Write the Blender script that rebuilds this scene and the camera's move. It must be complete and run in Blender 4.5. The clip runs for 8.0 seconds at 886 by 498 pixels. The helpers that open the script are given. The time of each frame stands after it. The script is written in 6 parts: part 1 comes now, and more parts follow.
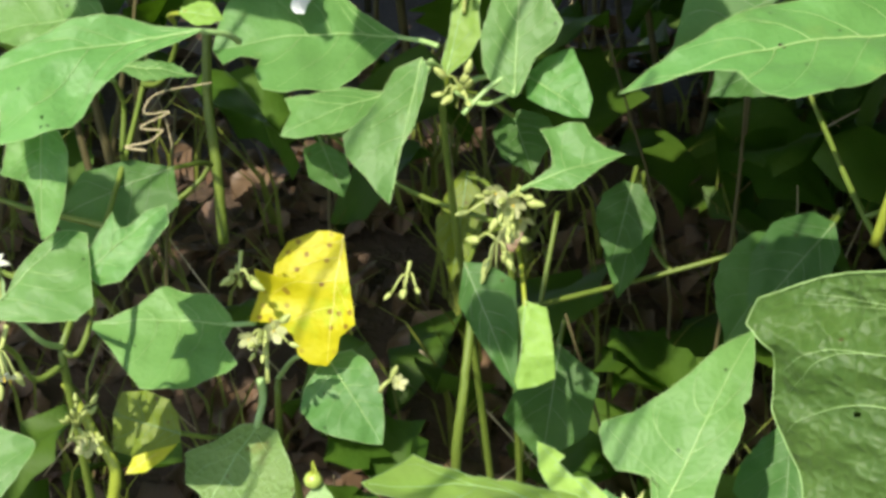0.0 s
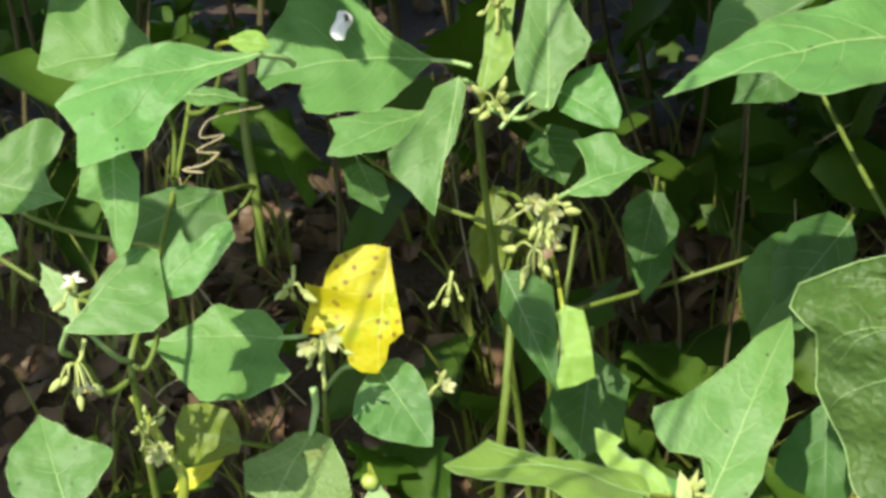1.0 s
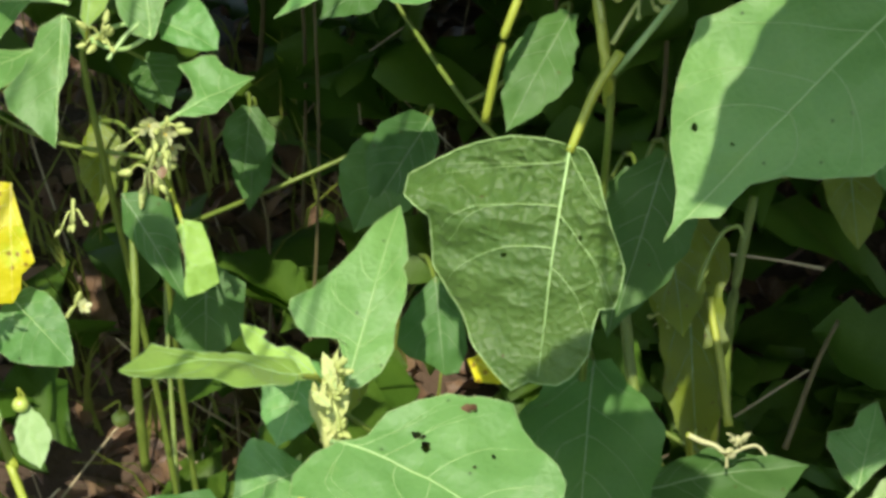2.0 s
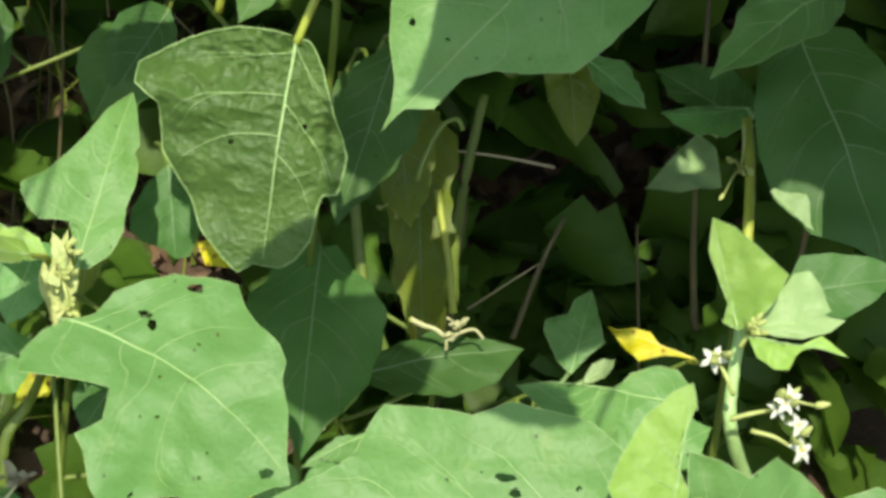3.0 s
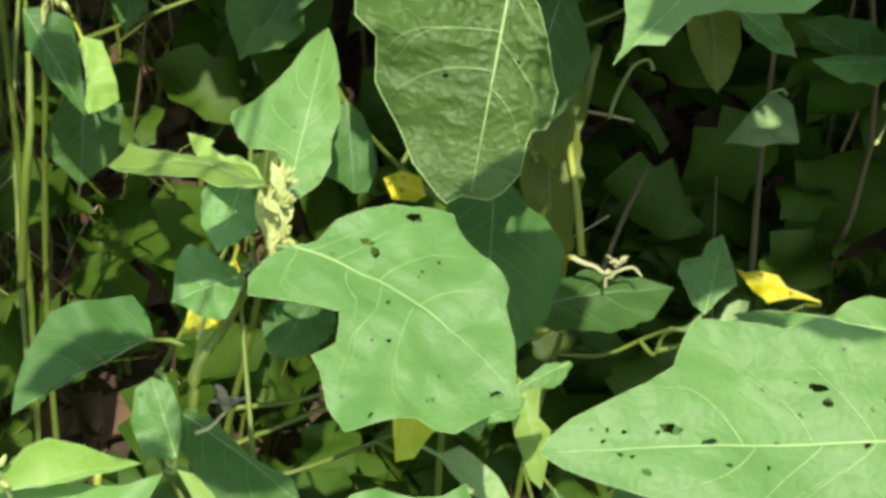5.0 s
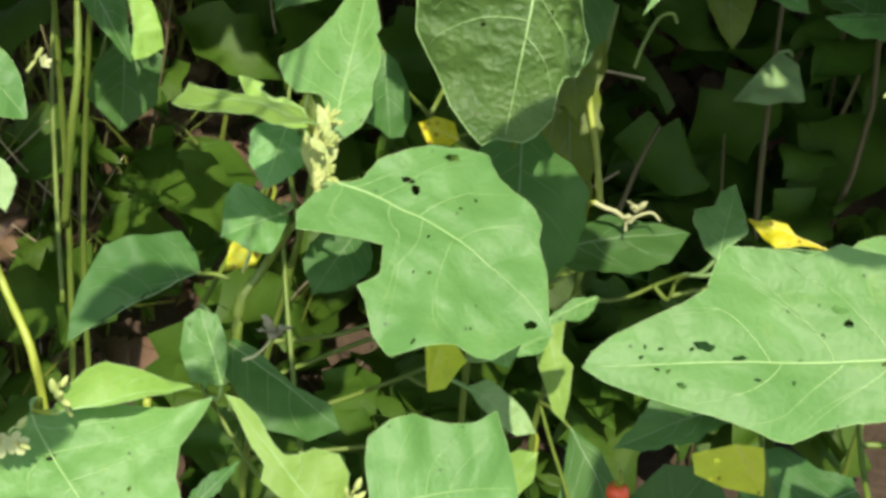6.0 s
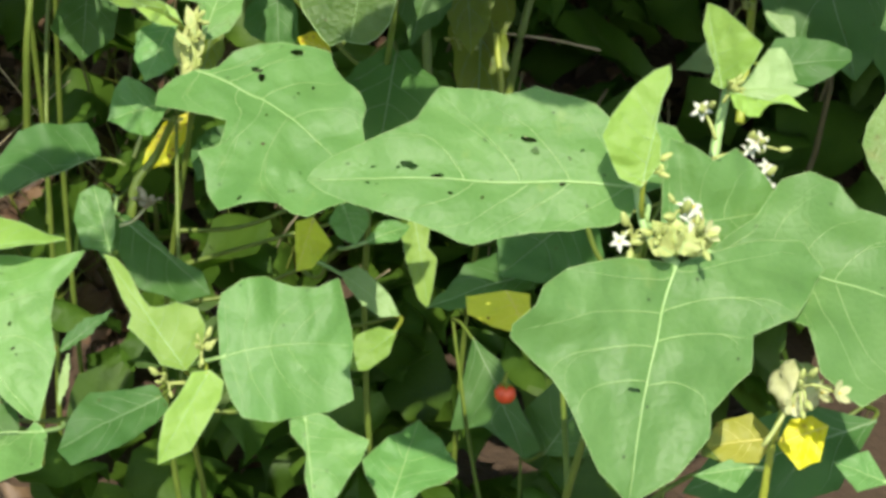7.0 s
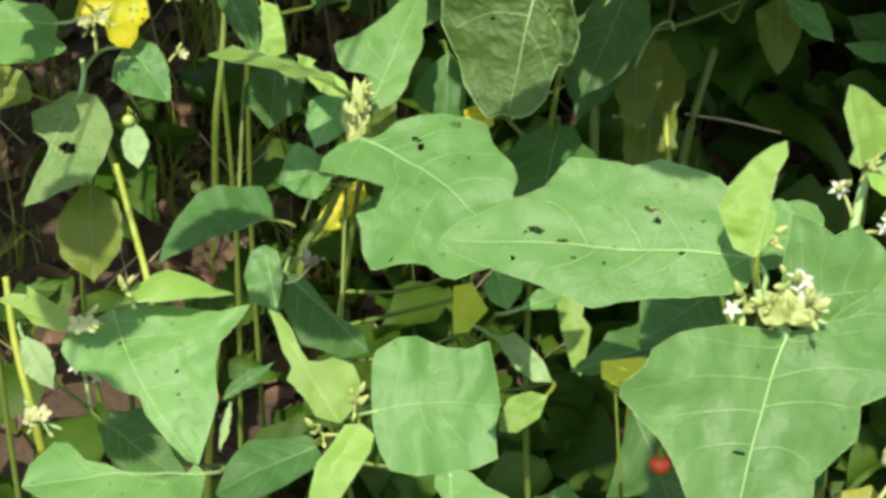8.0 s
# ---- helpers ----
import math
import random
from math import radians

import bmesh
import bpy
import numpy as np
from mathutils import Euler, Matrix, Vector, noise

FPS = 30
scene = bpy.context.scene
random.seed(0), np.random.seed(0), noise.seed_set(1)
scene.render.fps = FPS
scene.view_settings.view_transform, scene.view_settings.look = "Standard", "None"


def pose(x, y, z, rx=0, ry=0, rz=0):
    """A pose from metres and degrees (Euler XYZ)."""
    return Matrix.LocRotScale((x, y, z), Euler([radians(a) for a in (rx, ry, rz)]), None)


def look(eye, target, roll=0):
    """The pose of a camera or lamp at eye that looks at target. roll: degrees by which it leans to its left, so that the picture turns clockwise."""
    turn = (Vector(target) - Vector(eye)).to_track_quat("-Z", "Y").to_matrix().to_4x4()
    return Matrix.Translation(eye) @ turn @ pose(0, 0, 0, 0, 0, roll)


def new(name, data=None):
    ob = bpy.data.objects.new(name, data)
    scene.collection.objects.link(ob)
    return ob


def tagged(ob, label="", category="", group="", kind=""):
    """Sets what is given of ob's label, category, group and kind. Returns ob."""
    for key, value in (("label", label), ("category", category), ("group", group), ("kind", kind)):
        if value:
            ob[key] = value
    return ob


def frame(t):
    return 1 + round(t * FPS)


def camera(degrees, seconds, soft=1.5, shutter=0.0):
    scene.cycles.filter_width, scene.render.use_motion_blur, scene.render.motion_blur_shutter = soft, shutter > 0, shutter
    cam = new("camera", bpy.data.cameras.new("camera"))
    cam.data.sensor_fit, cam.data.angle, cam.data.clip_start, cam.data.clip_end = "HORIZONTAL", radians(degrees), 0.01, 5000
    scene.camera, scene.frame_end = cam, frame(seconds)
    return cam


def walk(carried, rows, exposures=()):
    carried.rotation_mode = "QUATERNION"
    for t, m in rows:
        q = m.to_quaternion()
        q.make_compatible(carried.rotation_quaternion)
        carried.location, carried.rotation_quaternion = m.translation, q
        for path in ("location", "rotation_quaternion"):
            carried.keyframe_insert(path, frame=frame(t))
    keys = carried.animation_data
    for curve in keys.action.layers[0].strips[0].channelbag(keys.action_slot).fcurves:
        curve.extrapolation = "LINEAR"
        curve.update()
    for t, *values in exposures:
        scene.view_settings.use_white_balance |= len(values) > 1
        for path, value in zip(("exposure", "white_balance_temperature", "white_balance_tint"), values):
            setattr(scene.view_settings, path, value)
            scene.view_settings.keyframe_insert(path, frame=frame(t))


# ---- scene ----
from mathutils.bvhtree import BVHTree

# ---------------------------------------------------------------- camera
cam = camera(27.00, 8.0, soft=3.4)
PATH = [
    (0, (0.001, 0.0008, 1.2007), (-0.0012, 1.8557, 0.4528), -1.51),
    (0.5, (0.0279, -0.0031, 1.1999), (0.0062, 1.8601, 0.4732), -2.35),
    (0.8, (-0.0466, -0.0376, 1.2057), (-0.0270, 1.8298, 0.4899), -2.51),
    (1, (-0.0515, -0.0654, 1.2033), (-0.014, 1.8065, 0.5), -3.12),
    (1.2, (-0.0367, -0.1045, 1.2063), (0.0423, 1.7671, 0.5059), -4.27),
    (1.5, (-0.0477, -0.1458, 1.2153), (0.2152, 1.7001, 0.4918), -4.97),
    (1.8, (-0.0944, -0.1522, 1.2551), (0.3264, 1.6366, 0.4657), -4.60),
    (2, (-0.1222, -0.1543, 1.2378), (0.3971, 1.5988, 0.4272), -3.46),
    (2.2, (-0.1237, -0.1588, 1.2273), (0.4511, 1.5642, 0.3901), -2.55),
    (3.3, (-0.1139, -0.2447, 1.261), (0.6655, 1.3521, 0.343), 1.47),
    (3.5, (-0.1241, -0.2633, 1.2666), (0.6721, 1.3244, 0.3472), 1.60),
    (4, (-0.1503, -0.2465, 1.2475), (0.6699, 1.3259, 0.3227), 2.76),
    (4.2, (-0.1736, -0.2241, 1.2352), (0.6499, 1.3492, 0.3153), 2.71),
    (4.5, (-0.2236, -0.1975, 1.2451), (0.5955, 1.371, 0.313), 3.27),
    (4.8, (-0.3042, -0.1804, 1.2321), (0.5509, 1.3817, 0.3218), 3.02),
    (5, (-0.3252, -0.158, 1.2318), (0.5283, 1.3949, 0.3044), 3.64),
    (5.2, (-0.3463, -0.1385, 1.2194), (0.5061, 1.4154, 0.2927), 3.71),
    (6.3, (-0.3909, -0.2533, 1.2462), (0.4745, 1.2747, 0.2889), 4.71),
    (6.5, (-0.3622, -0.3023, 1.239), (0.4836, 1.2441, 0.2938), 3.91),
    (6.8, (-0.2654, -0.4674, 1.2253), (0.4598, 1.1596, 0.3158), 2.51),
    (7, (-0.2364, -0.5341, 1.2105), (0.4385, 1.1275, 0.3254), 2.88),
    (7.2, (-0.2235, -0.5756, 1.2376), (0.3929, 1.1062, 0.3478), 2.60),
    (7.5, (-0.1931, -0.6008, 1.2202), (0.3328, 1.1331, 0.3734), 1.80),
    (8, (-0.1884, -0.6107, 1.2254), (0.2515, 1.1632, 0.4132), 1.46),
]
walk(cam, [(t, look(eye, target, roll)) for t, eye, target, roll in PATH], [(0, 0.84), (1.5, 0.83), (2.2, 0.77), (3.5, 0.74), (4.5, 0.79), (5.2, 0.80), (6.5, 0.75), (7.2, 0.73), (8, 0.70)])


# ---------------------------------------------------------------- light
world = bpy.data.worlds.new("sky")
scene.world = world
world.use_nodes = True
wn = world.node_tree.nodes
sky = wn.new("ShaderNodeTexSky")
sky.sky_type = "NISHITA"
sky.sun_disc = False
sky.air_density, sky.dust_density, sky.ozone_density = 1.0, 1.0, 1.2
TO_SUN = Vector((-0.27, -0.58, 0.766)).normalized()
sky.sun_elevation = math.asin(TO_SUN.z)
sky.sun_rotation = math.atan2(TO_SUN.x, TO_SUN.y)
wn["Background"].inputs["Strength"].default_value = 0.175
world.node_tree.links.new(sky.outputs[0], wn["Background"].inputs["Color"])
sun = new("sun", bpy.data.lights.new("sun", "SUN"))
sun.data.energy, sun.data.angle, sun.data.color = 4.2, radians(0.5), (1.0, 0.96, 0.88)
sun.matrix_world = look(TO_SUN * 5, (0, 0, 0))
scene.view_settings.use_white_balance = True
scene.view_settings.white_balance_temperature = 6900


# ---------------------------------------------------------------- materials
def shader(name):
    m = bpy.data.materials.new(name)
    m.use_nodes = True
    nt = m.node_tree
    return m, nt, nt.nodes["Principled BSDF"], nt.nodes["Material Output"]


def node(nt, kind, **sets):
    n = nt.nodes.new("ShaderNode" + kind)
    for key, value in sets.items():
        n.inputs[key.replace("_", " ")].default_value = value
    return n


def mix(nt, fac, a, b, blend="MIX"):
    n = nt.nodes.new("ShaderNodeMix")
    n.data_type, n.blend_type = "RGBA", blend
    for socket, value in ((0, fac), (6, a), (7, b)):
        if hasattr(value, "is_linked"):
            nt.links.new(value, n.inputs[socket])
        else:
            n.inputs[socket].default_value = (*value, 1) if isinstance(value, tuple) else value
    return n.outputs[2]


def ramp(nt, value, low, high):
    n = nt.nodes.new("ShaderNodeMapRange")
    n.inputs[1].default_value, n.inputs[2].default_value = low, high
    nt.links.new(value, n.inputs[0])
    return n.outputs[0]


def textured(nt, kind, scale, coord, **sets):
    n = node(nt, kind, Scale=scale, **sets)
    nt.links.new(coord, n.inputs["Vector"])
    if kind == "TexVoronoi":
        n.voronoi_dimensions = "2D"
    return n


def leaf_material(name, dark, light, vein, through_colour, thin=0.28, spots=0.0, spot_colour=(0.06, 0.03, 0.01), relief=0.17, blotch=(0.2, 0.2, 0.05), blotched=0.0, islands=False, sheen=0.05, hues=(0.492, 0.508)):
    m, nt, p, out = shader(name)
    uv = nt.nodes.new("ShaderNodeUVMap").outputs[0]
    chance_of = nt.nodes.new("ShaderNodeNewGeometry").outputs["Random Per Island"] if islands else nt.nodes.new("ShaderNodeObjectInfo").outputs["Random"]
    shift = nt.nodes.new("ShaderNodeVectorMath")
    shift.operation = "ADD"
    spread = nt.nodes.new("ShaderNodeVectorMath")
    spread.operation = "SCALE"
    spread.inputs[0].default_value = (7.0, 3.0, 1.0)
    nt.links.new(chance_of, spread.inputs["Scale"])
    nt.links.new(uv, shift.inputs[0])
    nt.links.new(spread.outputs[0], shift.inputs[1])
    at = shift.outputs[0]
    broad = textured(nt, "TexNoise", 22, at, Detail=3.0)
    colour = mix(nt, ramp(nt, broad.outputs[0], 0.35, 0.68), dark, light)
    if blotched:
        stain = textured(nt, "TexNoise", 38, at, Detail=4.0, Roughness=0.65)
        colour = mix(nt, ramp(nt, stain.outputs[0], 0.66 - 0.2 * blotched, 0.74 - 0.15 * blotched), colour, blotch)
    net = textured(nt, "TexVoronoi", 170, at)
    net.feature = "DISTANCE_TO_EDGE"
    lines = ramp(nt, net.outputs["Distance"], 0.10, 0.0)
    weak = nt.nodes.new("ShaderNodeMath")
    weak.operation, weak.inputs[1].default_value = "MULTIPLY", 0.13
    nt.links.new(lines, weak.inputs[0])
    colour = mix(nt, weak.outputs[0], colour, vein)
    grain = textured(nt, "TexNoise", 420, at, Detail=2.0)
    colour = mix(nt, 0.25, colour, mix(nt, grain.outputs[0], tuple(c * 0.7 for c in dark), tuple(min(1, c * 1.25) for c in light)))
    if spots:
        dots = textured(nt, "TexVoronoi", 95 if spots < 0.5 else 115, at, Randomness=1.0)
        near = ramp(nt, dots.outputs["Distance"], 0.10 + 0.16 * spots, 0.06 + 0.14 * spots)
        chance = nt.nodes.new("ShaderNodeSeparateColor")
        nt.links.new(dots.outputs["Color"], chance.inputs[0])
        some = nt.nodes.new("ShaderNodeMath")
        some.operation, some.inputs[1].default_value = "GREATER_THAN", 0.985 - 0.6 * spots
        nt.links.new(chance.outputs[0], some.inputs[0])
        both = nt.nodes.new("ShaderNodeMath")
        both.operation = "MULTIPLY"
        nt.links.new(near, both.inputs[0])
        nt.links.new(some.outputs[0], both.inputs[1])
        marks = both.outputs[0]
        if spots > 0.5:
            patches = textured(nt, "TexNoise", 26, at, Detail=1.0)
            here = nt.nodes.new("ShaderNodeMath")
            here.operation = "MULTIPLY"
            nt.links.new(marks, here.inputs[0])
            nt.links.new(ramp(nt, patches.outputs[0], 0.42, 0.58), here.inputs[1])
            marks = here.outputs[0]
        colour = mix(nt, marks, colour, spot_colour)
    tone = node(nt, "HueSaturation", Saturation=1.0)
    other = nt.nodes.new("ShaderNodeMath")
    other.operation, other.inputs[1].default_value = "MULTIPLY", 37.0
    nt.links.new(chance_of, other.inputs[0])
    rest = nt.nodes.new("ShaderNodeMath")
    rest.operation = "FRACT"
    nt.links.new(other.outputs[0], rest.inputs[0])
    hue = nt.nodes.new("ShaderNodeMapRange")
    hue.inputs[3].default_value, hue.inputs[4].default_value = hues
    nt.links.new(rest.outputs[0], hue.inputs[0])
    nt.links.new(hue.outputs[0], tone.inputs["Hue"])
    nt.links.new(colour, tone.inputs["Color"])
    varied = nt.nodes.new("ShaderNodeMapRange")
    varied.inputs[3].default_value, varied.inputs[4].default_value = 0.84, 1.14
    nt.links.new(chance_of, varied.inputs[0])
    nt.links.new(varied.outputs[0], tone.inputs["Value"])
    nt.links.new(tone.outputs[0], p.inputs["Base Color"])
    p.inputs["Roughness"].default_value = 0.52
    p.inputs["Specular IOR Level"].default_value = 0.18 + 3.6 * sheen
    p.inputs["Sheen Weight"].default_value = sheen
    p.inputs["Sheen Roughness"].default_value = 0.6
    height = nt.nodes.new("ShaderNodeMath")
    height.operation = "ADD"
    puff = ramp(nt, net.outputs["Distance"], 0.0, 0.35)
    nt.links.new(puff, height.inputs[0])
    nt.links.new(grain.outputs[0], height.inputs[1])
    bump = node(nt, "Bump", Strength=relief, Distance=0.0012)
    nt.links.new(height.outputs[0], bump.inputs["Height"])
    nt.links.new(bump.outputs[0], p.inputs["Normal"])
    glow = node(nt, "BsdfTranslucent", Color=(*through_colour, 1))
    blend = node(nt, "MixShader", Fac=thin)
    nt.links.new(p.outputs[0], blend.inputs[1])
    nt.links.new(glow.outputs[0], blend.inputs[2])
    nt.links.new(blend.outputs[0], out.inputs["Surface"])
    return m


def plain_material(name, a, b, scale=60, rough=0.55, bump=0.2, thin=0.0, depth=0.001):
    m, nt, p, out = shader(name)
    coord = nt.nodes.new("ShaderNodeTexCoord").outputs["Object"]
    info = nt.nodes.new("ShaderNodeObjectInfo")
    n = textured(nt, "TexNoise", scale, coord, Detail=5.0, Roughness=0.6)
    colour = mix(nt, ramp(nt, n.outputs[0], 0.3, 0.7), a, b)
    fine = textured(nt, "TexNoise", scale * 9, coord, Detail=2.0)
    colour = mix(nt, 0.3, colour, mix(nt, fine.outputs[0], tuple(c * 0.5 for c in a), tuple(min(1, c * 1.4) for c in b)))
    nt.links.new(colour, p.inputs["Base Color"])
    p.inputs["Roughness"].default_value = rough
    bm_node = node(nt, "Bump", Strength=bump, Distance=depth)
    nt.links.new(fine.outputs[0], bm_node.inputs["Height"])
    nt.links.new(bm_node.outputs[0], p.inputs["Normal"])
    if thin:
        glow = node(nt, "BsdfTranslucent")
        nt.links.new(colour, glow.inputs["Color"])
        blend = node(nt, "MixShader", Fac=thin)
        nt.links.new(p.outputs[0], blend.inputs[1])
        nt.links.new(glow.outputs[0], blend.inputs[2])
        nt.links.new(blend.outputs[0], out.inputs["Surface"])
    return m


GREEN = leaf_material("leaf_green", (0.083, 0.208, 0.046), (0.119, 0.264, 0.067), (0.23, 0.38, 0.125), (0.15, 0.40, 0.04), relief=0.16, spots=0.05, spot_colour=(0.014, 0.016, 0.006), blotch=(0.15, 0.27, 0.065), blotched=0.2)
# green leaf in a darker copy: the shade on inner leaves is in its colour
SHADED_GREEN = leaf_material("leaf_shaded_green", (0.046, 0.120, 0.028), (0.070, 0.160, 0.040), (0.14, 0.24, 0.07), (0.10, 0.27, 0.015), relief=0.09, sheen=0.0, spots=0.03)
YOUNG = leaf_material("leaf_young", (0.20, 0.36, 0.055), (0.27, 0.44, 0.085), (0.40, 0.52, 0.16), (0.38, 0.58, 0.08), thin=0.42)
CRINKLED = leaf_material("leaf_crinkled", (0.046, 0.102, 0.016), (0.080, 0.150, 0.027), (0.26, 0.34, 0.10), (0.24, 0.40, 0.05), relief=0.45, spots=0.04, hues=(0.498, 0.503))
YELLOW = leaf_material("leaf_yellow", (0.50, 0.455, 0.003), (0.57, 0.52, 0.005), (0.62, 0.56, 0.05), (0.80, 0.62, 0.01), spots=0.75, spot_colour=(0.20, 0.085, 0.01), blotch=(0.42, 0.56, 0.02), blotched=0.65, hues=(0.502, 0.510))
LEMON = leaf_material("leaf_lemon", (0.46, 0.50, 0.02), (0.56, 0.58, 0.04), (0.60, 0.60, 0.12), (0.60, 0.58, 0.02), spots=0.15, blotch=(0.30, 0.42, 0.05), blotched=0.4)
OLD = leaf_material("leaf_ageing", (0.30, 0.32, 0.035), (0.40, 0.39, 0.05), (0.35, 0.32, 0.08), (0.50, 0.40, 0.02), thin=0.4, spots=0.35, blotch=(0.14, 0.22, 0.04), blotched=0.6)
OLIVE = leaf_material("leaf_olive", (0.085, 0.135, 0.006), (0.140, 0.190, 0.010), (0.18, 0.20, 0.04), (0.26, 0.28, 0.01), thin=0.35, spots=0.2, blotch=(0.07, 0.11, 0.02), blotched=0.5, hues=(0.500, 0.512))
WEATHERED = leaf_material("leaf_weathered", (0.12, 0.22, 0.055), (0.18, 0.28, 0.080), (0.30, 0.38, 0.14), (0.25, 0.40, 0.04), relief=0.5, spots=0.2, blotch=(0.19, 0.20, 0.06), blotched=0.5)
PALE = leaf_material("leaf_underside", (0.20, 0.32, 0.11), (0.26, 0.38, 0.15), (0.34, 0.45, 0.20), (0.28, 0.45, 0.10), thin=0.3)
CREAM_LEAF = leaf_material("leaf_cream", (0.38, 0.44, 0.13), (0.50, 0.54, 0.20), (0.55, 0.58, 0.26), (0.50, 0.54, 0.16), thin=0.35)
DEAD = leaf_material("leaf_dead", (0.12, 0.065, 0.035), (0.26, 0.16, 0.10), (0.30, 0.20, 0.12), (0.30, 0.16, 0.05), thin=0.15, spots=0.2)
# background leaf colour lowered to carry the thicket's deep shade
SHADED_THICKET = leaf_material("leaf_shaded_thicket", (0.034, 0.080, 0.008), (0.060, 0.118, 0.013), (0.12, 0.21, 0.035), (0.10, 0.24, 0.008), sheen=0.0, islands=True)
LITTER = leaf_material("leaf_litter", (0.060, 0.034, 0.015), (0.17, 0.105, 0.058), (0.27, 0.17, 0.09), (0.30, 0.16, 0.06), thin=0.12, islands=True, blotch=(0.10, 0.06, 0.03), blotched=0.5)
VEIN = plain_material("vein", (0.22, 0.37, 0.12), (0.30, 0.45, 0.165), 80, 0.5, 0.1)
# darker veins for the leaves coloured as shaded and for the olive ones
VEIN_DARK = plain_material("vein_dark", (0.13, 0.23, 0.09), (0.19, 0.29, 0.12), 80, 0.5, 0.1)
VEIN_YELLOW = plain_material("vein_yellow", (0.60, 0.52, 0.10), (0.72, 0.62, 0.18), 80, 0.5, 0.1)
STALK = plain_material("stem_green", (0.075, 0.125, 0.014), (0.13, 0.18, 0.024), 45, 0.55, 0.3)
STALK_YELLOW = plain_material("stem_yellowish", (0.21, 0.27, 0.025), (0.29, 0.33, 0.04), 45, 0.5, 0.25)
WOODY = plain_material("stem_woody", (0.055, 0.048, 0.015), (0.10, 0.085, 0.028), 40, 0.75, 0.5)
DRY = plain_material("calyx_dry", (0.27, 0.25, 0.165), (0.42, 0.39, 0.27), 120, 0.7, 0.5, thin=0.2)
HUSK = plain_material("husk_pale", (0.44, 0.46, 0.20), (0.60, 0.61, 0.34), 120, 0.65, 0.5, thin=0.3)
STRAW = plain_material("straw", (0.30, 0.25, 0.13), (0.46, 0.40, 0.24), 50, 0.7, 0.3)
PETAL = plain_material("petal_white", (0.52, 0.56, 0.42), (0.68, 0.70, 0.58), 200, 0.5, 0.1, thin=0.3)
PETAL_CREAM = plain_material("petal_cream", (0.50, 0.54, 0.22), (0.64, 0.66, 0.36), 200, 0.5, 0.1, thin=0.45)
PETAL_WHITE = plain_material("petal_bleached", (0.70, 0.72, 0.70), (0.82, 0.82, 0.80), 200, 0.5, 0.2)
DARK_SPOT = plain_material("dark_spot", (0.02, 0.015, 0.012), (0.04, 0.03, 0.02), 200, 0.6, 0.2)
BUD = plain_material("bud_pale_green", (0.30, 0.38, 0.09), (0.46, 0.51, 0.18), 150, 0.5, 0.15, thin=0.15)
ANTHER = plain_material("anther_yellow", (0.70, 0.50, 0.04), (0.80, 0.60, 0.08), 200, 0.45, 0.1)
RED = plain_material("berry_red", (0.72, 0.055, 0.02), (0.82, 0.12, 0.035), 60, 0.22, 0.03)
BERRY_GREEN = plain_material("berry_green", (0.26, 0.36, 0.06), (0.36, 0.44, 0.10), 60, 0.3, 0.05)
SOIL = plain_material("soil", (0.028, 0.018, 0.008), (0.070, 0.043, 0.023), 9, 0.9, 0.9, depth=0.006)
GRASS = plain_material("grass", (0.085, 0.125, 0.014), (0.18, 0.21, 0.028), 40, 0.6, 0.2, thin=0.2)


# ---------------------------------------------------------------- building helpers
def mesh_of(name, verts, faces, material, uvs=None, smooth=True):
    me = bpy.data.meshes.new(name)
    me.from_pydata([tuple(v) for v in verts], [], faces)
    if uvs is not None:
        layer = me.uv_layers.new(name="UVMap")
        index = np.empty(len(me.loops), dtype=np.int32)
        me.loops.foreach_get("vertex_index", index)
        layer.data.foreach_set("uv", np.asarray(uvs, dtype=np.float32)[index].ravel())
    me.materials.append(material)
    if smooth:
        me.polygons.foreach_set("use_smooth", [True] * len(me.polygons))
    me.update()
    return me


def part(name, me, parent, label=""):
    ob = new(name, me)
    ob.parent = parent
    if label:
        tagged(ob, label)
    return ob


def thing(name, place, label, category, group=""):
    ob = new(name)
    ob.location = place
    ob.empty_display_size = 0.05
    return tagged(ob, label, category, group)


WOOD = {}  # points along the stems of each plant, to which side shoots join


def local(plant, p):
    return Vector(p) - plant.location


def tube(verts, faces, line, r0, r1, sides=7, knots=0.0):
    """Adds a tapered round stalk along a line of points."""
    line = [Vector(p) for p in line]
    n, start = len(line), len(verts)
    for i, p in enumerate(line):
        way = (line[min(i + 1, n - 1)] - line[max(i - 1, 0)]).normalized()
        across = way.orthogonal().normalized() if abs(way.z) > 0.95 else way.cross(Vector((0, 0, 1))).normalized()
        other = way.cross(across)
        r = r0 + (r1 - r0) * i / (n - 1)
        r *= 1 + knots * math.sin(i * 2.1 + r0 * 9000)
        for k in range(sides):
            a = 2 * math.pi * k / sides
            verts.append(p + r * (math.cos(a) * across + math.sin(a) * other))
    for i in range(n - 1):
        for k in range(sides):
            a, b = start + i * sides + k, start + i * sides + (k + 1) % sides
            faces.append((a, b, b + sides, a + sides))
    faces.append(tuple(start + k for k in range(sides))[::-1])
    faces.append(tuple(start + (n - 1) * sides + k for k in range(sides)))


def curve(points, steps=8):
    """A smooth line through the given points."""
    pts = [Vector(p) for p in points]
    pts = [2 * pts[0] - pts[1]] + pts + [2 * pts[-1] - pts[-2]]
    out = []
    for i in range(1, len(pts) - 2):
        a, b, c, d = pts[i - 1 : i + 3]
        for k in range(steps):
            t = k / steps
            out.append(0.5 * (2 * b + (c - a) * t + (2 * a - 5 * b + 4 * c - d) * t**2 + (3 * b - a - 3 * c + d) * t**3))
    return out + [pts[-2]]


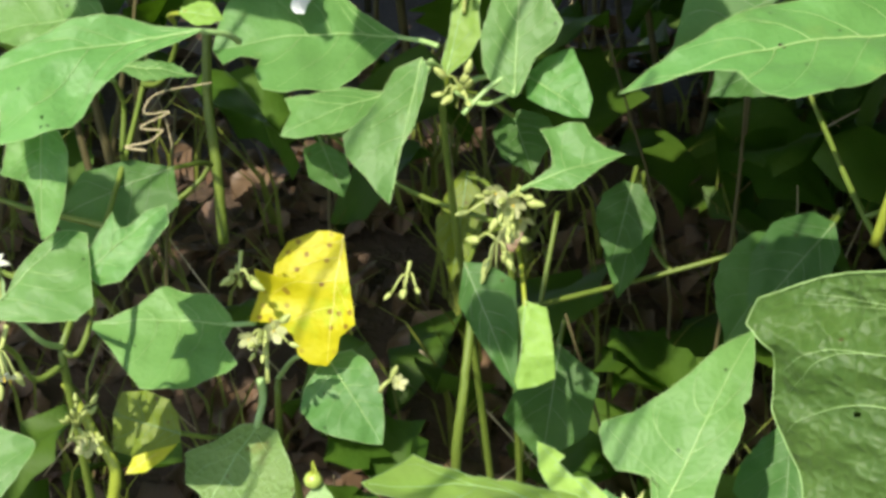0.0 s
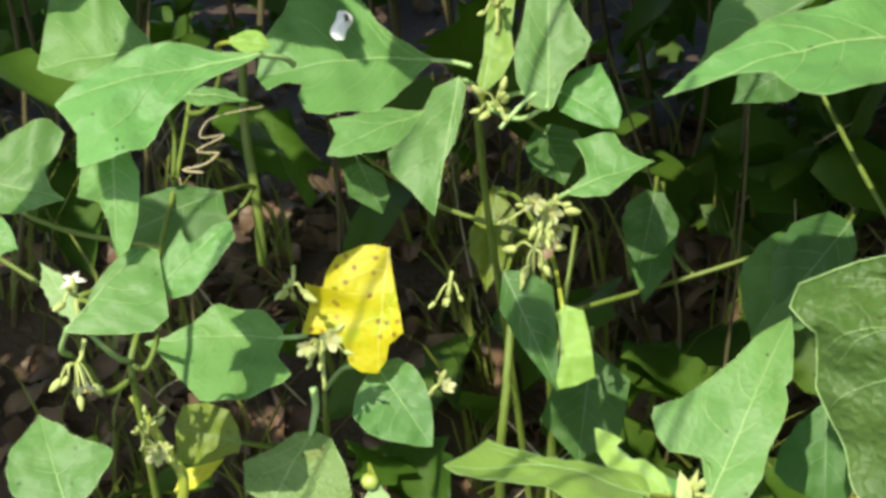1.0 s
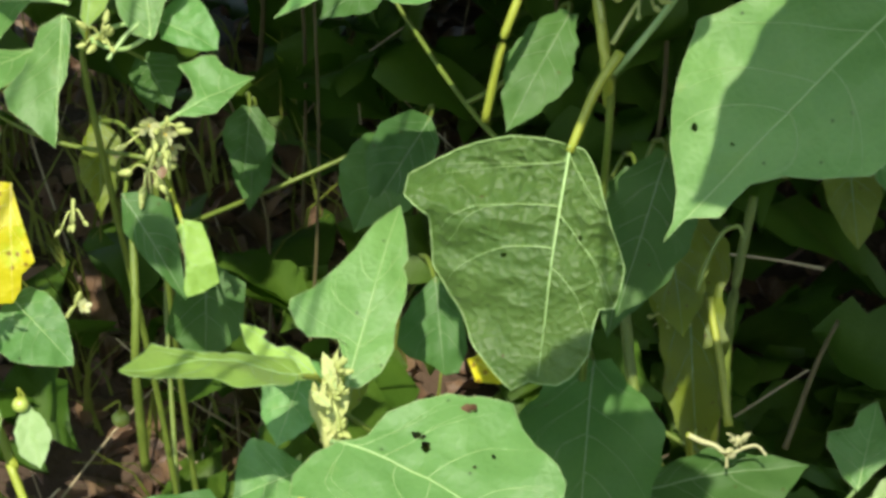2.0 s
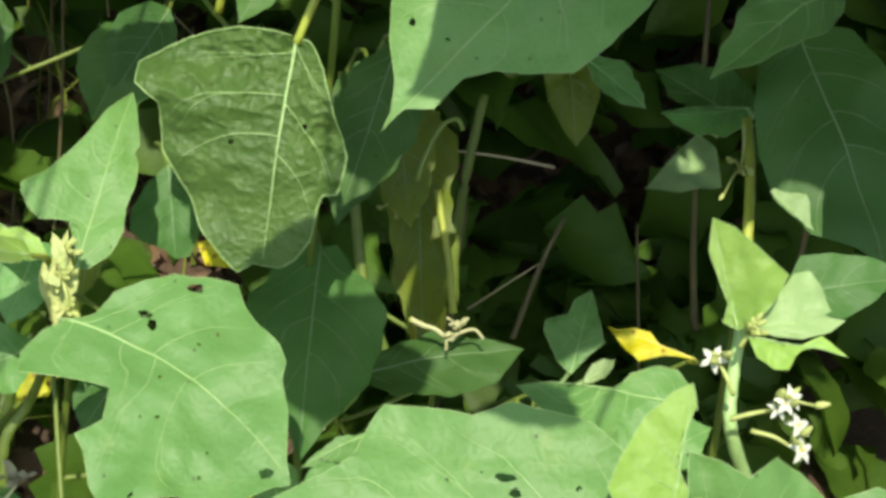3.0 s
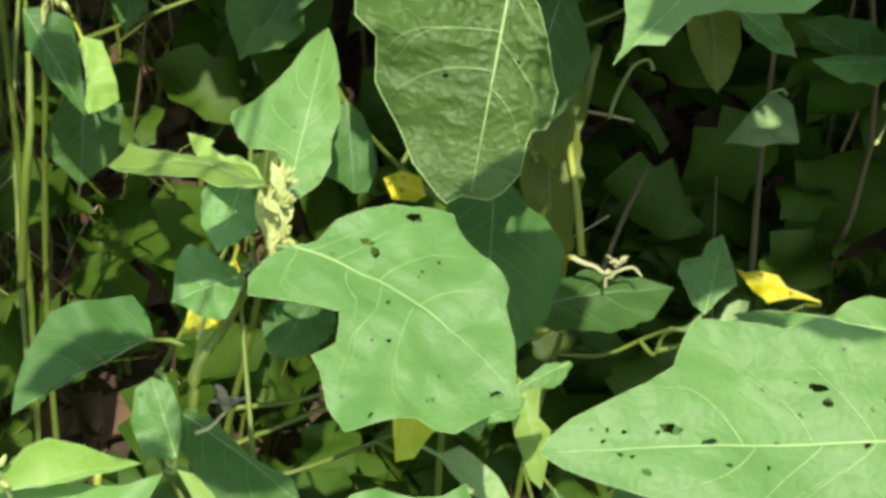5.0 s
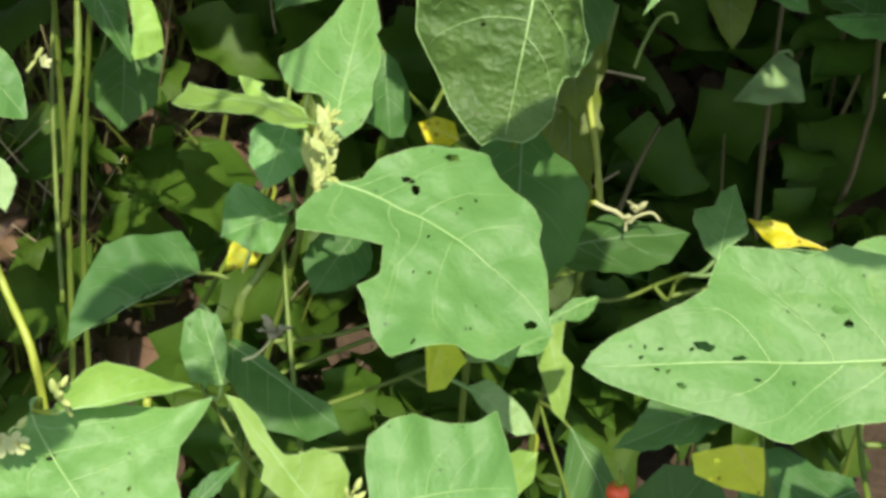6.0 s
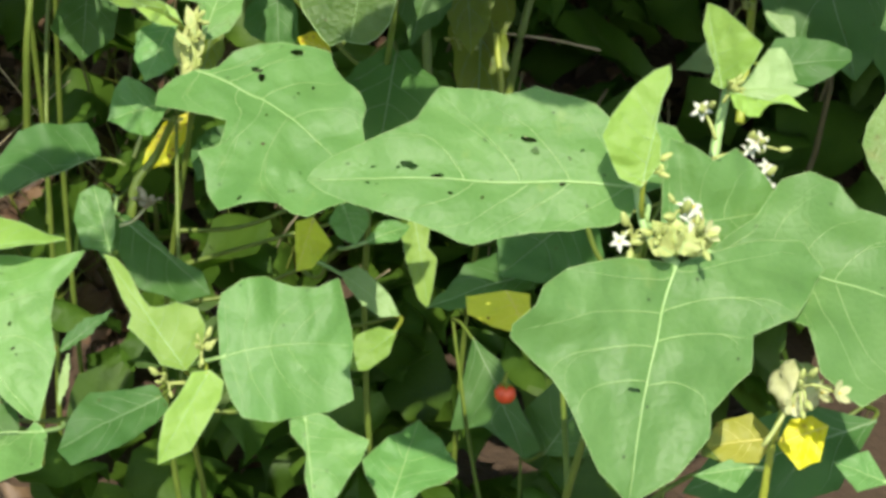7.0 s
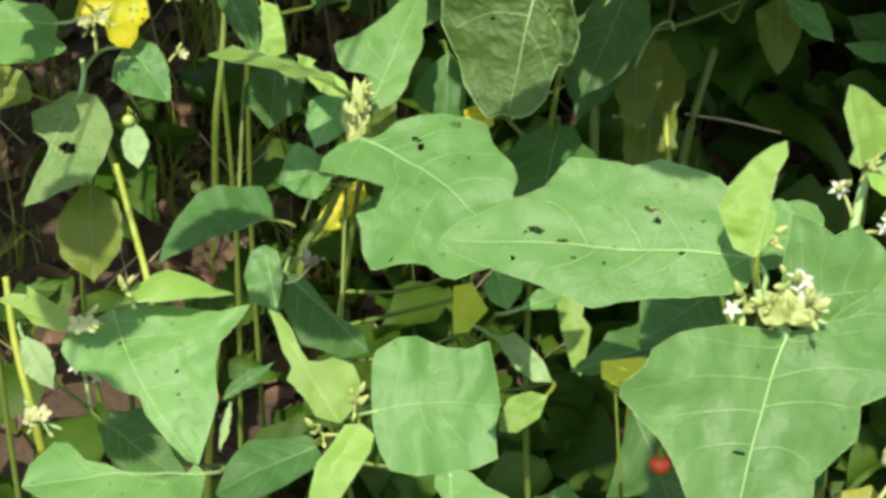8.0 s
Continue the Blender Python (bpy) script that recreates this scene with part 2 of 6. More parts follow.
def knots_at(values, u, butt=0.35):
    """Half width at u from evenly spaced values along the midrib."""
    xs = np.linspace(0, 1, len(values) + 2)
    ys = np.array([values[0] * butt, *values, 0.0])
    i = int(np.clip(np.searchsorted(xs, u) - 1, 0, len(xs) - 2))
    t = (u - xs[i]) / (xs[i + 1] - xs[i])
    b, c = ys[i], ys[i + 1]
    a, d = ys[max(i - 1, 0)], ys[min(i + 2, len(ys) - 1)]
    return 0.5 * (2 * b + (c - a) * t + (2 * a - 5 * b + 4 * c - d) * t**2 + (3 * b - a - 3 * c + d) * t**3)


def margin(side, length, teeth, cord, butt, phase, rate):
    """One edge of a leaf, as a function of u that gives its reach along the midrib and its half width.
    side: the corners of the lobes in parts of the leaf's length, or half widths in metres for a simple oval blade."""
    if isinstance(side[0], tuple):
        x = np.array([0.0, *[p[0] for p in side], 1.0]) * length
        w = np.array([0.0, *[p[1] for p in side], 0.0]) * length
        way = np.r_[0, np.cumsum(np.hypot(np.diff(x), np.diff(w)))]
        way /= way[-1]

        def lobed(u):
            ripple = 0.0035 * length * math.sin(math.pi * u) * noise.noise(Vector((26 * u, phase, 2.0)))
            return float(np.interp(u, way, x)), float(np.interp(u, way, w)) + ripple

        return lobed, way[1:-1]

    def oval(u):
        w = knots_at(side, u, butt)
        w += teeth * length * 0.22 * min(1.0, 6 * (1 - u)) * min(1, 8 * u) * (0.8 * (abs(((rate * u + phase) % 1.0) - 0.5) * 4 - 1) + 0.5 * math.sin(rate * 14.9 * u + 2 * phase))
        return u * length - cord * abs(w) * (1 - u) ** 2, w

    return oval, ()


def blade(base, tip, normal, left, right, droop=0.05, fold=0.10, wave=0.07, quilt=0.55, pairs=4, teeth=0.07, cord=0.10, bow=0.0, butt=0.35, twist=0.0, crumple=0.0, seed=0):
    """The surface of one leaf: at(u, s) runs from base to tip and from the right edge (-1) to the left (1); bent(x, y) lifts the flat blade."""
    base, tip, normal = Vector(base), Vector(tip), Vector(normal).normalized()
    length = (tip - base).length
    m = (tip - base) / length
    normal = (normal - m * normal.dot(m)).normalized()
    side = normal.cross(m)
    rnd = random.Random(seed * 77 + 5)
    ph = [rnd.uniform(0, 6.28) for _ in range(8)]
    left_edge, left_corners = margin(left, length, teeth, cord, butt, ph[0], rnd.uniform(2.2, 3.4))
    right_edge, right_corners = margin(right, length, teeth, cord, butt, ph[2], rnd.uniform(2.2, 3.4))

    def bent(x, y):
        """The place on the blade x along and y across."""
        u, edge = x / length, abs(y)
        v = min(1.0, max(0.0, u))
        lift = fold * edge - droop * length * (4 * (v - 0.5) ** 2 - 0.6)
        lift += wave * edge * math.sin(9 * u + ph[4] + (1.7 if y > 0 else 0)) * min(1, 4 * edge / length)
        lift += wave * 0.5 * edge * math.sin(21 * u + ph[5] * (2 if y > 0 else 1))
        lift += twist * y * (u - 0.4)
        k = (u - 0.03 - 0.55 * edge / length) * pairs / 0.78
        lift += quilt * 0.010 * length * abs(math.sin(math.pi * k)) * min(1.0, 9 * edge / length) * max(0.0, 1.1 - 2.2 * edge / length)
        if crumple:
            rough = max(0.15, 1 - 1.1 * max(0.0, u)) * crumple
            lift += rough * 0.012 * (0.5 - abs(noise.noise(Vector((x * 60, y * 48, seed))))) * min(1, 70 * edge)
            lift += rough * 0.0050 * (0.5 - abs(noise.noise(Vector((x * 140, y * 120, seed + 5)))))
        lift += 0.036 * length * noise.noise(Vector((u * 4 + seed, 6 * y / length, 1.7))) + 0.006 * length * noise.noise(Vector((u * 13 + seed, 16 * y / length, 4.1)))
        return base + m * x + side * y + normal * lift

    def flat(u, s):
        x, w = left_edge(u) if s > 0 else right_edge(u)
        a = abs(s)
        return u * length * (1 - a) + x * a, bow * length * 4 * u * (1 - u) * (1 - a) + w * s

    def at(u, s):
        return bent(*flat(u, s))

    return at, flat, bent, normal, length, sorted({*map(float, left_corners), *map(float, right_corners)})


def leaf(plant, base, tip, normal, left, right, material, seed, stalk_to=None, holes=(), label="", veins=True, ribs=1.0, rim=None, vein=None, stalk=0.0016, bend=0.0, name="leaf", **shape):
    """One lobed leaf as a part of its plant, with its raised veins and its stalk. holes: place along, place across, half length and half width."""
    at, flat, bent, normal, length, corners = blade(base, tip, normal, left, right, seed=seed, **shape)
    pairs = shape.get("pairs", 4)
    nv = 64 if len(holes) > 6 else 40 if holes else 10 if length > 0.05 else 6
    rows = sorted({*np.linspace(0, 1, (260 if len(holes) > 6 else 200 if holes else 48 if length > 0.05 else 24) + 1).tolist(), *corners})
    nu, row = len(rows) - 1, 2 * nv + 1
    verts, uvs, faces, spare = [], [], [], set()
    for u in rows:
        for j in range(-nv, nv + 1):
            x, y = flat(u, j / nv)
            for hx, hy, rx, ry in holes:
                dx, dy = x - hx, y - hy
                a = math.atan2(dy / ry, dx / rx)
                far = math.hypot(dx / rx, dy / ry) / (1 + 0.22 * math.sin(2 * a + hx * 500) + 0.12 * math.sin(5 * a + hy * 900))
                if far < 1:
                    spare.add(len(verts))
                    grow = 1 / max(far, 0.25)
                    if far > 0.25:
                        x, y = hx + dx * grow, hy + dy * grow
            verts.append(local(plant, bent(x, y)))
            uvs.append((x, y))
    for i in range(nu):
        for j in range(row - 1):
            a = i * row + j
            quad = (a, a + 1, a + row + 1, a + row)
            if not all(q in spare for q in quad):
                faces.append(quad)
    ob = part(name, mesh_of(name, verts, faces, material, uvs), plant, label)
    vein = vein or (VEIN_YELLOW if material in (YELLOW, LEMON, OLD) else VEIN_DARK if material in (SHADED_GREEN, OLIVE) else VEIN)
    if veins:
        vv, vf = [], []
        rib = (length * 0.0030 + 0.0003) * ribs
        up = normal * (0.0002 + 0.25 * rib + 0.0012 * shape.get("crumple", 0))

        def on(u, s):
            return local(plant, at(u, s) + up)

        tube(vv, vf, [on(u, 0) for u in np.linspace(0, 0.97, 40)], rib, rib * 0.25, 5)
        rnd = random.Random(seed + 900)
        for k in range(pairs):
            for sgn in (-1, 1):
                u0 = 0.02 + 0.66 * (k + rnd.uniform(-0.15, 0.25)) / pairs
                reach = rnd.uniform(0.20, 0.28)
                line = [on(min(0.97, max(0, u0) + reach * q ** 1.25), sgn * 0.93 * q) for q in np.linspace(0, 1, 17)]
                tube(vv, vf, line, rib * 0.38, rib * 0.08, 4)
                if length > 0.09 and rnd.random() < 0.6:
                    fork = rnd.uniform(0.35, 0.55)
                    line = [on(min(0.97, max(0, u0) + reach * q ** 1.25 + 0.09 * (q - fork)), sgn * 0.93 * q) for q in np.linspace(fork, 0.95, 10)]
                    tube(vv, vf, line, rib * 0.20, rib * 0.06, 4)
        if rim is None:
            rim = 0.00022 if length > 0.06 and material not in (SHADED_GREEN, OLIVE, YELLOW) else 0.0
        for sgn in (-1, 1) if rim else ():
            tube(vv, vf, [on(u, sgn) for u in sorted({*np.linspace(0.01, 1, 61).tolist(), *corners})], rim, rim * 0.7, 4)
        part("midrib", mesh_of("midrib", vv, vf, vein), ob)
    if stalk_to:
        p0 = at(0, 0)
        out = (p0 - at(0.08, 0)).normalized()
        hue = STALK_YELLOW if material in (YOUNG, YELLOW, LEMON, OLD, CRINKLED) else STALK if material in (SHADED_GREEN, OLIVE) else VEIN
        if stalk_to == "up":
            p1 = p0 + Vector((0.10, 0.06, 0.30))
        elif stalk_to == "own":
            p1 = p0 + out * 0.016 + Vector((0.004, 0.045, -0.020))
            goal = min((q for q in WOOD[plant.name] if q.z < p1.z - 0.03), key=lambda q: (q - p1).length + 0.3 * max(0, p1.y - q.y), default=plant.location)
            low = p1 + (goal - p1) * 0.5 + Vector((0, 0.5 * abs(goal.x - p1.x) * 0.3, -0.02))
            line = curve([p1, p1 + (goal - p1) * 0.15 + Vector((0.002, 0.012, -0.012)), low, goal], 6)
            WOOD[plant.name] += line[4:-2]
            vv, vf = [], []
            tube(vv, vf, [local(plant, p) for p in line], stalk * 0.95, stalk * 1.4, 7, 0.05)
            part("branch", mesh_of("branch", vv, vf, STALK), plant)
        else:
            p1 = Vector(stalk_to)
        gap = (p1 - p0).length
        mid = p0 + out * gap * 0.10 + (p1 - p0) * 0.45 + Vector((0, 0, bend))
        vv, vf = [], []
        tube(vv, vf, [local(plant, p) for p in curve([p0 - out * 0.004, mid, p1], 6)], stalk, stalk * 1.25, 7)
        part("petiole", mesh_of("petiole", vv, vf, hue), ob)
    return ob


def shade_leaf(plant, over, reach, width, seed):
    """An unseen leaf added high above the weeds to keep the sun from the given place."""
    c, a = Vector(over) + TO_SUN * ((1.18 - over[2]) / TO_SUN.z), Vector((*reach, 0)) / 2
    sides = tuple(width * k for k in (0.7, 1.0, 1.0, 0.9, 0.5))
    leaf(plant, c - a, c + a, TO_SUN, sides, sides, GREEN, seed, stalk_to="up", fold=0.02)


def stem(plant, points, r0, r1, material=None, name="stem", label=""):
    vv, vf = [], []
    line = curve(points, 8)
    WOOD.setdefault(plant.name, []).extend(line)
    tube(vv, vf, [local(plant, p) for p in line], r0, r1, 9, 0.05)
    return part(name, mesh_of(name, vv, vf, material or STALK), plant, label)


def flower_mesh(size, material, petal=((0.06, 0.10, 0.0), (0.35, 0.24, 0.08), (0.65, 0.20, 0.08), (1.0, 0.01, -0.10))):
    """Five pointed petals, spread as a star or closed to a cup."""
    vv, vf = [], []
    for k in range(5):
        a = 2 * math.pi * k / 5
        c, s = math.cos(a), math.sin(a)
        start = len(vv)
        for q, w, h in petal:
            for e, lift in ((-1, 0.0), (0, 0.05), (1, 0.0)):
                x, y = q, e * w
                vv.append(Vector((x * c - y * s, x * s + y * c, h + lift)) * size)
        for i in range(3):
            for j in range(2):
                b = start + i * 3 + j
                vf.append((b, b + 1, b + 4, b + 3))
    return mesh_of("flower", vv, vf, material)


def ball_mesh(name, material, stretch=1.0, rings=7, sides=9, pinch=0.0):
    vv, vf = [Vector((0, 0, stretch))], []
    for i in range(1, rings):
        a = math.pi * i / rings
        for k in range(sides):
            b = 2 * math.pi * k / sides
            w = math.sin(a) * (1 - pinch * (1 + math.cos(a)) / 2)
            vv.append(Vector((w * math.cos(b), w * math.sin(b), stretch * math.cos(a))))
    vv.append(Vector((0, 0, -stretch)))
    for k in range(sides):
        vf.append((0, 1 + k, 1 + (k + 1) % sides))
        vf.append((len(vv) - 1, 1 + (rings - 2) * sides + (k + 1) % sides, 1 + (rings - 2) * sides + k))
        for i in range(rings - 2):
            a, b = 1 + i * sides + k, 1 + i * sides + (k + 1) % sides
            vf.append((a, a + sides, b + sides, b))
    return mesh_of(name, vv, vf, material)


FLOWER = flower_mesh(1.0, PETAL)
CREAM_FLOWER = flower_mesh(1.3, PETAL_CREAM, ((0.05, 0.10, 0.0), (0.36, 0.28, 0.10), (0.66, 0.32, 0.26), (0.86, 0.08, 0.46)))
BUD_MESH = ball_mesh("bud", BUD, 1.6, pinch=0.5)
CONE_MESH = ball_mesh("anthers", ANTHER, 1.8, pinch=0.7)
BERRY_MESH = ball_mesh("berry", RED, 0.95, 12, 16)
GREEN_BERRY_MESH = ball_mesh("berry", BERRY_GREEN, 0.95, 12, 16)


def aim(direction, place, size):
    q = Vector(direction).normalized().to_track_quat("Z", "Y")
    return Matrix.LocRotScale(place, q, (size, size, size))


def flower_cluster(plant, root, heart, facing, flowers, buds, seed, size=0.010, spread=0.022, label="", tone=None, cream=False):
    """A forked flower stalk with open white stars and pale buds."""
    rnd = random.Random(seed)
    root, heart, facing = Vector(root), Vector(heart), Vector(facing).normalized()
    vv, vf = [], []
    tube(vv, vf, [local(plant, p) for p in curve([root, (root + heart) / 2 + facing * 0.004, heart], 4)], 0.0016, 0.0012, 6)
    ends = []
    for k in range(flowers + buds):
        way = (facing * 1.1 + Vector((rnd.uniform(-1, 1), rnd.uniform(-1, 1), rnd.uniform(-1, 1)))).normalized()
        end = heart + way * spread * rnd.uniform(0.4, 1.25)
        tube(vv, vf, [local(plant, p) for p in curve([heart, heart + way * spread * 0.45 + Vector((0, 0, 0.005)), end], 3)], 0.0010, 0.0008, 5)
        ends.append((end, way))
    ob = part("flower_stalk", mesh_of("flower_stalk", vv, vf, tone or BUD), plant, label or "forked flower stalk with pale buds")
    for k, (end, way) in enumerate(ends):
        if k < flowers:
            f = part("flower", CREAM_FLOWER if cream else FLOWER, ob, "cream withering star flower" if cream else "white five-petalled star flower")
            f.matrix_basis = aim(way * 0.5 + facing, local(plant, end), size * rnd.uniform(0.70, 1.0))
            c = part("anthers", CONE_MESH, f, "yellow anther cone")
            c.matrix_basis = aim((0, 0, 1), (0, 0, 0.22), 0.12)
        else:
            b = part("bud", BUD_MESH, ob, "pale green bud")
            b.matrix_basis = aim(way, local(plant, end + way * 0.004), size * rnd.uniform(0.22, 0.42))
    return ob


def withered_calyx(plant, place, root, size, seed, material=None):
    """A dried pale calyx with crumpled lobes on a thin stalk."""
    rnd = random.Random(seed)
    place, root = Vector(place), Vector(root)
    vv, vf = [], []
    for k in range(6):
        a = 2 * math.pi * k / 6 + rnd.uniform(-0.3, 0.3)
        reach, up, wide = size * rnd.uniform(0.7, 1.2), size * rnd.uniform(0.4, 1.5), size * rnd.uniform(0.25, 0.42)
        out, across = Vector((math.cos(a), math.sin(a), 0)), Vector((-math.sin(a), math.cos(a), 0))
        start = len(vv)
        for i in range(6):
            q = i / 5
            c = out * reach * q + Vector((0, 0, up * q * (1.5 - 0.8 * q)))
            w = wide * math.sin(math.pi * (0.12 + 0.8 * q)) * (1 - 0.4 * q)
            for e in (-1, -0.4, 0.4, 1):
                vv.append(c + across * e * w + (Vector((0, 0, 1)) - out) * size * 0.22 * noise.noise(Vector((4 * q + seed, 3 * e, k))))
        vf += [(start + 4 * i + j, start + 4 * i + j + 1, start + 4 * i + j + 5, start + 4 * i + j + 4) for i in range(5) for j in range(3)]
    ob = part("calyx", mesh_of("calyx", vv, vf, material or DRY), plant, "dried pale crumpled calyx")
    ob.location = local(plant, place)
    vv, vf = [], []
    tube(vv, vf, [p - place for p in curve([place, (place + root) / 2 + Vector((0, 0, -0.004)), root], 4)], 0.0009, 0.0012, 6)
    part("stalk", mesh_of("stalk", vv, vf, HUSK), ob)


def husk(plant, place, root, r):
    """A papery five-ribbed lantern round a ripening fruit."""
    place, root = Vector(place), Vector(root)
    vv, vf, rings, sides = [], [], 12, 30
    for i in range(rings + 1):
        a = math.pi * (0.04 + 0.94 * i / rings)
        for k in range(sides):
            b = 2 * math.pi * k / sides
            w = math.sin(a) ** 0.8 * (0.85 + 0.30 * abs(math.cos(2.5 * b)) + 0.22 * noise.noise(Vector((4 * math.cos(b), 4 * math.sin(b), 3.5 * a))))
            vv.append(Vector((w * math.cos(b), w * math.sin(b), 1.15 * math.cos(a))) * r)
    for i in range(rings):
        for k in range(sides):
            c, d = i * sides + k, i * sides + (k + 1) % sides
            vf.append((c, c + sides, d + sides, d))
    ob = part("husk", mesh_of("husk", vv, vf, HUSK), plant, "pale papery ribbed husk")
    ob.matrix_basis = aim(root - place, local(plant, place), 1.0)
    vv, vf = [], []
    tube(vv, vf, [local(plant, p) for p in curve([place + (root - place).normalized() * r, (place + root) / 2, root], 4)], 0.0013, 0.0016, 6)
    part("stalk", mesh_of("stalk", vv, vf, STALK_YELLOW), plant)


def berry(plant, place, root, r, ripe=True):
    place, root = Vector(place), Vector(root)
    ob = part("berry", BERRY_MESH if ripe else GREEN_BERRY_MESH, plant, "ripe red berry" if ripe else "unripe green berry")
    ob.matrix_basis = aim((0, 0, 1), local(plant, place), r)
    vv, vf = [], []
    tube(vv, vf, [(p - place) / r for p in curve([place + Vector((0, 0, r * 0.9)), place + Vector((0, 0, r * 2.2)), root], 5)], 0.10, 0.12, 6)
    for k in range(5):
        a = 2 * math.pi * k / 5
        c, s = math.cos(a), math.sin(a)
        b = len(vv)
        vv += [Vector((0.1 * c - 0.25 * s, 0.1 * s + 0.25 * c, 0.99)), Vector((0.1 * c + 0.25 * s, 0.1 * s - 0.25 * c, 0.99)), Vector((0.75 * c, 0.75 * s, 0.80))]
        vf.append((b, b + 1, b + 2))
    part("calyx", mesh_of("calyx", vv, vf, STALK_YELLOW), ob)
    return ob


# ---------------------------------------------------------------- the ground
def ground_height(x, y):
    """A low bank that rises away from the path."""
    t = min(1.0, max(0.0, (y - 1.15) / 1.1))
    return 0.42 * t * t * (3 - 2 * t) + 0.035 * noise.noise(Vector((x * 2.2, y * 2.2, 0))) + 0.012 * noise.noise(Vector((x * 9, y * 9, 3)))


def on_ground(x, y):
    return Vector((x, y, ground_height(x, y)))


def stem_line(foot, node_place, seed):
    rnd = random.Random(seed)
    a, b = Vector(foot) - Vector((0, 0, 0.02)), Vector(node_place)
    mid = (a + b) / 2 + Vector((rnd.uniform(-0.03, 0.03), 0.03, 0.0))
    return [a, mid, b - Vector((rnd.uniform(-0.006, 0.006), 0, 0.04)), b]


def build_ground():
    near = np.concatenate([-np.geomspace(900, 3.2, 9), np.linspace(-2.4, 3.4, 117), np.geomspace(4.2, 900, 9)])
    far = np.concatenate([-np.geomspace(900, 2.2, 8), np.linspace(-1.6, 4.2, 117), np.geomspace(5, 900, 9)])
    verts = [(x, y, ground_height(x, y)) for y in far for x in near]
    w = len(near)
    faces = [(j * w + i, j * w + i + 1, (j + 1) * w + i + 1, (j + 1) * w + i) for j in range(len(far) - 1) for i in range(w - 1)]
    ob = new("ground", mesh_of("ground", verts, faces, SOIL))
    tagged(ob, "bare reddish-brown soil sloping up under the weeds", "ground", kind="structure")


build_ground()


def simple_leaf(verts, faces, uvs, base, way, normal, length, width, rnd):
    """A small lobed blade for leaves too many to count."""
    way = way.normalized()
    normal = (normal - way * normal.dot(way)).normalized()
    side = normal.cross(way)
    start = len(verts)
    ph = rnd.uniform(0, 6.28)
    profile = (0.10, 0.62, 0.95, 0.82, 0.98, 0.55, 0.30, 0.0)
    for i, w in enumerate(profile):
        u = i / 7
        for s in (-1, -0.5, 0, 0.5, 1):
            lat = s * w * width * (1 + 0.15 * math.sin(ph + i * 2.3 + s))
            p = base + way * u * length + side * lat + normal * (0.22 * abs(lat) - 0.25 * length * u * u + 0.012 * math.sin(ph + 5 * u + 2 * s))
            verts.append(p)
            uvs.append((u * length + start * 0.013, lat))
    for i in range(7):
        for j in range(4):
            a = start + i * 5 + j
            faces.append((a, a + 1, a + 6, a + 5))


def scatter_leaves(name, count, where, size, material, label, category, seed, flat=0.0):
    rnd = random.Random(seed)
    verts, faces, uvs = [], [], []
    made = 0
    while made < count:
        p = where(rnd)
        if p is None:
            continue
        made += 1
        turn = rnd.uniform(0, 2 * math.pi)
        way = Vector((math.cos(turn), math.sin(turn) - 0.25, rnd.uniform(-0.7, 0.15) * (1 - flat)))
        up = Vector((rnd.uniform(-0.5, 0.5), rnd.uniform(-0.8, 0.2), 1.0)) if not flat else Vector((rnd.uniform(-0.35, 0.35), rnd.uniform(-0.35, 0.35), 1))
        length = rnd.uniform(*size)
        simple_leaf(verts, faces, uvs, Vector(p), way, up, length, length * rnd.uniform(0.26, 0.4), rnd)
    ob = new(name, mesh_of(name, verts, faces, material, uvs))
    return tagged(ob, label, category, kind="stuff")


def polar(rnd, near, far, left, right, low, high):
    r, a = rnd.uniform(near, far), radians(rnd.uniform(left, right))
    x, y = -0.15 + r * math.sin(a), -0.25 + r * math.cos(a)
    g = ground_height(x, y)
    return Vector((x, y, g + low + (high - low) * rnd.random()))


def thicket_place(rnd):
    p = polar(rnd, 2.05, 3.4, -22, 60, 0.05, 0.75)
    if p.x < 0.55 and rnd.random() < (0.8 if p.x < 0.25 else 0.35):
        return None
    return p


def under_place(rnd):
    p = polar(rnd, 1.45, 2.0, -20, 50, 0.04, 0.26)
    return None if p.x < 0.08 and rnd.random() < 0.8 else p


def lower_place(rnd):
    x, y = rnd.uniform(-0.55, 1.1), rnd.uniform(0.62, 1.55)
    if x < 0.0 and rnd.random() < 0.4 or y < 0.95 and x < 0.38:
        return None
    g = ground_height(x, y)
    return Vector((x, y, g + rnd.uniform(0.02, max(0.06, 0.22 - g))))


# places to be sunlit, each with the radius of the gap left in the added foliage
SUNLIT = (((-0.331, 2.17, 0.412), 0.14), ((-0.11, 1.195, 0.865), 0.12), ((-0.28, 1.19, 0.89), 0.11), ((-0.12, 1.15, 0.85), 0.11), ((0.045, 1.14, 0.90), 0.17), ((0.01, 1.15, 0.90), 0.11), ((0.08, 1.11, 0.82), 0.10),
          ((0.15, 0.98, 0.94), 0.12), ((0.25, 0.96, 0.95), 0.12), ((0.30, 0.92, 0.95), 0.10), ((0.80, 1.245, 0.48), 0.08), ((0.70, 0.62, 0.85), 0.10), ((0.286, 0.717, 0.832), 0.19))


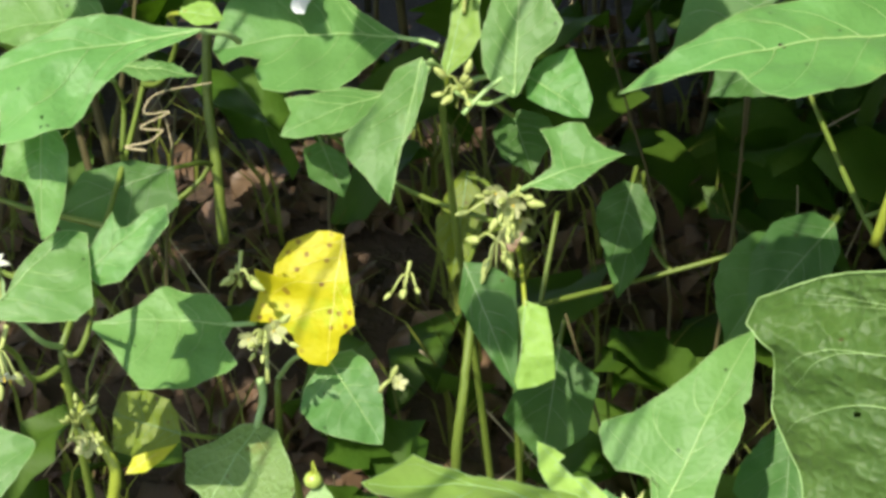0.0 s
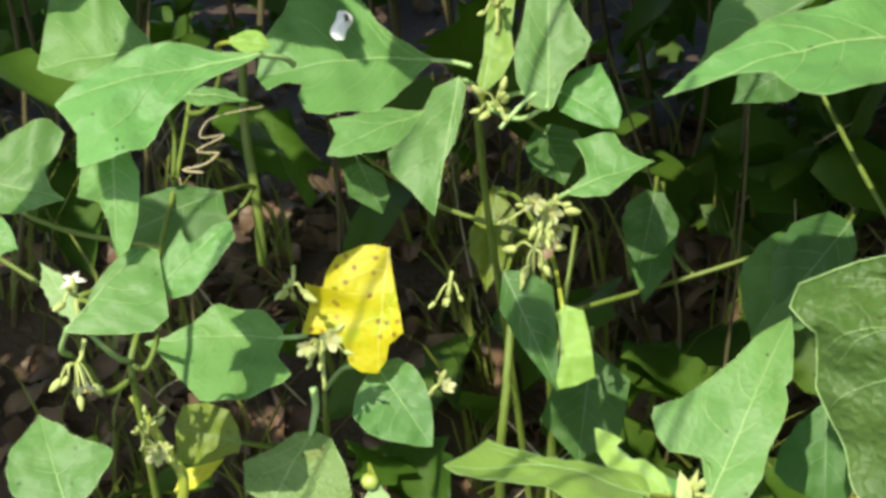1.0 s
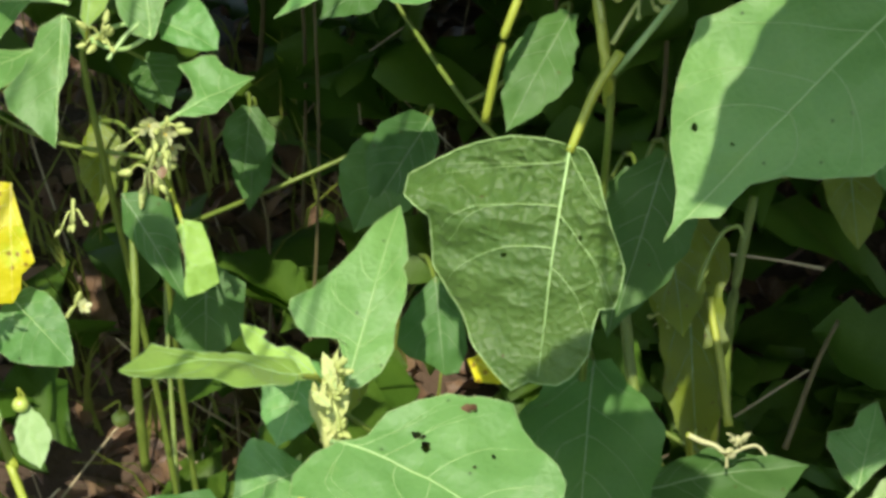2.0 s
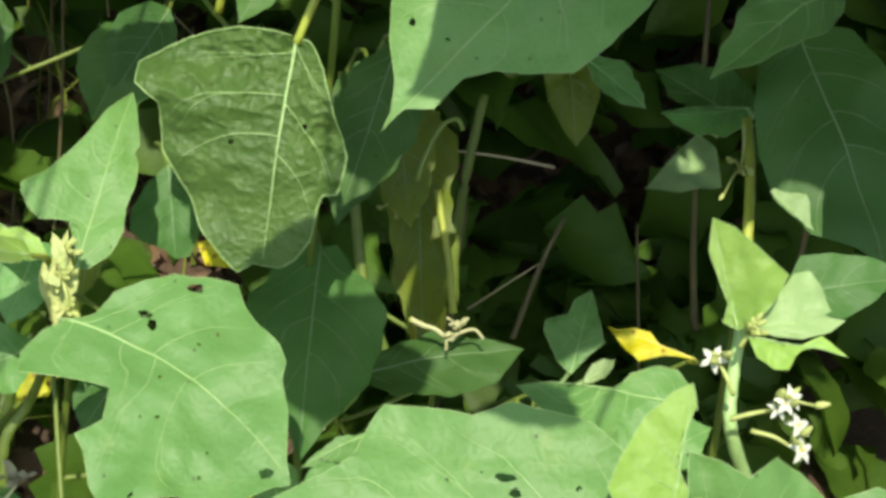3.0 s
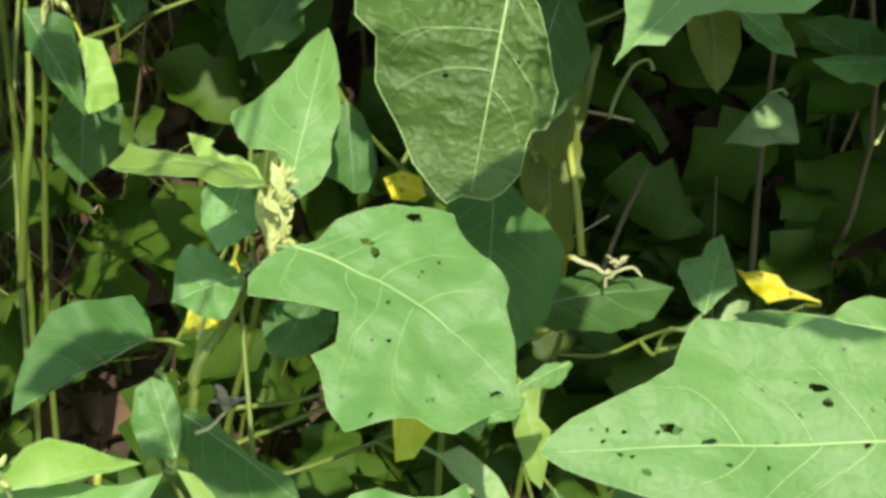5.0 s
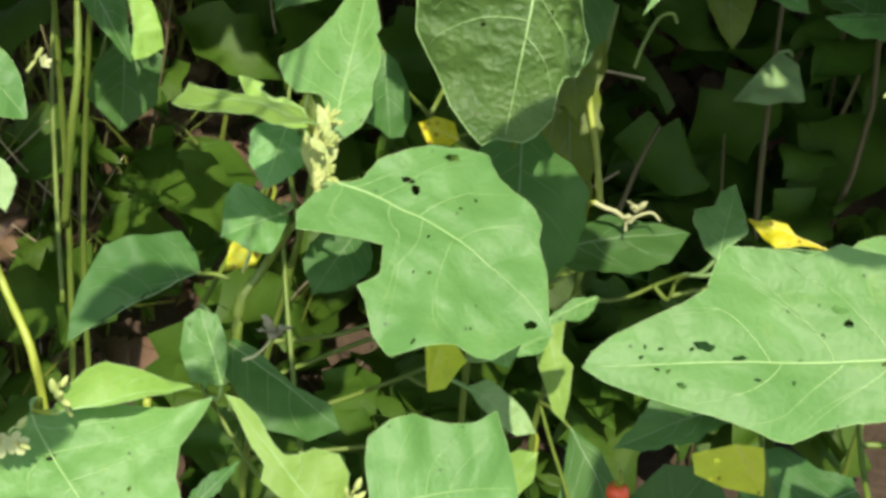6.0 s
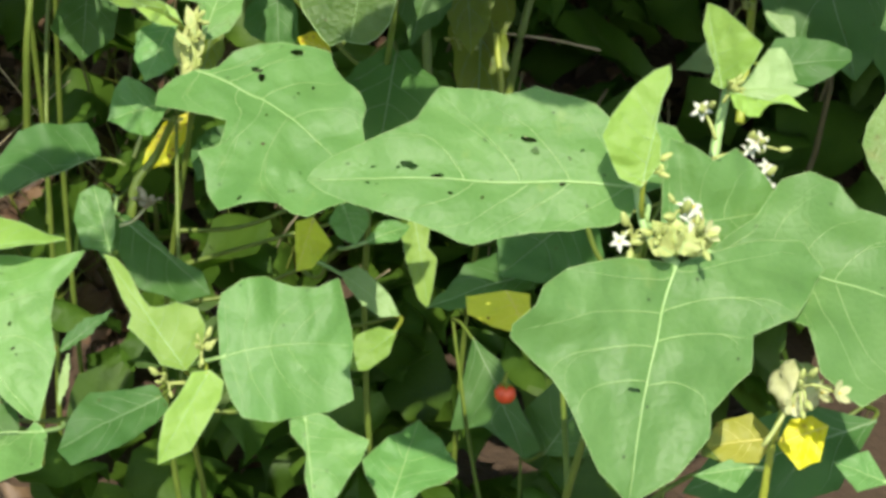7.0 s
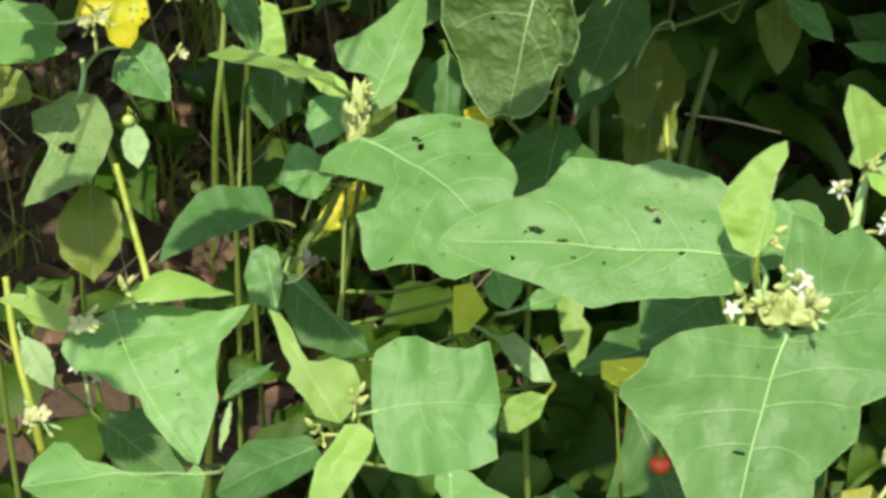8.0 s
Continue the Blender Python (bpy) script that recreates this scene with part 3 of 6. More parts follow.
# unseen leaves set above the view, up the sun's rays, to block light
def canopy_place(rnd):
    x, y = rnd.uniform(-1.5, 3.1), rnd.uniform(0.6, 3.9)
    a = math.atan2(y - 2.1, x - 0.8)
    if math.hypot((x - 0.8) / 2.1, (y - 2.1) / 1.65) > 0.95 + 0.2 * noise.noise(Vector((2.2 * math.cos(a), 2.2 * math.sin(a), 5))):
        return None
    edge = 0.69 if x > 0.55 else 0.81 if x > 0.34 else 1.0 if x > 0.12 else 1.06 if x > 0.05 else 1.18
    if y < edge + 0.06 * math.sin(9 * x):
        return None
    if math.hypot(x - 0.63, y - 1.0) < 0.09:
        return None
    if x < 0.36 and rnd.random() < (0.62 if y > 1.6 else 0.45):
        return None
    up = rnd.uniform(0.31, 0.57) + 0.12 * max(0, noise.noise(Vector((x * 1.5, y * 1.5, 8))))
    p = Vector((x + 0.105, y + 0.158, 0.75)) + TO_SUN * (up / TO_SUN.z)
    for place, gap in SUNLIT:
        way = p - Vector(place)
        if (way - TO_SUN * way.dot(TO_SUN)).length < gap + 0.03:
            return None
    return p


def litter_place(rnd):
    x, y = rnd.gauss(0.3, 0.75), rnd.gauss(1.8, 0.5)
    if y < 1.5 and rnd.random() < 0.85:
        return None
    return Vector((x, y, ground_height(x, y) + rnd.uniform(0.004, 0.02)))


def border_place(rnd):
    """Low weeds that thin out around the thicket."""
    a, r = rnd.uniform(0, 2 * math.pi), 0.82 + abs(rnd.gauss(0, 0.28))
    x, y = 0.8 + 2.1 * r * math.cos(a), 2.1 + 1.65 * r * math.sin(a)
    if y < 1.5 and -1.0 < x < 1.5:
        return None
    return Vector((x, y, ground_height(x, y) + rnd.uniform(0.01, 0.55) * max(0.06, 1.25 - r)))


def stalks(name, count, seed, material, label, category, where, height, thick, lean):
    rnd = random.Random(seed)
    verts, faces = [], []
    for _ in range(count):
        p = where(rnd)
        h = rnd.uniform(*height)
        way = Vector((rnd.uniform(-lean, lean), rnd.uniform(-lean, lean), 1))
        bow = Vector((rnd.uniform(-0.1, 0.1), rnd.uniform(-0.1, 0.1), 0)) * h
        r = rnd.uniform(*thick)
        tube(verts, faces, curve([p - Vector((0, 0, 0.02)), p + way * h * 0.5 + bow, p + way * h], 4), r, r * 0.5, 5, 0.06)
    ob = new(name, mesh_of(name, verts, faces, material))
    return tagged(ob, label, category, kind="stuff")


def floor_place(rnd, near=1.5, far=2.7, left=-22, right=55):
    p = polar(rnd, near, far, left, right, 0, 0)
    return p


def blades(name, count, seed, label):
    """Tufts of narrow grass blades on the bank."""
    rnd = random.Random(seed)
    verts, faces = [], []
    for _ in range(count):
        c = floor_place(rnd, 1.7, 2.6, -22, 16)
        for _ in range(7):
            p = c + Vector((rnd.gauss(0, 0.02), rnd.gauss(0, 0.02), -0.01))
            h, w = rnd.uniform(0.07, 0.34), rnd.uniform(0.0015, 0.004)
            lean = Vector((rnd.uniform(-0.6, 0.6), rnd.uniform(-0.6, 0.3), 0)) * h
            side = Vector((rnd.uniform(-1, 1), rnd.uniform(-0.4, 0.4), 0)).normalized() * w
            b = len(verts)
            for q in (0, 0.35, 0.7, 1.0):
                m = p + Vector((0, 0, h * (q - 0.3 * q * q))) + lean * q * q
                verts += [m - side * (1 - 0.9 * q), m + side * (1 - 0.9 * q)]
            faces += [(b + 2 * i, b + 2 * i + 1, b + 2 * i + 3, b + 2 * i + 2) for i in range(3)]
    ob = new(name, mesh_of(name, verts, faces, GRASS))
    return tagged(ob, label, "grass", kind="stuff")


# added canopy above the view, there only to cast shade
scatter_leaves("overhanging_foliage", 2900, canopy_place, (0.14, 0.24), SHADED_THICKET, "unseen overhead foliage added to shade the weeds", "foliage", 7)
scatter_leaves("background_foliage", 1750, thicket_place, (0.09, 0.19), SHADED_THICKET, "dense shaded green weed leaves behind the plants", "foliage", 3)
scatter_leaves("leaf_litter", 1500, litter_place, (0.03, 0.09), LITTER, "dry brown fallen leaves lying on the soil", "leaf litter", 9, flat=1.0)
scatter_leaves("border_weeds", 1400, border_place, (0.07, 0.16), SHADED_THICKET, "low green weeds thinning out round the thicket", "foliage", 21)
stalks("weed_stalks", 60, 11, WOODY, "thin brownish-green weed stalks standing in shade", "stalks", lambda r: floor_place(r, 1.7, 2.8), (0.35, 0.75), (0.002, 0.005), 0.12)
stalks("overhanging_stems", 55, 17, WOODY, "tall weed stems added to carry the unseen shading foliage", "stalks", lambda r: floor_place(r, 2.15, 3.6, -14, 55), (0.75, 0.95), (0.004, 0.007), 0.10)
stalks("dry_straws", 80, 13, STRAW, "dry straw-coloured stalks on the bank", "straw", lambda r: floor_place(r, 1.7, 2.7, -22, 25), (0.05, 0.25), (0.0008, 0.002), 1.2)
blades("grass_tufts", 110, 15, "thin green grass tufts on the soil")


# ---------------------------------------------------------------- the plants


def plant_a():
    foot = on_ground(-0.203, 1.119)
    plant = thing("nightshade_plant", foot, "broad-leaved nightshade weed with notched green leaves", "plant", "nightshade weeds")
    node_a = (-0.2331, 1.0186, 0.7327)
    stem(plant, stem_line(foot, node_a, 65), 0.0032, 0.0022, STALK)
    leaf(plant, (-0.1303, 1.0054, 0.932), (-0.2514, 0.974, 0.919), (0.009, -0.7003, 0.7138), ((0.1491, 0.059), (0.2749, 0.0856), (0.377, 0.1272), (0.4579, 0.1935), (0.5349, 0.2418), (0.6109, 0.3443), (0.6674, 0.3927), (0.7365, 0.4035), (0.8275, 0.4141), (0.9757, 0.3695), (0.939, 0.2084), (0.9648, 0.116)), ((0.1993, 0.0567), (0.3182, 0.1082), (0.4421, 0.1361), (0.558, 0.1467), (0.6986, 0.1123), (0.8505, 0.0805)), GREEN, 1, stalk_to=(-0.1144, 1.032, 0.9169), holes=((0.0974, 0.0408, 0.0012, 0.0017), (0.0996, 0.0467, 0.0016, 0.0015),))
    leaf(plant, (-0.2213, 0.9785, 0.8882), (-0.2222, 0.9522, 0.8286), (0.1603, -0.8944, 0.4176), ((0.0714, 0.1458), (0.2529, 0.2246), (0.4264, 0.2202), (0.6998, 0.1888), (0.9351, 0.1095)), ((0.132, 0.2712), (0.4541, 0.3258), (0.5024, 0.134), (0.6679, 0.0648), (0.8419, 0.0301)), GREEN, 2)
    leaf(plant, (-0.2217, 1.2038, 0.889), (-0.3019, 1.1925, 0.8831), (0.0145, -0.6355, 0.7719), ((0.2189, 0.1), (0.4141, 0.1609), (0.6645, 0.2247), (0.84, 0.1643)), ((0.0281, 0.1328), (0.1631, 0.3668), (0.2165, 0.5274), (0.3083, 0.7114), (0.7937, 0.7844), (0.849, 0.5091), (0.9269, 0.2416)), GREEN, 3, stalk_to="own")
    leaf(plant, (-0.352, 1.1307, 0.827), (-0.2795, 1.116, 0.8122), (0.009, -0.7003, 0.7138), ((0.1252, 0.252), (0.3286, 0.4684), (0.5058, 0.6082), (0.6711, 0.6894), (0.8145, 0.6085), (0.813, 0.4431), (0.7271, 0.2406), (0.8631, 0.052)), ((0.3717, 0.2791), (0.6427, 0.2839), (0.8111, 0.1386)), GREEN, 4, stalk_to="own")
    leaf(plant, (-0.3372, 1.0694, 0.8055), (-0.303, 1.0623, 0.798), (0.009, -0.7003, 0.7138), (0.0119, 0.0178, 0.0118), (0.0157, 0.0195, 0.0078), GREEN, 5, stalk_to="own")
    leaf(plant, (-0.2474, 0.97, 0.7733), (-0.2779, 1.002, 0.8108), (0.0034, -0.7598, 0.6502), (0.0051, 0.0095, 0.0068), (0.0034, 0.0068, 0.0051), PALE, 6, stalk_to=node_a)
    leaf(plant, (-0.2021, 0.9591, 0.8044), (-0.1573, 0.9852, 0.8356), (0.0034, -0.7598, 0.6502), ((0.1745, 0.1391), (0.4102, 0.2128), (0.5801, 0.2532), (0.4918, 0.1168), (0.587, 0.0703), (0.8317, 0.0725)), ((0.0382, 0.1847), (0.1961, 0.3052), (0.4222, 0.2762), (0.6948, 0.2193), (0.8936, 0.1775)), GREEN, 7, stalk_to="own")
    leaf(plant, (-0.2552, 0.9328, 0.7912), (-0.2081, 0.9715, 0.8271), (0.009, -0.7003, 0.7138), ((0.2406, -0.0145), (0.4271, 0.0666), (0.6945, 0.0984), (0.9063, 0.0792)), ((0.1729, 0.2714), (0.3471, 0.4855), (0.4377, 0.6314), (0.6105, 0.6363), (0.7153, 0.5152), (0.906, 0.2689), (1.0415, 0.1123)), GREEN, 8, stalk_to="own")
    leaf(plant, (-0.2639, 0.9191, 0.6814), (-0.2844, 0.9694, 0.7232), (0.0145, -0.6355, 0.7719), (0.0247, 0.0282, 0.0184), (0.0249, 0.0351, 0.0201, 0.0101), GREEN, 14, stalk_to="own")
    leaf(plant, (-0.1612, 1.1299, 0.9107), (-0.1327, 1.1244, 0.9059), (0.0139, -0.6163, 0.7874), (0.0078, 0.0104, 0.0069), (0.0069, 0.0094, 0.006), YOUNG, 110, stalk_to="own")
    leaf(plant, (-0.1986, 1.0979, 0.8851), (-0.147, 1.0901, 0.8799), (0.0175, -0.4702, 0.8824), (0.0048, 0.0058, 0.0068, 0.0039), (0.0077, 0.0105, 0.0096, 0.0038), GREEN, 111, stalk_to="own")
    leaf(plant, (-0.1804, 1.1712, 0.7936), (-0.2617, 1.159, 0.7624), (-0.02, -0.8, 0.58), ((0.0563, 0.3129), (0.5657, 0.4512), (0.9355, 0.2467)), ((0.2469, 0.1577), (0.6519, 0.2434)), SHADED_GREEN, 204, stalk_to="own")
    flower_cluster(plant, (-0.2467, 0.9506, 0.7786), (-0.2527, 0.9456, 0.7648), (0, -0.4, -0.8), 2, 6, 155, 0.01, 0.016)
    flower_cluster(plant, (-0.2494, 0.9543, 0.7882), (-0.2502, 0.9597, 0.8024), (0, -0.6, 0.6), 1, 3, 156, 0.009, 0.014)
    stem(plant, [(-0.1396, 1.0924, 0.8748), (-0.173, 1.0899, 0.8696), (-0.1815, 1.0855, 0.8585), (-0.1661, 1.0857, 0.8586), (-0.1843, 1.0823, 0.8505), (-0.17, 1.0817, 0.8483)], 0.0004, 0.0006, STRAW, "tendril", "bleached zigzag dry tendril")
    stem(plant, [(-0.17, 1.0817, 0.8483), (-0.1794, 1.0792, 0.8421), (-0.1941, 1.0779, 0.8394), (-0.181, 1.0771, 0.837)], 0.0006, 0.0007, STRAW, "tendril")
    shade_leaf(plant, (-0.126, 1.045, 0.51), (0.0, -0.07), 0.03, 219)
    shade_leaf(plant, (-0.17, 1.66, 0.20), (0.14, -0.06), 0.06, 220)
    shade_leaf(plant, (-0.20, 1.76, 0.24), (0.14, 0.04), 0.06, 221)
    shade_leaf(plant, (-0.25, 1.15, 0.76), (-0.10, -0.03), 0.035, 198)
    stem(plant, [(-0.1703, 1.3238, 0.8454), (-0.1721, 1.3139, 0.7942), (-0.1679, 1.3045, 0.744), (-0.1667, 1.3025, 0.6856)], 0.0036, 0.0042, STALK, "branch")


plant_a()


def plant_y():
    foot = on_ground(-0.090, 1.279)
    plant = thing("nightshade_plant", foot, "nightshade weed with one bright yellow spotted leaf", "plant", "nightshade weeds")
    node_y = (-0.1195, 1.1791, 0.6305)
    stem(plant, stem_line(foot, node_y, 89), 0.0032, 0.0022, STALK)
    leaf(plant, (-0.1414, 1.1236, 0.6993), (-0.2392, 1.124, 0.7005), (0.0158, -0.5453, 0.8381), ((0.0529, 0.1834), (-0.0468, 0.3328), (0.029, 0.4173), (0.1611, 0.4854), (0.3382, 0.6153), (0.5786, 0.5568), (0.6844, 0.4117), (0.8111, 0.2204), (0.8991, 0.1072)), ((0.0282, 0.0715), (0.158, 0.2109), (0.2981, 0.2186), (0.4546, 0.2549), (0.5324, 0.2209), (0.6696, 0.1021), (0.8488, 0.0291)), GREEN, 9, stalk_to=(-0.1254, 1.1073, 0.7057))
    leaf(plant, (-0.0649, 1.1186, 0.7616), (-0.0786, 1.0909, 0.6806), (-0.1917, -0.9149, 0.3552), ((0.2251, 0.0645), (0.4789, 0.1421), (0.6442, 0.1993), (0.7597, 0.0833), (0.8872, 0.0693)), ((-0.0183, 0.1102), (-0.0006, 0.2226), (0.1032, 0.4005), (0.2419, 0.4638), (0.3737, 0.4665), (0.3394, 0.6198), (0.5238, 0.5829), (0.7475, 0.6158), (0.7293, 0.4631), (0.7954, 0.278), (0.9432, 0.2179), (1.0001, 0.1273)), YELLOW, 10, label="bright yellow ageing leaf with brown specks")
    leaf(plant, (-0.0803, 1.1135, 0.6784), (-0.0433, 1.0733, 0.6318), (0.0034, -0.7598, 0.6502), ((0.094, 0.2292), (0.256, 0.2848), (0.4549, 0.2812), (0.6204, 0.235), (0.848, 0.1144)), ((0.1887, 0.3437), (0.3327, 0.4691), (0.5629, 0.4559), (0.7397, 0.3208), (0.9182, 0.1234)), GREEN, 11, stalk_to=node_y)
    leaf(plant, (-0.1257, 1.0933, 0.6403), (-0.1891, 1.0247, 0.5533), (-0.1817, -0.6966, 0.6941), ((0.0029, 0.1239), (0.1113, 0.2778), (0.2403, 0.3859), (0.3841, 0.4119), (0.6388, 0.4287), (0.768, 0.2705), (0.9009, 0.1447)), ((0.0626, 0.0803), (0.2055, 0.1425), (0.323, 0.2474), (0.4598, 0.1556), (0.4684, 0.0164), (0.5108, -0.0485), (0.6799, -0.0651), (0.8339, -0.0213)), WEATHERED, 12, stalk_to=(-0.1227, 1.0981, 0.6694), stalk=0.0024, holes=((0.0603, 0.016, 0.007, 0.0075),))
    leaf(plant, (-0.0839, 1.0352, 0.6268), (-0.0812, 1.0042, 0.5904), (-0.1935, -0.7532, 0.6287), (0.0094, 0.0136, 0.0094), (0.0084, 0.0115, 0.0094), PALE, 13)
    leaf(plant, (-0.2526, 1.2727, 0.5059), (-0.212, 1.2982, 0.5205), (0.0145, -0.6355, 0.7719), ((0.3056, 0.2076), (0.6595, 0.0922)), ((0.2614, 0.1751), (0.6003, 0.1558)), LEMON, 15, label="yellow leaf tip")
    leaf(plant, (-0.1719, 1.0592, 0.6504), (-0.2172, 1.0716, 0.6602), (-0.0078, -0.8609, 0.5086), ((0.0045, 0.1352), (0.5165, 0.4739), (0.8065, 0.4742)), ((0.1054, 0.2043), (0.274, 0.3899), (0.6273, 0.4234), (0.9627, 0.3079)), OLIVE, 16, stalk_to="own")
    leaf(plant, (-0.1235, 1.0669, 0.5514), (-0.1282, 1.0142, 0.474), (-0.2039, -0.804, 0.5586), (0.0271, 0.0297, 0.0243), (0.0271, 0.0324, 0.027), OLIVE, 102, stalk_to="own")
    stem(plant, [(-0.1146, 1.1305, 0.5944), (-0.1034, 1.1078, 0.5754), (-0.0981, 1.0483, 0.5715)], 0.003, 0.004, STALK_YELLOW, "branch")
    berry(plant, (0.0116, 1.3832, 0.415), (0.027, 1.3928, 0.432), 0.0085, False)
    berry(plant, (-0.0864, 1.0321, 0.6293), (-0.0895, 1.0416, 0.6402), 0.006, False)
    flower_cluster(plant, (-0.112, 1.0424, 0.6935), (-0.1121, 1.0528, 0.7214), (0, -0.7, -0.1), 2, 7, 145, 0.008, 0.018, cream=True)
    flower_cluster(plant, (-0.1287, 1.0905, 0.7639), (-0.1314, 1.0856, 0.7505), (0, -0.3, -0.9), 0, 6, 146, 0.009, 0.012, cream=True)
    flower_cluster(plant, (-0.0222, 1.1268, 0.7387), (-0.0228, 1.1233, 0.7295), (-0.3, -0.4, -0.6), 0, 5, 147, 0.006, 0.015, cream=True)
    flower_cluster(plant, (-0.213, 1.0022, 0.6671), (-0.2265, 1.0085, 0.6831), (0, -0.6, 0.6), 0, 7, 148, 0.006, 0.020, cream=True)
    flower_cluster(plant, (-0.2164, 1.0036, 0.6707), (-0.2162, 1.0049, 0.6741), (0, -0.6, 0.6), 1, 6, 149, 0.008, 0.012, cream=True)
    flower_cluster(plant, (-0.0434, 1.0688, 0.6722), (-0.036, 1.0712, 0.679), (0, -0.6, 0.6), 1, 1, 152, 0.007, 0.006, cream=True)
    stem(plant, [(-0.2354, 1.0275, 0.7048), (-0.2173, 1.0152, 0.673), (-0.2059, 1.007, 0.6519), (-0.2163, 1.0122, 0.6082)], 0.003, 0.004, STALK_YELLOW, "branch")


plant_y()


def plant_t():
    foot = on_ground(0.038, 1.265)
    plant = thing("nightshade_plant", foot, "nightshade weed with young folded leaves and buds", "plant", "nightshade weeds")
    node_t = (0.0082, 1.1651, 0.8439)
    stem(plant, stem_line(foot, node_t, 84), 0.0032, 0.0022, STALK)
    leaf(plant, (-0.0105, 1.1336, 0.8757), (-0.033, 1.0777, 0.7975), (-0.0022, -0.8135, 0.5816), ((0.0748, 0.0591), (0.2803, 0.0615), (0.4909, 0.05), (0.6543, -0.0144), (0.8447, 0.0091)), ((0.107, 0.1526), (0.2967, 0.1934), (0.4786, 0.2536), (0.6308, 0.3762), (0.7538, 0.3346), (0.8604, 0.1831), (0.9427, 0.0927)), GREEN, 19, stalk_to=node_t)
    leaf(plant, (-0.0177, 1.1633, 0.8475), (-0.1018, 1.1163, 0.8323), (0.0168, -0.5007, 0.8655), ((0.2565, 0.1402), (0.4595, 0.2042), (0.6599, 0.2034), (0.8297, 0.1201), (0.9322, 0.0712)), ((0.2004, 0.0208), (0.3059, 0.0735), (0.4447, 0.1481), (0.7025, 0.1718), (0.8269, 0.2611), (0.8544, 0.1228)), GREEN, 20, stalk_to=(-0.0041, 1.1715, 0.8633))
    leaf(plant, (-0.0234, 1.2052, 0.8705), (-0.1499, 1.1888, 0.8712), (0.0158, -0.5453, 0.8381), ((0.1252, 0.1091), (0.277, 0.3008), (0.3789, 0.384), (0.6539, 0.4284), (0.7627, 0.3416), (0.794, 0.2157), (0.7547, 0.1293), (0.8561, 0.0858), (0.9516, 0.1347)), ((0.2125, 0.1598), (0.2919, 0.2664), (0.4101, 0.5735), (0.7237, 0.591), (0.8077, 0.3853), (0.9156, 0.2309), (0.963, 0.1259)), GREEN, 21, stalk_to=(-0.0002, 1.1844, 0.8684))
    leaf(plant, (0.0049, 1.1296, 0.8643), (0.0272, 1.1717, 0.941), (-0.0078, -0.8609, 0.5086), ((0.0699, 0.0562), (0.2823, 0.0485), (0.4929, 0.0695), (0.8391, 0.0959)), ((0.1434, 0.1254), (0.3201, 0.1736), (0.4873, 0.1205), (0.7445, 0.1036)), YOUNG, 22, stalk_to=node_t)
    leaf(plant, (0.0469, 1.1134, 0.8538), (0.0549, 1.1664, 0.9371), (-0.0055, -0.8427, 0.5383), ((0.0513, 0.1317), (0.1974, 0.2102), (0.3869, 0.2336), (0.5776, 0.1826), (0.7841, 0.1484), (0.9381, 0.112)), ((0.034, 0.0353), (0.2625, 0.1229), (0.3649, 0.239), (0.489, 0.2879), (0.6904, 0.1713), (0.9127, 0.0753)), GREEN, 23, stalk_to=node_t)
    leaf(plant, (0.0555, 1.1377, 0.8618), (0.0938, 1.1147, 0.8393), (0.0034, -0.7598, 0.6502), ((0.0641, 0.3326), (0.2772, 0.6366), (0.5378, 0.4704), (0.9041, 0.2245)), ((0.2379, 0.2953), (0.5897, 0.2145), (0.8572, 0.1467)), GREEN, 24, stalk_to=node_t)
    leaf(plant, (0.0488, 1.1885, 0.82), (0.0609, 1.1585, 0.7848), (0.0034, -0.7598, 0.6502), (0.0204, 0.0223, 0.0121), (0.0162, 0.0182, 0.0121), SHADED_GREEN, 26, stalk_to=node_t)
    flower_cluster(plant, (0.0213, 1.1247, 0.8508), (0.0139, 1.1263, 0.8547), (-0.4, -0.5, 0.2), 0, 8, 153, 0.01, 0.016)
    flower_cluster(plant, (0.0169, 1.1436, 0.9008), (0.018, 1.1496, 0.9168), (0, -0.6, 0.6), 0, 8, 154, 0.01, 0.014)
    stem(plant, [(0.0144, 1.1116, 0.8441), (0.0324, 1.1173, 0.8601), (0.0608, 1.1325, 0.8737)], 0.0016, 0.0016, VEIN, "branch")
    shade_leaf(plant, (-0.034, 1.207, 0.868), (-0.045, -0.02), 0.032, 164)


plant_t()


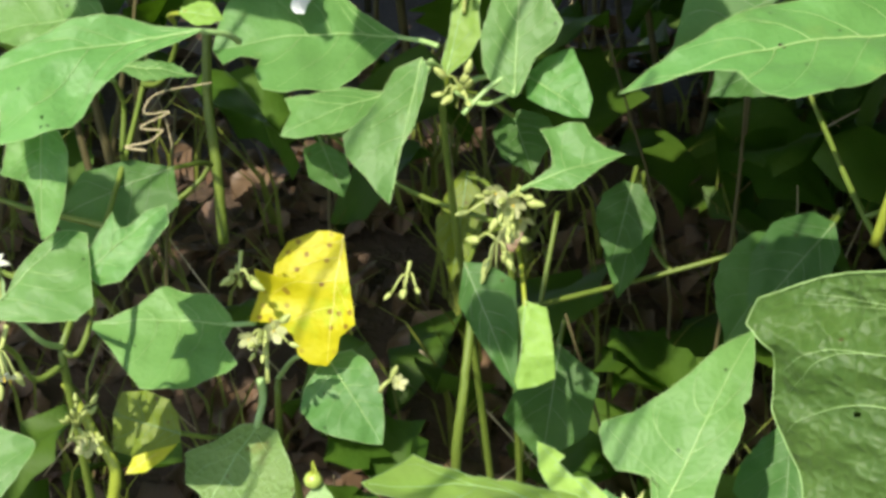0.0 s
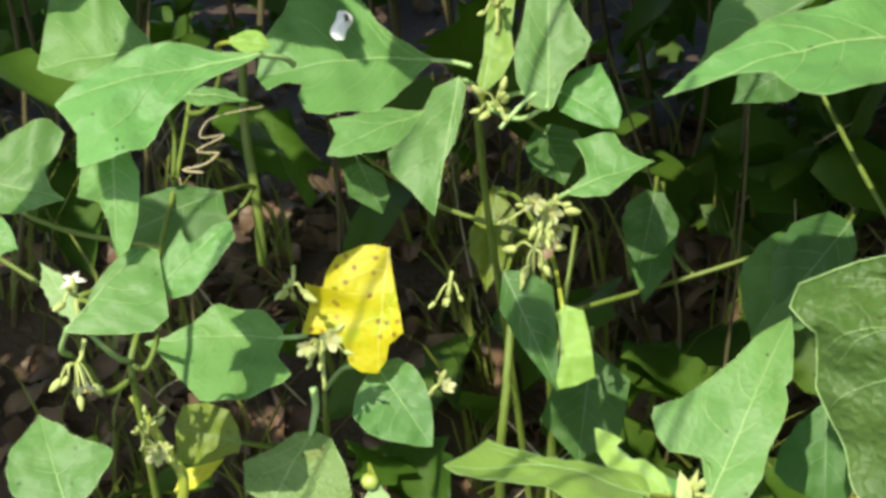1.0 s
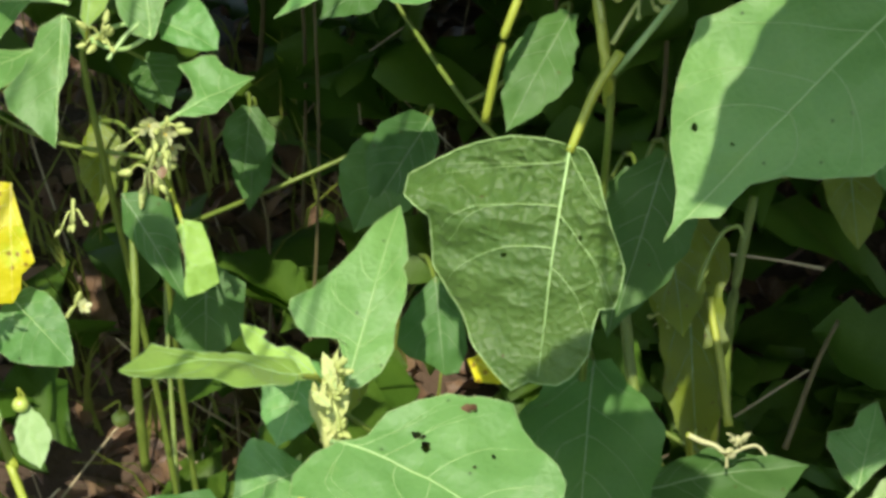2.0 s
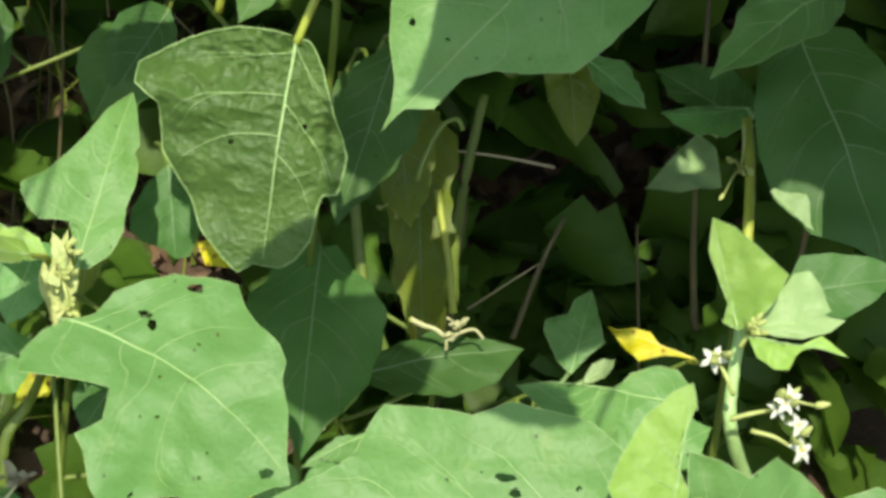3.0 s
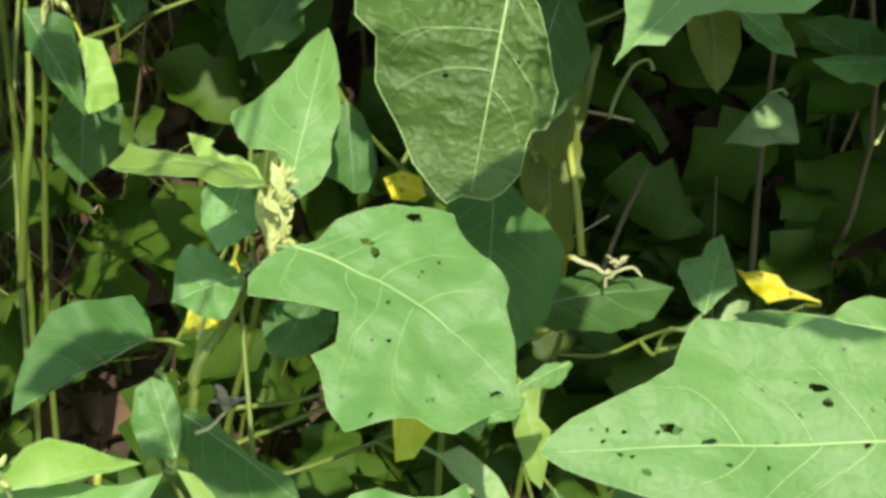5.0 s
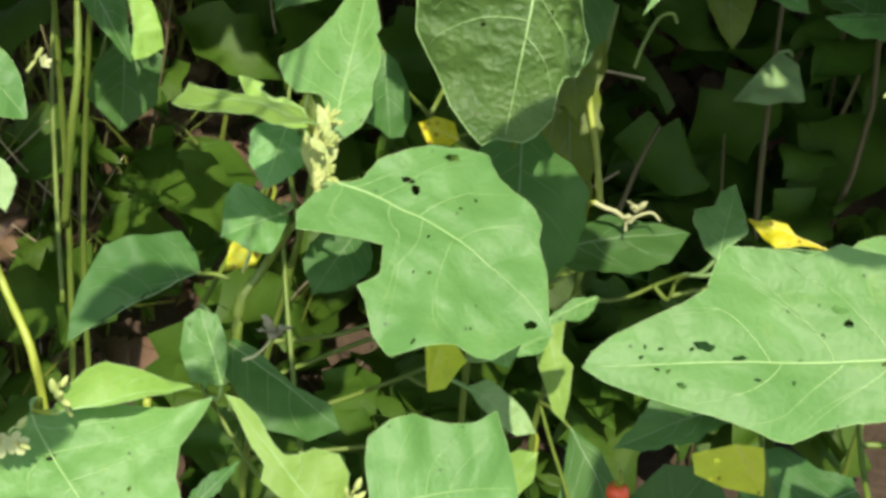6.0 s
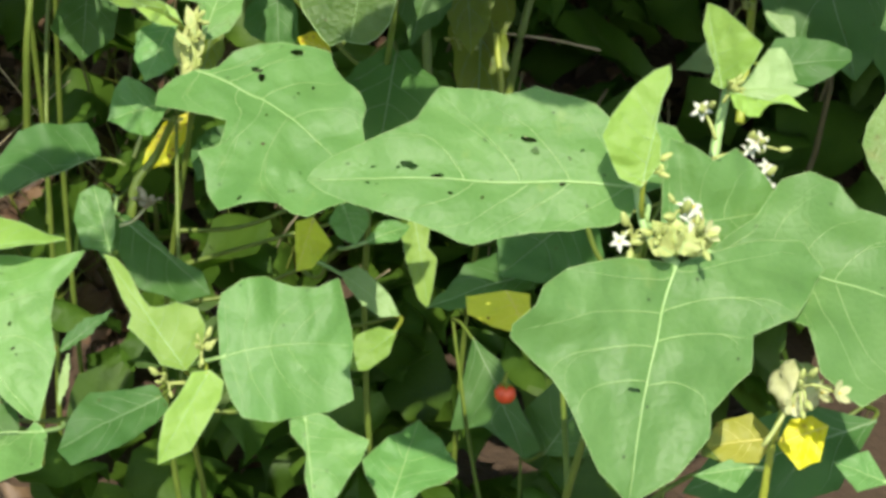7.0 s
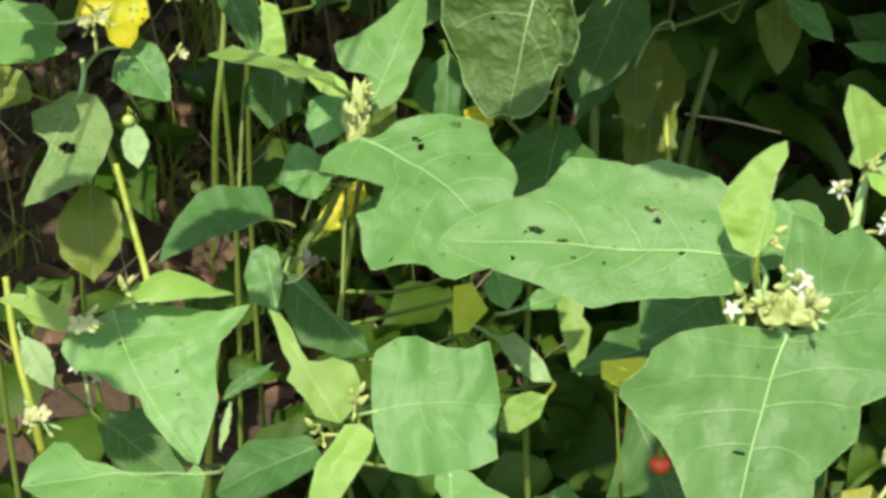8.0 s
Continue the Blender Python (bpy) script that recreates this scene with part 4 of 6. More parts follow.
def plant_r():
    foot = on_ground(0.313, 0.940)
    plant = thing("nightshade_plant", foot, "tall nightshade weed with large drooping crinkled leaves", "plant", "nightshade weeds")
    node_r = (0.2832, 0.8396, 0.8763)
    stem(plant, stem_line(foot, node_r, 82), 0.0032, 0.0022, STALK)
    leaf(plant, (0.2514, 0.9317, 0.9437), (0.0897, 0.8835, 0.9267), (0.0191, -0.3915, 0.92), ((0.2198, 0.1971), (0.4653, 0.2898), (0.5807, 0.2685), (0.6444, 0.2124), (0.6426, 0.0718), (0.7471, 0.0147), (0.8618, -0.0221)), ((0.0393, 0.1701), (0.1989, 0.1656), (0.4177, 0.2007), (0.5975, 0.1359), (0.7705, 0.0964), (0.881, 0.0629)), GREEN, 27, stalk_to="up", holes=((0.0806, -0.0003, 0.0015, 0.0021),))
    leaf(plant, (0.2153, 1.1065, 0.877), (0.1657, 1.0913, 0.8582), (-0.0614, -0.6909, 0.7204), (0.0175, 0.0175, 0.0109), (0.0222, 0.0221, 0.0132), SHADED_GREEN, 28, stalk_to="own")
    leaf(plant, (0.2504, 0.8205, 0.8397), (0.2098, 0.7831, 0.7045), (-0.453, -0.8086, 0.3755), ((0.0103, 0.0593), (0.1162, 0.1422), (0.2472, 0.2017), (0.3606, 0.2434), (0.4715, 0.2942), (0.5662, 0.2903), (0.6412, 0.275), (0.654, 0.2149), (0.7225, 0.2014), (0.8523, 0.1988), (0.9518, 0.1395), (0.9938, 0.0859)), ((-0.013, 0.1032), (-0.0049, 0.2484), (0.0432, 0.3988), (0.0921, 0.494), (0.153, 0.5849), (0.2122, 0.6612), (0.299, 0.6395), (0.368, 0.5379), (0.5698, 0.5089), (0.6799, 0.43), (0.7681, 0.3614), (0.8935, 0.2787), (0.9965, 0.1674), (1.0452, 0.102), (0.9968, 0.0373)), CRINKLED, 35, stalk_to=(0.2856, 0.8229, 0.8927), label="drooping crinkled leaf with pale raised veins", ribs=1.7, rim=0.0005, crumple=1.2, pairs=3, quilt=1.2, fold=-0.1, wave=0.12, stalk=0.0028, holes=((0.0709, -0.0302, 0.0021, 0.0018), (0.0549, 0.0141, 0.002, 0.0021),))
    leaf(plant, (0.4158, 0.7134, 0.9429), (0.2641, 0.7155, 0.8155), (-0.4267, -0.7295, 0.5345), ((-0.0211, 0.19), (0.0936, 0.2789), (0.1848, 0.2988), (0.3448, 0.3074), (0.481, 0.2911), (0.5805, 0.1952), (0.6365, 0.1183), (0.7165, 0.0629), (0.7829, 0.0603), (0.8425, 0.0635), (0.9032, 0.0006)), ((0.097, 0.1473), (0.2942, 0.2836), (0.4813, 0.3677), (0.5926, 0.3103), (0.6957, 0.2518), (0.7902, 0.1759), (0.8683, 0.0733), (0.9391, 0.0196)), GREEN, 38, stalk_to="up", holes=((0.1401, -0.0318, 0.0018, 0.0025), (0.1169, -0.0251, 0.0016, 0.0016), (0.1324, -0.0097, 0.0013, 0.0013),))
    leaf(plant, (0.3765, 0.9592, 0.7656), (0.3143, 0.9096, 0.6708), (-0.3606, -0.7083, 0.6069), (0.0301, 0.0342, 0.0256), (0.0258, 0.0257, 0.0192), SHADED_GREEN, 103, stalk_to="own")
    leaf(plant, (0.2027, 0.9728, 0.9606), (0.1225, 0.9843, 0.9116), (-0.4159, -0.7572, 0.5037), ((0, 0.0096), (0.5, 0.044)), ((0, 0.0817), (0.0312, 0.1362), (0.125, 0.1954), (0.5, 0.338), (0.6875, 0.2545), (0.875, 0.0581)), SHADED_GREEN, 109, stalk_to="up")
    stem(plant, [(0.3279, 0.8075, 0.7326), (0.3358, 0.812, 0.7474), (0.3487, 0.8155, 0.7649), (0.3587, 0.8128, 0.7694), (0.361, 0.8082, 0.7634)], 0.0013, 0.0016, STALK, "branch")
    stem(plant, [(0.289, 0.8983, 1.0271), (0.2818, 0.8653, 0.9678), (0.281, 0.8486, 0.9249), (0.2792, 0.8301, 0.8772), (0.2882, 0.851, 0.8507)], 0.003, 0.0038, STALK_YELLOW, "branch")
    flower_cluster(plant, (0.2778, 0.8321, 0.9094), (0.2749, 0.8404, 0.9294), (0, -0.6, 0.6), 2, 10, 158, 0.008, 0.018, cream=True)
    flower_cluster(plant, (0.2777, 0.8176, 0.9), (0.2987, 0.824, 0.9239), (0, -0.6, 0.6), 2, 9, 159, 0.008, 0.022, cream=True)
    leaf(plant, (0.3896, 0.8878, 0.9262), (0.3217, 0.8879, 0.9223), (-0.0456, -0.627, 0.7777), (0.0123, 0.0171, 0.0102), (0.0166, 0.0174, 0.0082), SHADED_GREEN, 160, stalk_to="up")
    stem(plant, [(0.2968, 0.9607, 0.968), (0.269, 0.9421, 0.9104), (0.2501, 0.9395, 0.8692), (0.24, 0.9516, 0.8136)], 0.003, 0.003, STALK_YELLOW, "branch")
    stem(plant, [(0.3405, 0.8143, 0.9569), (0.324, 0.8259, 0.922), (0.3001, 0.8307, 0.8925), (0.2826, 0.8291, 0.8778)], 0.002, 0.0022, VEIN, "branch")
    shade_leaf(plant, (0.393, 0.716, 0.865), (-0.240, -0.042), 0.070, 161)
    leaf(plant, (0.3134, 0.9773, 0.8726), (0.2504, 0.9402, 0.8076), (-0.2061, -0.7507, 0.6276), (0.0154, 0.0229, 0.0152), (0.0193, 0.023, 0.0153), SHADED_GREEN, 165, stalk_to="own")


plant_r()


def plant_b():
    foot = on_ground(0.132, 0.972)
    plant = thing("nightshade_plant", foot, "nightshade weed with pale shoot tip and pierced leaf", "plant", "nightshade weeds")
    node_b = (0.1019, 0.8719, 0.6671)
    stem(plant, stem_line(foot, node_b, 66), 0.0032, 0.0022, STALK)
    leaf(plant, (0.0703, 0.7979, 0.7354), (-0.0402, 0.7578, 0.7803), (0.3586, 0.0337, 0.9329), ((0.4146, 0.4169), (0.4902, 0.3224), (0.6288, 0.1762), (0.8009, 0.1346), (0.9715, 0.0948)), ((0.002, 0.0913), (0.089, 0.1328), (0.3326, 0.0692), (0.5608, 0.0479), (0.7332, 0.1996), (0.8333, 0.1131)), YOUNG, 32, stalk_to="own")
    leaf(plant, (0.0848, 0.8286, 0.7141), (0.0471, 0.869, 0.7393), (-0.1623, -0.6377, 0.753), ((0.1337, 0.1739), (0.3206, 0.2486), (0.5953, 0.2155), (0.7965, 0.1614)), ((0.1905, 0.0925), (0.4266, 0.076), (0.5866, -0.0472), (0.7185, -0.0412), (0.7076, 0.0763), (0.849, 0.0595)), YOUNG, 33, stalk_to=node_b)
    leaf(plant, (0.1042, 0.839, 0.6966), (0.1701, 0.9244, 0.7778), (-0.1027, -0.6241, 0.7746), ((0.1301, 0.0512), (0.2307, 0.1055), (0.1867, 0.2341), (0.2264, 0.3044), (0.2918, 0.3547), (0.3321, 0.3605), (0.4283, 0.2736), (0.5551, 0.1988), (0.6647, 0.1456), (0.848, 0.0828)), ((0.01, 0.0563), (0.1067, 0.133), (0.2182, 0.1628), (0.3537, 0.1419), (0.485, 0.1542), (0.5948, 0.135), (0.6512, 0.1016), (0.7, 0.114), (0.8646, 0.0587)), GREEN, 34, stalk_to=node_b)
    leaf(plant, (0.0827, 0.7829, 0.6944), (0.1789, 0.649, 0.6301), (-0.2057, -0.4964, 0.8434), ((0.0466, 0.0368), (0.0707, 0.0749), (0.0681, 0.1776), (0.1264, 0.2776), (0.1831, 0.3644), (0.2514, 0.392), (0.2762, 0.4156), (0.3826, 0.4692), (0.4664, 0.4132), (0.5623, 0.3721), (0.6607, 0.3591), (0.7164, 0.3271), (0.7423, 0.2727), (0.841, 0.1852), (0.9412, 0.052)), ((-0.0329, 0.0805), (-0.0381, 0.1857), (0.0084, 0.2475), (0.0843, 0.2098), (0.1503, 0.1692), (0.3009, 0.1068), (0.3343, 0.1599), (0.3698, 0.221), (0.3318, 0.3139), (0.3877, 0.3365), (0.4749, 0.4108), (0.5862, 0.4527), (0.6375, 0.3963), (0.7033, 0.3153), (0.747, 0.2666), (0.8261, 0.2593), (0.8854, 0.2279), (0.921, 0.137), (0.9655, 0.04)), GREEN, 40, stalk_to=(0.0915, 0.8187, 0.6686), label="large sunlit leaf with chewed holes", fold=0.03, droop=0.03, holes=((0.0499, 0.0639, 0.0046, 0.0035), (0.0366, 0.0321, 0.005, 0.0021), (0.0451, 0.0287, 0.0039, 0.0027), (0.0807, 0.0486, 0.0014, 0.0018), (0.0697, -0.0314, 0.0013, 0.0014), (0.0804, -0.0225, 0.0012, 0.0012), (0.089, -0.0168, 0.0014, 0.0016), (0.0731, 0.0042, 0.0012, 0.0013), (0.1324, -0.0303, 0.0013, 0.0015), (0.1258, -0.0164, 0.0014, 0.0015), (0.1102, -0.0645, 0.0014, 0.0018), (0.077, 0.0355, 0.0012, 0.0013), (0.1618, -0.0039, 0.0041, 0.0033),), bow=0.085)
    leaf(plant, (0.1912, 0.8107, 0.5399), (0.1711, 0.7946, 0.4994), (-0.2127, -0.8487, 0.4842), ((0.3596, 0.4482), (0.8729, 0.2403)), ((0.1754, 0.2948), (0.6055, 0.154)), LEMON, 86, stalk_to="own", label="yellowing speckled leaf tip")
    leaf(plant, (0.1992, 0.7592, 0.5739), (0.2046, 0.7385, 0.546), (-0.2039, -0.804, 0.5586), (0.0144, 0.0173, 0.0105), (0.0144, 0.0144, 0.0105), GREEN, 87, stalk_to="own")
    leaf(plant, (0.2869, 0.824, 0.5234), (0.2882, 0.7845, 0.4512), (-0.2127, -0.8487, 0.4842), ((0.0519, 0.1776), (0.3531, 0.0795), (0.4861, 0.1625), (0.8155, 0.0664)), ((0.1399, 0.1757), (0.451, 0.1674), (0.8916, 0.0889)), YOUNG, 88, stalk_to="own")
    leaf(plant, (0.2158, 0.8129, 0.4829), (0.2589, 0.777, 0.4526), (-0.1935, -0.7532, 0.6287), ((0.154, 0.2103), (0.4188, 0.1948), (0.7335, 0.1416)), ((0.2001, 0.1009), (0.5215, 0.1896), (0.8076, 0.1682)), PALE, 89, stalk_to="own")
    leaf(plant, (0.2496, 0.7573, 0.4503), (0.2015, 0.742, 0.4282), (-0.1685, -0.6347, 0.7541), ((0.3605, 0.2283), (0.8056, 0.2097)), ((0.1852, 0.2087), (0.5537, 0.3262), (0.8432, 0.1905)), YOUNG, 90, stalk_to="own")
    leaf(plant, (0.2309, 0.785, 0.5242), (0.2698, 0.7875, 0.5334), (-0.154, -0.5681, 0.8085), (0.0077, 0.011, 0.0077), (0.0066, 0.0099, 0.0077), GREEN, 91, stalk_to="own")
    leaf(plant, (0.1441, 0.8689, 0.6034), (0.0994, 0.8489, 0.5676), (-0.3405, -0.5739, 0.7448), (0.0224, 0.0246, 0.0178), (0.018, 0.0225, 0.0179), SHADED_GREEN, 99, stalk_to=node_b)
    leaf(plant, (0.0887, 0.8704, 0.7045), (0.0568, 0.8432, 0.6623), (-0.3654, -0.6313, 0.684), (0.0188, 0.0209, 0.0146), (0.0189, 0.0209, 0.0146), GREEN, 100, stalk_to=node_b)
    leaf(plant, (0.1528, 0.988, 0.6606), (0.1287, 0.9575, 0.6057), (-0.1057, -0.8491, 0.5175), (0.0117, 0.0136, 0.0077), (0.0078, 0.0093, 0.0054), OLIVE, 101, stalk_to="own")
    flower_cluster(plant, (0.0914, 0.814, 0.6831), (0.0908, 0.8223, 0.7007), (0, -0.6, 0.6), 0, 14, 125, 0.0075, 0.01, tone=BUD)
    flower_cluster(plant, (0.0915, 0.8187, 0.6686), (0.0927, 0.8228, 0.6782), (0, -0.6, 0.6), 0, 8, 126, 0.009, 0.009)
    leaf(plant, (0.0805, 0.8157, 0.6757), (0.1002, 0.8351, 0.7277), (-0.15, -0.75, 0.62), (0.004, 0.0065, 0.005), (0.004, 0.007, 0.004), CREAM_LEAF, 208, veins=False, crumple=0.6)
    leaf(plant, (0.0836, 0.8165, 0.6801), (0.1019, 0.8219, 0.7065), (-0.15, -0.75, 0.62), (0.004, 0.006, 0.003), (0.003, 0.005, 0.004), CREAM_LEAF, 209, veins=False, crumple=0.6)
    leaf(plant, (0.0807, 0.819, 0.6815), (0.0826, 0.8345, 0.71), (-0.15, -0.75, 0.62), (0.003, 0.005, 0.003), (0.003, 0.005, 0.003), CREAM_LEAF, 210, veins=False, crumple=0.6)
    leaf(plant, (0.082, 0.8126, 0.6719), (0.0892, 0.8235, 0.6974), (-0.15, -0.75, 0.62), (0.004, 0.005, 0.004), (0.003, 0.006, 0.003), CREAM_LEAF, 211, veins=False, crumple=0.6)
    leaf(plant, (0.0921, 0.8148, 0.71), (0.0889, 0.83, 0.7304), (-0.2257, -0.7989, 0.5576), (0.0034, 0.0048, 0.0027), (0.0027, 0.0041, 0.0027), CREAM_LEAF, 127)
    leaf(plant, (0.0852, 0.8034, 0.7056), (0.075, 0.8163, 0.713), (-0.1385, -0.5737, 0.8072), (0.0028, 0.0036, 0.0021), (0.0028, 0.0036, 0.0021), CREAM_LEAF, 128)
    flower_cluster(plant, (0.0905, 0.8202, 0.6959), (0.0948, 0.8276, 0.7148), (0, -0.6, 0.6), 0, 8, 129, 0.0075, 0.008)
    stem(plant, [(0.0965, 1.4508, 0.6476), (0.0701, 1.3964, 0.5322), (0.0529, 1.3373, 0.4174), (0.0424, 1.2911, 0.3303)], 0.0022, 0.0026, STALK, "branch")
    leaf(plant, (0.2485, 0.7041, 0.6154), (0.2034, 0.704, 0.6001), (-0.2859, -0.4544, 0.8437), (0.0078, 0.0117, 0.0062, 0.0031), (0.0039, 0.0055, 0.0039, 0.0023), GREEN, 172)


plant_b()


def plant_c():
    foot = on_ground(0.297, 0.475)
    plant = thing("nightshade_plant", foot, "large-leaved nightshade weed with flowering shoot tip, insect-eaten leaf", "plant", "nightshade weeds")
    node_c = (0.267, 0.375, 0.7261)
    stem(plant, stem_line(foot, node_c, 67), 0.0032, 0.0022, STALK)
    leaf(plant, (0.2653, 0.3797, 0.7499), (0.074, 0.4598, 0.7425), (-0.284, -0.6277, 0.7248), ((0.0399, 0.0976), (0.0907, 0.1254), (0.2222, 0.1558), (0.324, 0.1556), (0.4173, 0.1756), (0.498, 0.2092), (0.5432, 0.2023), (0.602, 0.173), (0.673, 0.142), (0.7598, 0.1157), (0.8448, 0.082), (0.946, 0.0376)), ((0.0174, 0.0802), (0.0644, 0.1745), (0.1421, 0.2464), (0.2323, 0.2765), (0.3231, 0.3001), (0.4094, 0.273), (0.5048, 0.2977), (0.608, 0.3165), (0.6399, 0.2714), (0.6787, 0.1915), (0.7463, 0.149), (0.8358, 0.1154), (0.9193, 0.0793), (0.9735, 0.0381)), GREEN, 41, stalk_to=node_c, label="large sunlit leaf riddled with insect holes", fold=0.02, droop=0.02, holes=((0.1749, -0.0098, 0.0012, 0.0012), (0.1666, -0.0086, 0.0012, 0.0013), (0.1695, 0.0024, 0.0013, 0.0012), (0.158, 0.0122, 0.0024, 0.0016), (0.1442, -0.0088, 0.0051, 0.0027), (0.1509, -0.0074, 0.0013, 0.0012), (0.1266, -0.0019, 0.0037, 0.0017), (0.1183, 0.01, 0.0016, 0.0012), (0.0928, -0.0009, 0.0016, 0.0012), (0.0989, 0.0114, 0.0013, 0.0012), (0.0804, -0.0141, 0.0012, 0.0012), (0.0498, 0.0018, 0.0021, 0.0014), (0.1023, -0.0361, 0.0012, 0.0012), (0.0818, -0.0292, 0.0012, 0.0012), (0.0711, -0.0269, 0.006, 0.0017), (0.0668, -0.0196, 0.0024, 0.0024), (0.0454, -0.0154, 0.0012, 0.0012), (0.0375, -0.0207, 0.0014, 0.0014), (0.1771, -0.0044, 0.0012, 0.0012), (0.1639, 0.0039, 0.0012, 0.0012),))
    leaf(plant, (0.2644, 0.3262, 0.7225), (0.2046, 0.2454, 0.6145), (-0.0928, -0.7829, 0.6151), ((-0.0793, 0.1205), (-0.1969, 0.32), (-0.2445, 0.5087), (-0.163, 0.6366), (0.1011, 0.5086), (0.2156, 0.3525), (0.3594, 0.3766), (0.4654, 0.3043), (0.576, 0.2365), (0.6685, 0.2501), (0.8643, 0.1459)), ((0.0189, 0.111), (0.0429, 0.2317), (0.1579, 0.4538), (0.2687, 0.546), (0.3563, 0.5625), (0.4415, 0.6265), (0.4826, 0.6209), (0.5448, 0.5166), (0.6007, 0.4194), (0.7049, 0.3228), (0.8057, 0.2483), (0.9107, 0.1543)), GREEN, 42, stalk_to=node_c, label="broad sunlit green leaf with pale veins", fold=0.05, ribs=1.3, holes=((0.0829, -0.0127, 0.0016, 0.0037), (0.0402, -0.0357, 0.0014, 0.0016), (0.0211, 0.0103, 0.0015, 0.0014),), bow=-0.04)
    leaf(plant, (0.3053, 0.3607, 0.71), (0.4346, 0.2752, 0.6858), (-0.2323, -0.5053, 0.8311), ((0.0639, 0.079), (0.1448, 0.1723), (0.2046, 0.3723), (0.3053, 0.4295), (0.4314, 0.4263), (0.5352, 0.3502), (0.6358, 0.3309), (0.8337, 0.2284)), ((0.2452, 0.2062), (0.4369, 0.2655), (0.5227, 0.443), (0.7042, 0.5152), (0.8548, 0.3547)), GREEN, 43, stalk_to=node_c)
    leaf(plant, (0.2475, 0.3496, 0.7637), (0.2749, 0.3797, 0.8276), (-0.4012, -0.7361, 0.5452), ((0.0307, 0.1813), (0.1441, 0.2702), (0.3171, 0.3876), (0.5009, 0.3477), (0.7574, 0.2435), (0.9329, 0.1047)), ((0.2074, 0.0993), (0.3962, 0.0677), (0.5445, -0.0394), (0.6448, -0.0172), (0.8807, 0.0403)), YOUNG, 44, stalk_to=node_c, label="pale green half-folded young leaf", fold=0.08, crumple=0.45)
    leaf(plant, (0.3997, 0.5669, 0.6791), (0.3174, 0.6336, 0.6774), (-0.2042, -0.3247, 0.9235), ((0.067, 0.4606), (0.2707, 0.5621), (0.5507, 0.4009), (0.8133, 0.2)), ((0.0339, 0.1265), (0.1102, 0.1995), (0.2239, 0.1881), (0.3609, 0.1206), (0.4546, -0.0099), (0.5954, -0.142), (0.7273, -0.1352), (0.8631, -0.0283)), GREEN, 45, stalk_to="own")
    leaf(plant, (0.4736, 0.3767, 0.6543), (0.4318, 0.4584, 0.6633), (-0.1326, -0.1746, 0.9757), (0.021, 0.0336, 0.0255, 0.013), (0.026, 0.0218, 0.0354, 0.0199), GREEN, 46, stalk_to="own")
    leaf(plant, (0.308, 0.4807, 0.7081), (0.3596, 0.4856, 0.7214), (-0.154, -0.5681, 0.8085), (0.0263, 0.0285, 0.0263, 0.0131), (0.0086, 0.013, 0.0087), GREEN, 47, stalk_to="own")
    leaf(plant, (0.209, 0.6499, 0.3466), (0.2555, 0.7112, 0.388), (-0.2077, -0.4348, 0.8762), (0.0214, 0.0335, 0.0241, 0.0121), (0.0189, 0.0403, 0.0429, 0.0241), GREEN, 92)
    leaf(plant, (0.3535, 0.6277, 0.6106), (0.2728, 0.6055, 0.574), (-0.1685, -0.6347, 0.7541), (0.041, 0.0453, 0.0272), (0.0325, 0.0417, 0.0276), SHADED_GREEN, 94, stalk_to="own")
    leaf(plant, (0.4593, 0.636, 0.441), (0.3625, 0.651, 0.4083), (-0.3405, -0.5739, 0.7448), (0.0352, 0.0481, 0.035, 0.0175), (0.0267, 0.0492, 0.0536, 0.0355), SHADED_GREEN, 95)
    leaf(plant, (0.3941, 0.9277, 0.3299), (0.4291, 0.8613, 0.2219), (-0.15, -0.55, 0.82), ((0.2321, 0.1107), (0.5568, 0.1077), (0.9909, 0.1463)), ((0.3106, 0.2679), (0.5524, 0.464), (0.6359, 0.2061)), SHADED_GREEN, 207, stalk_to="own")
    leaf(plant, (0.3279, 0.6175, 0.5683), (0.2246, 0.6315, 0.5411), (-0.283, -0.4464, 0.8489), (0.013, 0.0173, 0.0129), (0.0176, 0.0264, 0.0219, 0.0109), SHADED_GREEN, 96)
    leaf(plant, (0.2479, 0.5349, 0.6014), (0.2585, 0.5129, 0.5735), (-0.3654, -0.6313, 0.684), ((0.2782, 0.3851), (0.6539, 0.2009)), ((-0.2315, 0.7455), (0.0802, 0.876), (0.5242, 0.5442)), LEMON, 97)
    leaf(plant, (0.3694, 0.2978, 0.6071), (0.3371, 0.3027, 0.5966), (-0.1991, -0.6107, 0.7664), ((0.4179, 0.5668), (0.8485, 0.5949)), ((0.2175, 0.2678), (0.6224, 0.3378)), YELLOW, 104, label="yellow ageing leaf")
    leaf(plant, (0.3708, 0.4384, 0.5192), (0.3785, 0.4122, 0.5004), (-0.1991, -0.6107, 0.7664), (0.0129, 0.0146, 0.0111, 0.006), (0.0111, 0.0154, 0.0094, 0.0051), OLIVE, 105)
    leaf(plant, (0.2901, 0.395, 0.7097), (0.3721, 0.3887, 0.7161), (-0.0789, -0.89, 0.4491), ((0.0488, 0.3084), (0.1652, 0.6853), (0.3133, 0.5964), (0.465, 0.4555), (0.6684, 0.5293), (0.8296, 0.3861), (0.9299, 0.2208)), ((0.3044, 0.2466), (0.596, 0.2634), (0.8426, 0.1527)), GREEN, 106)
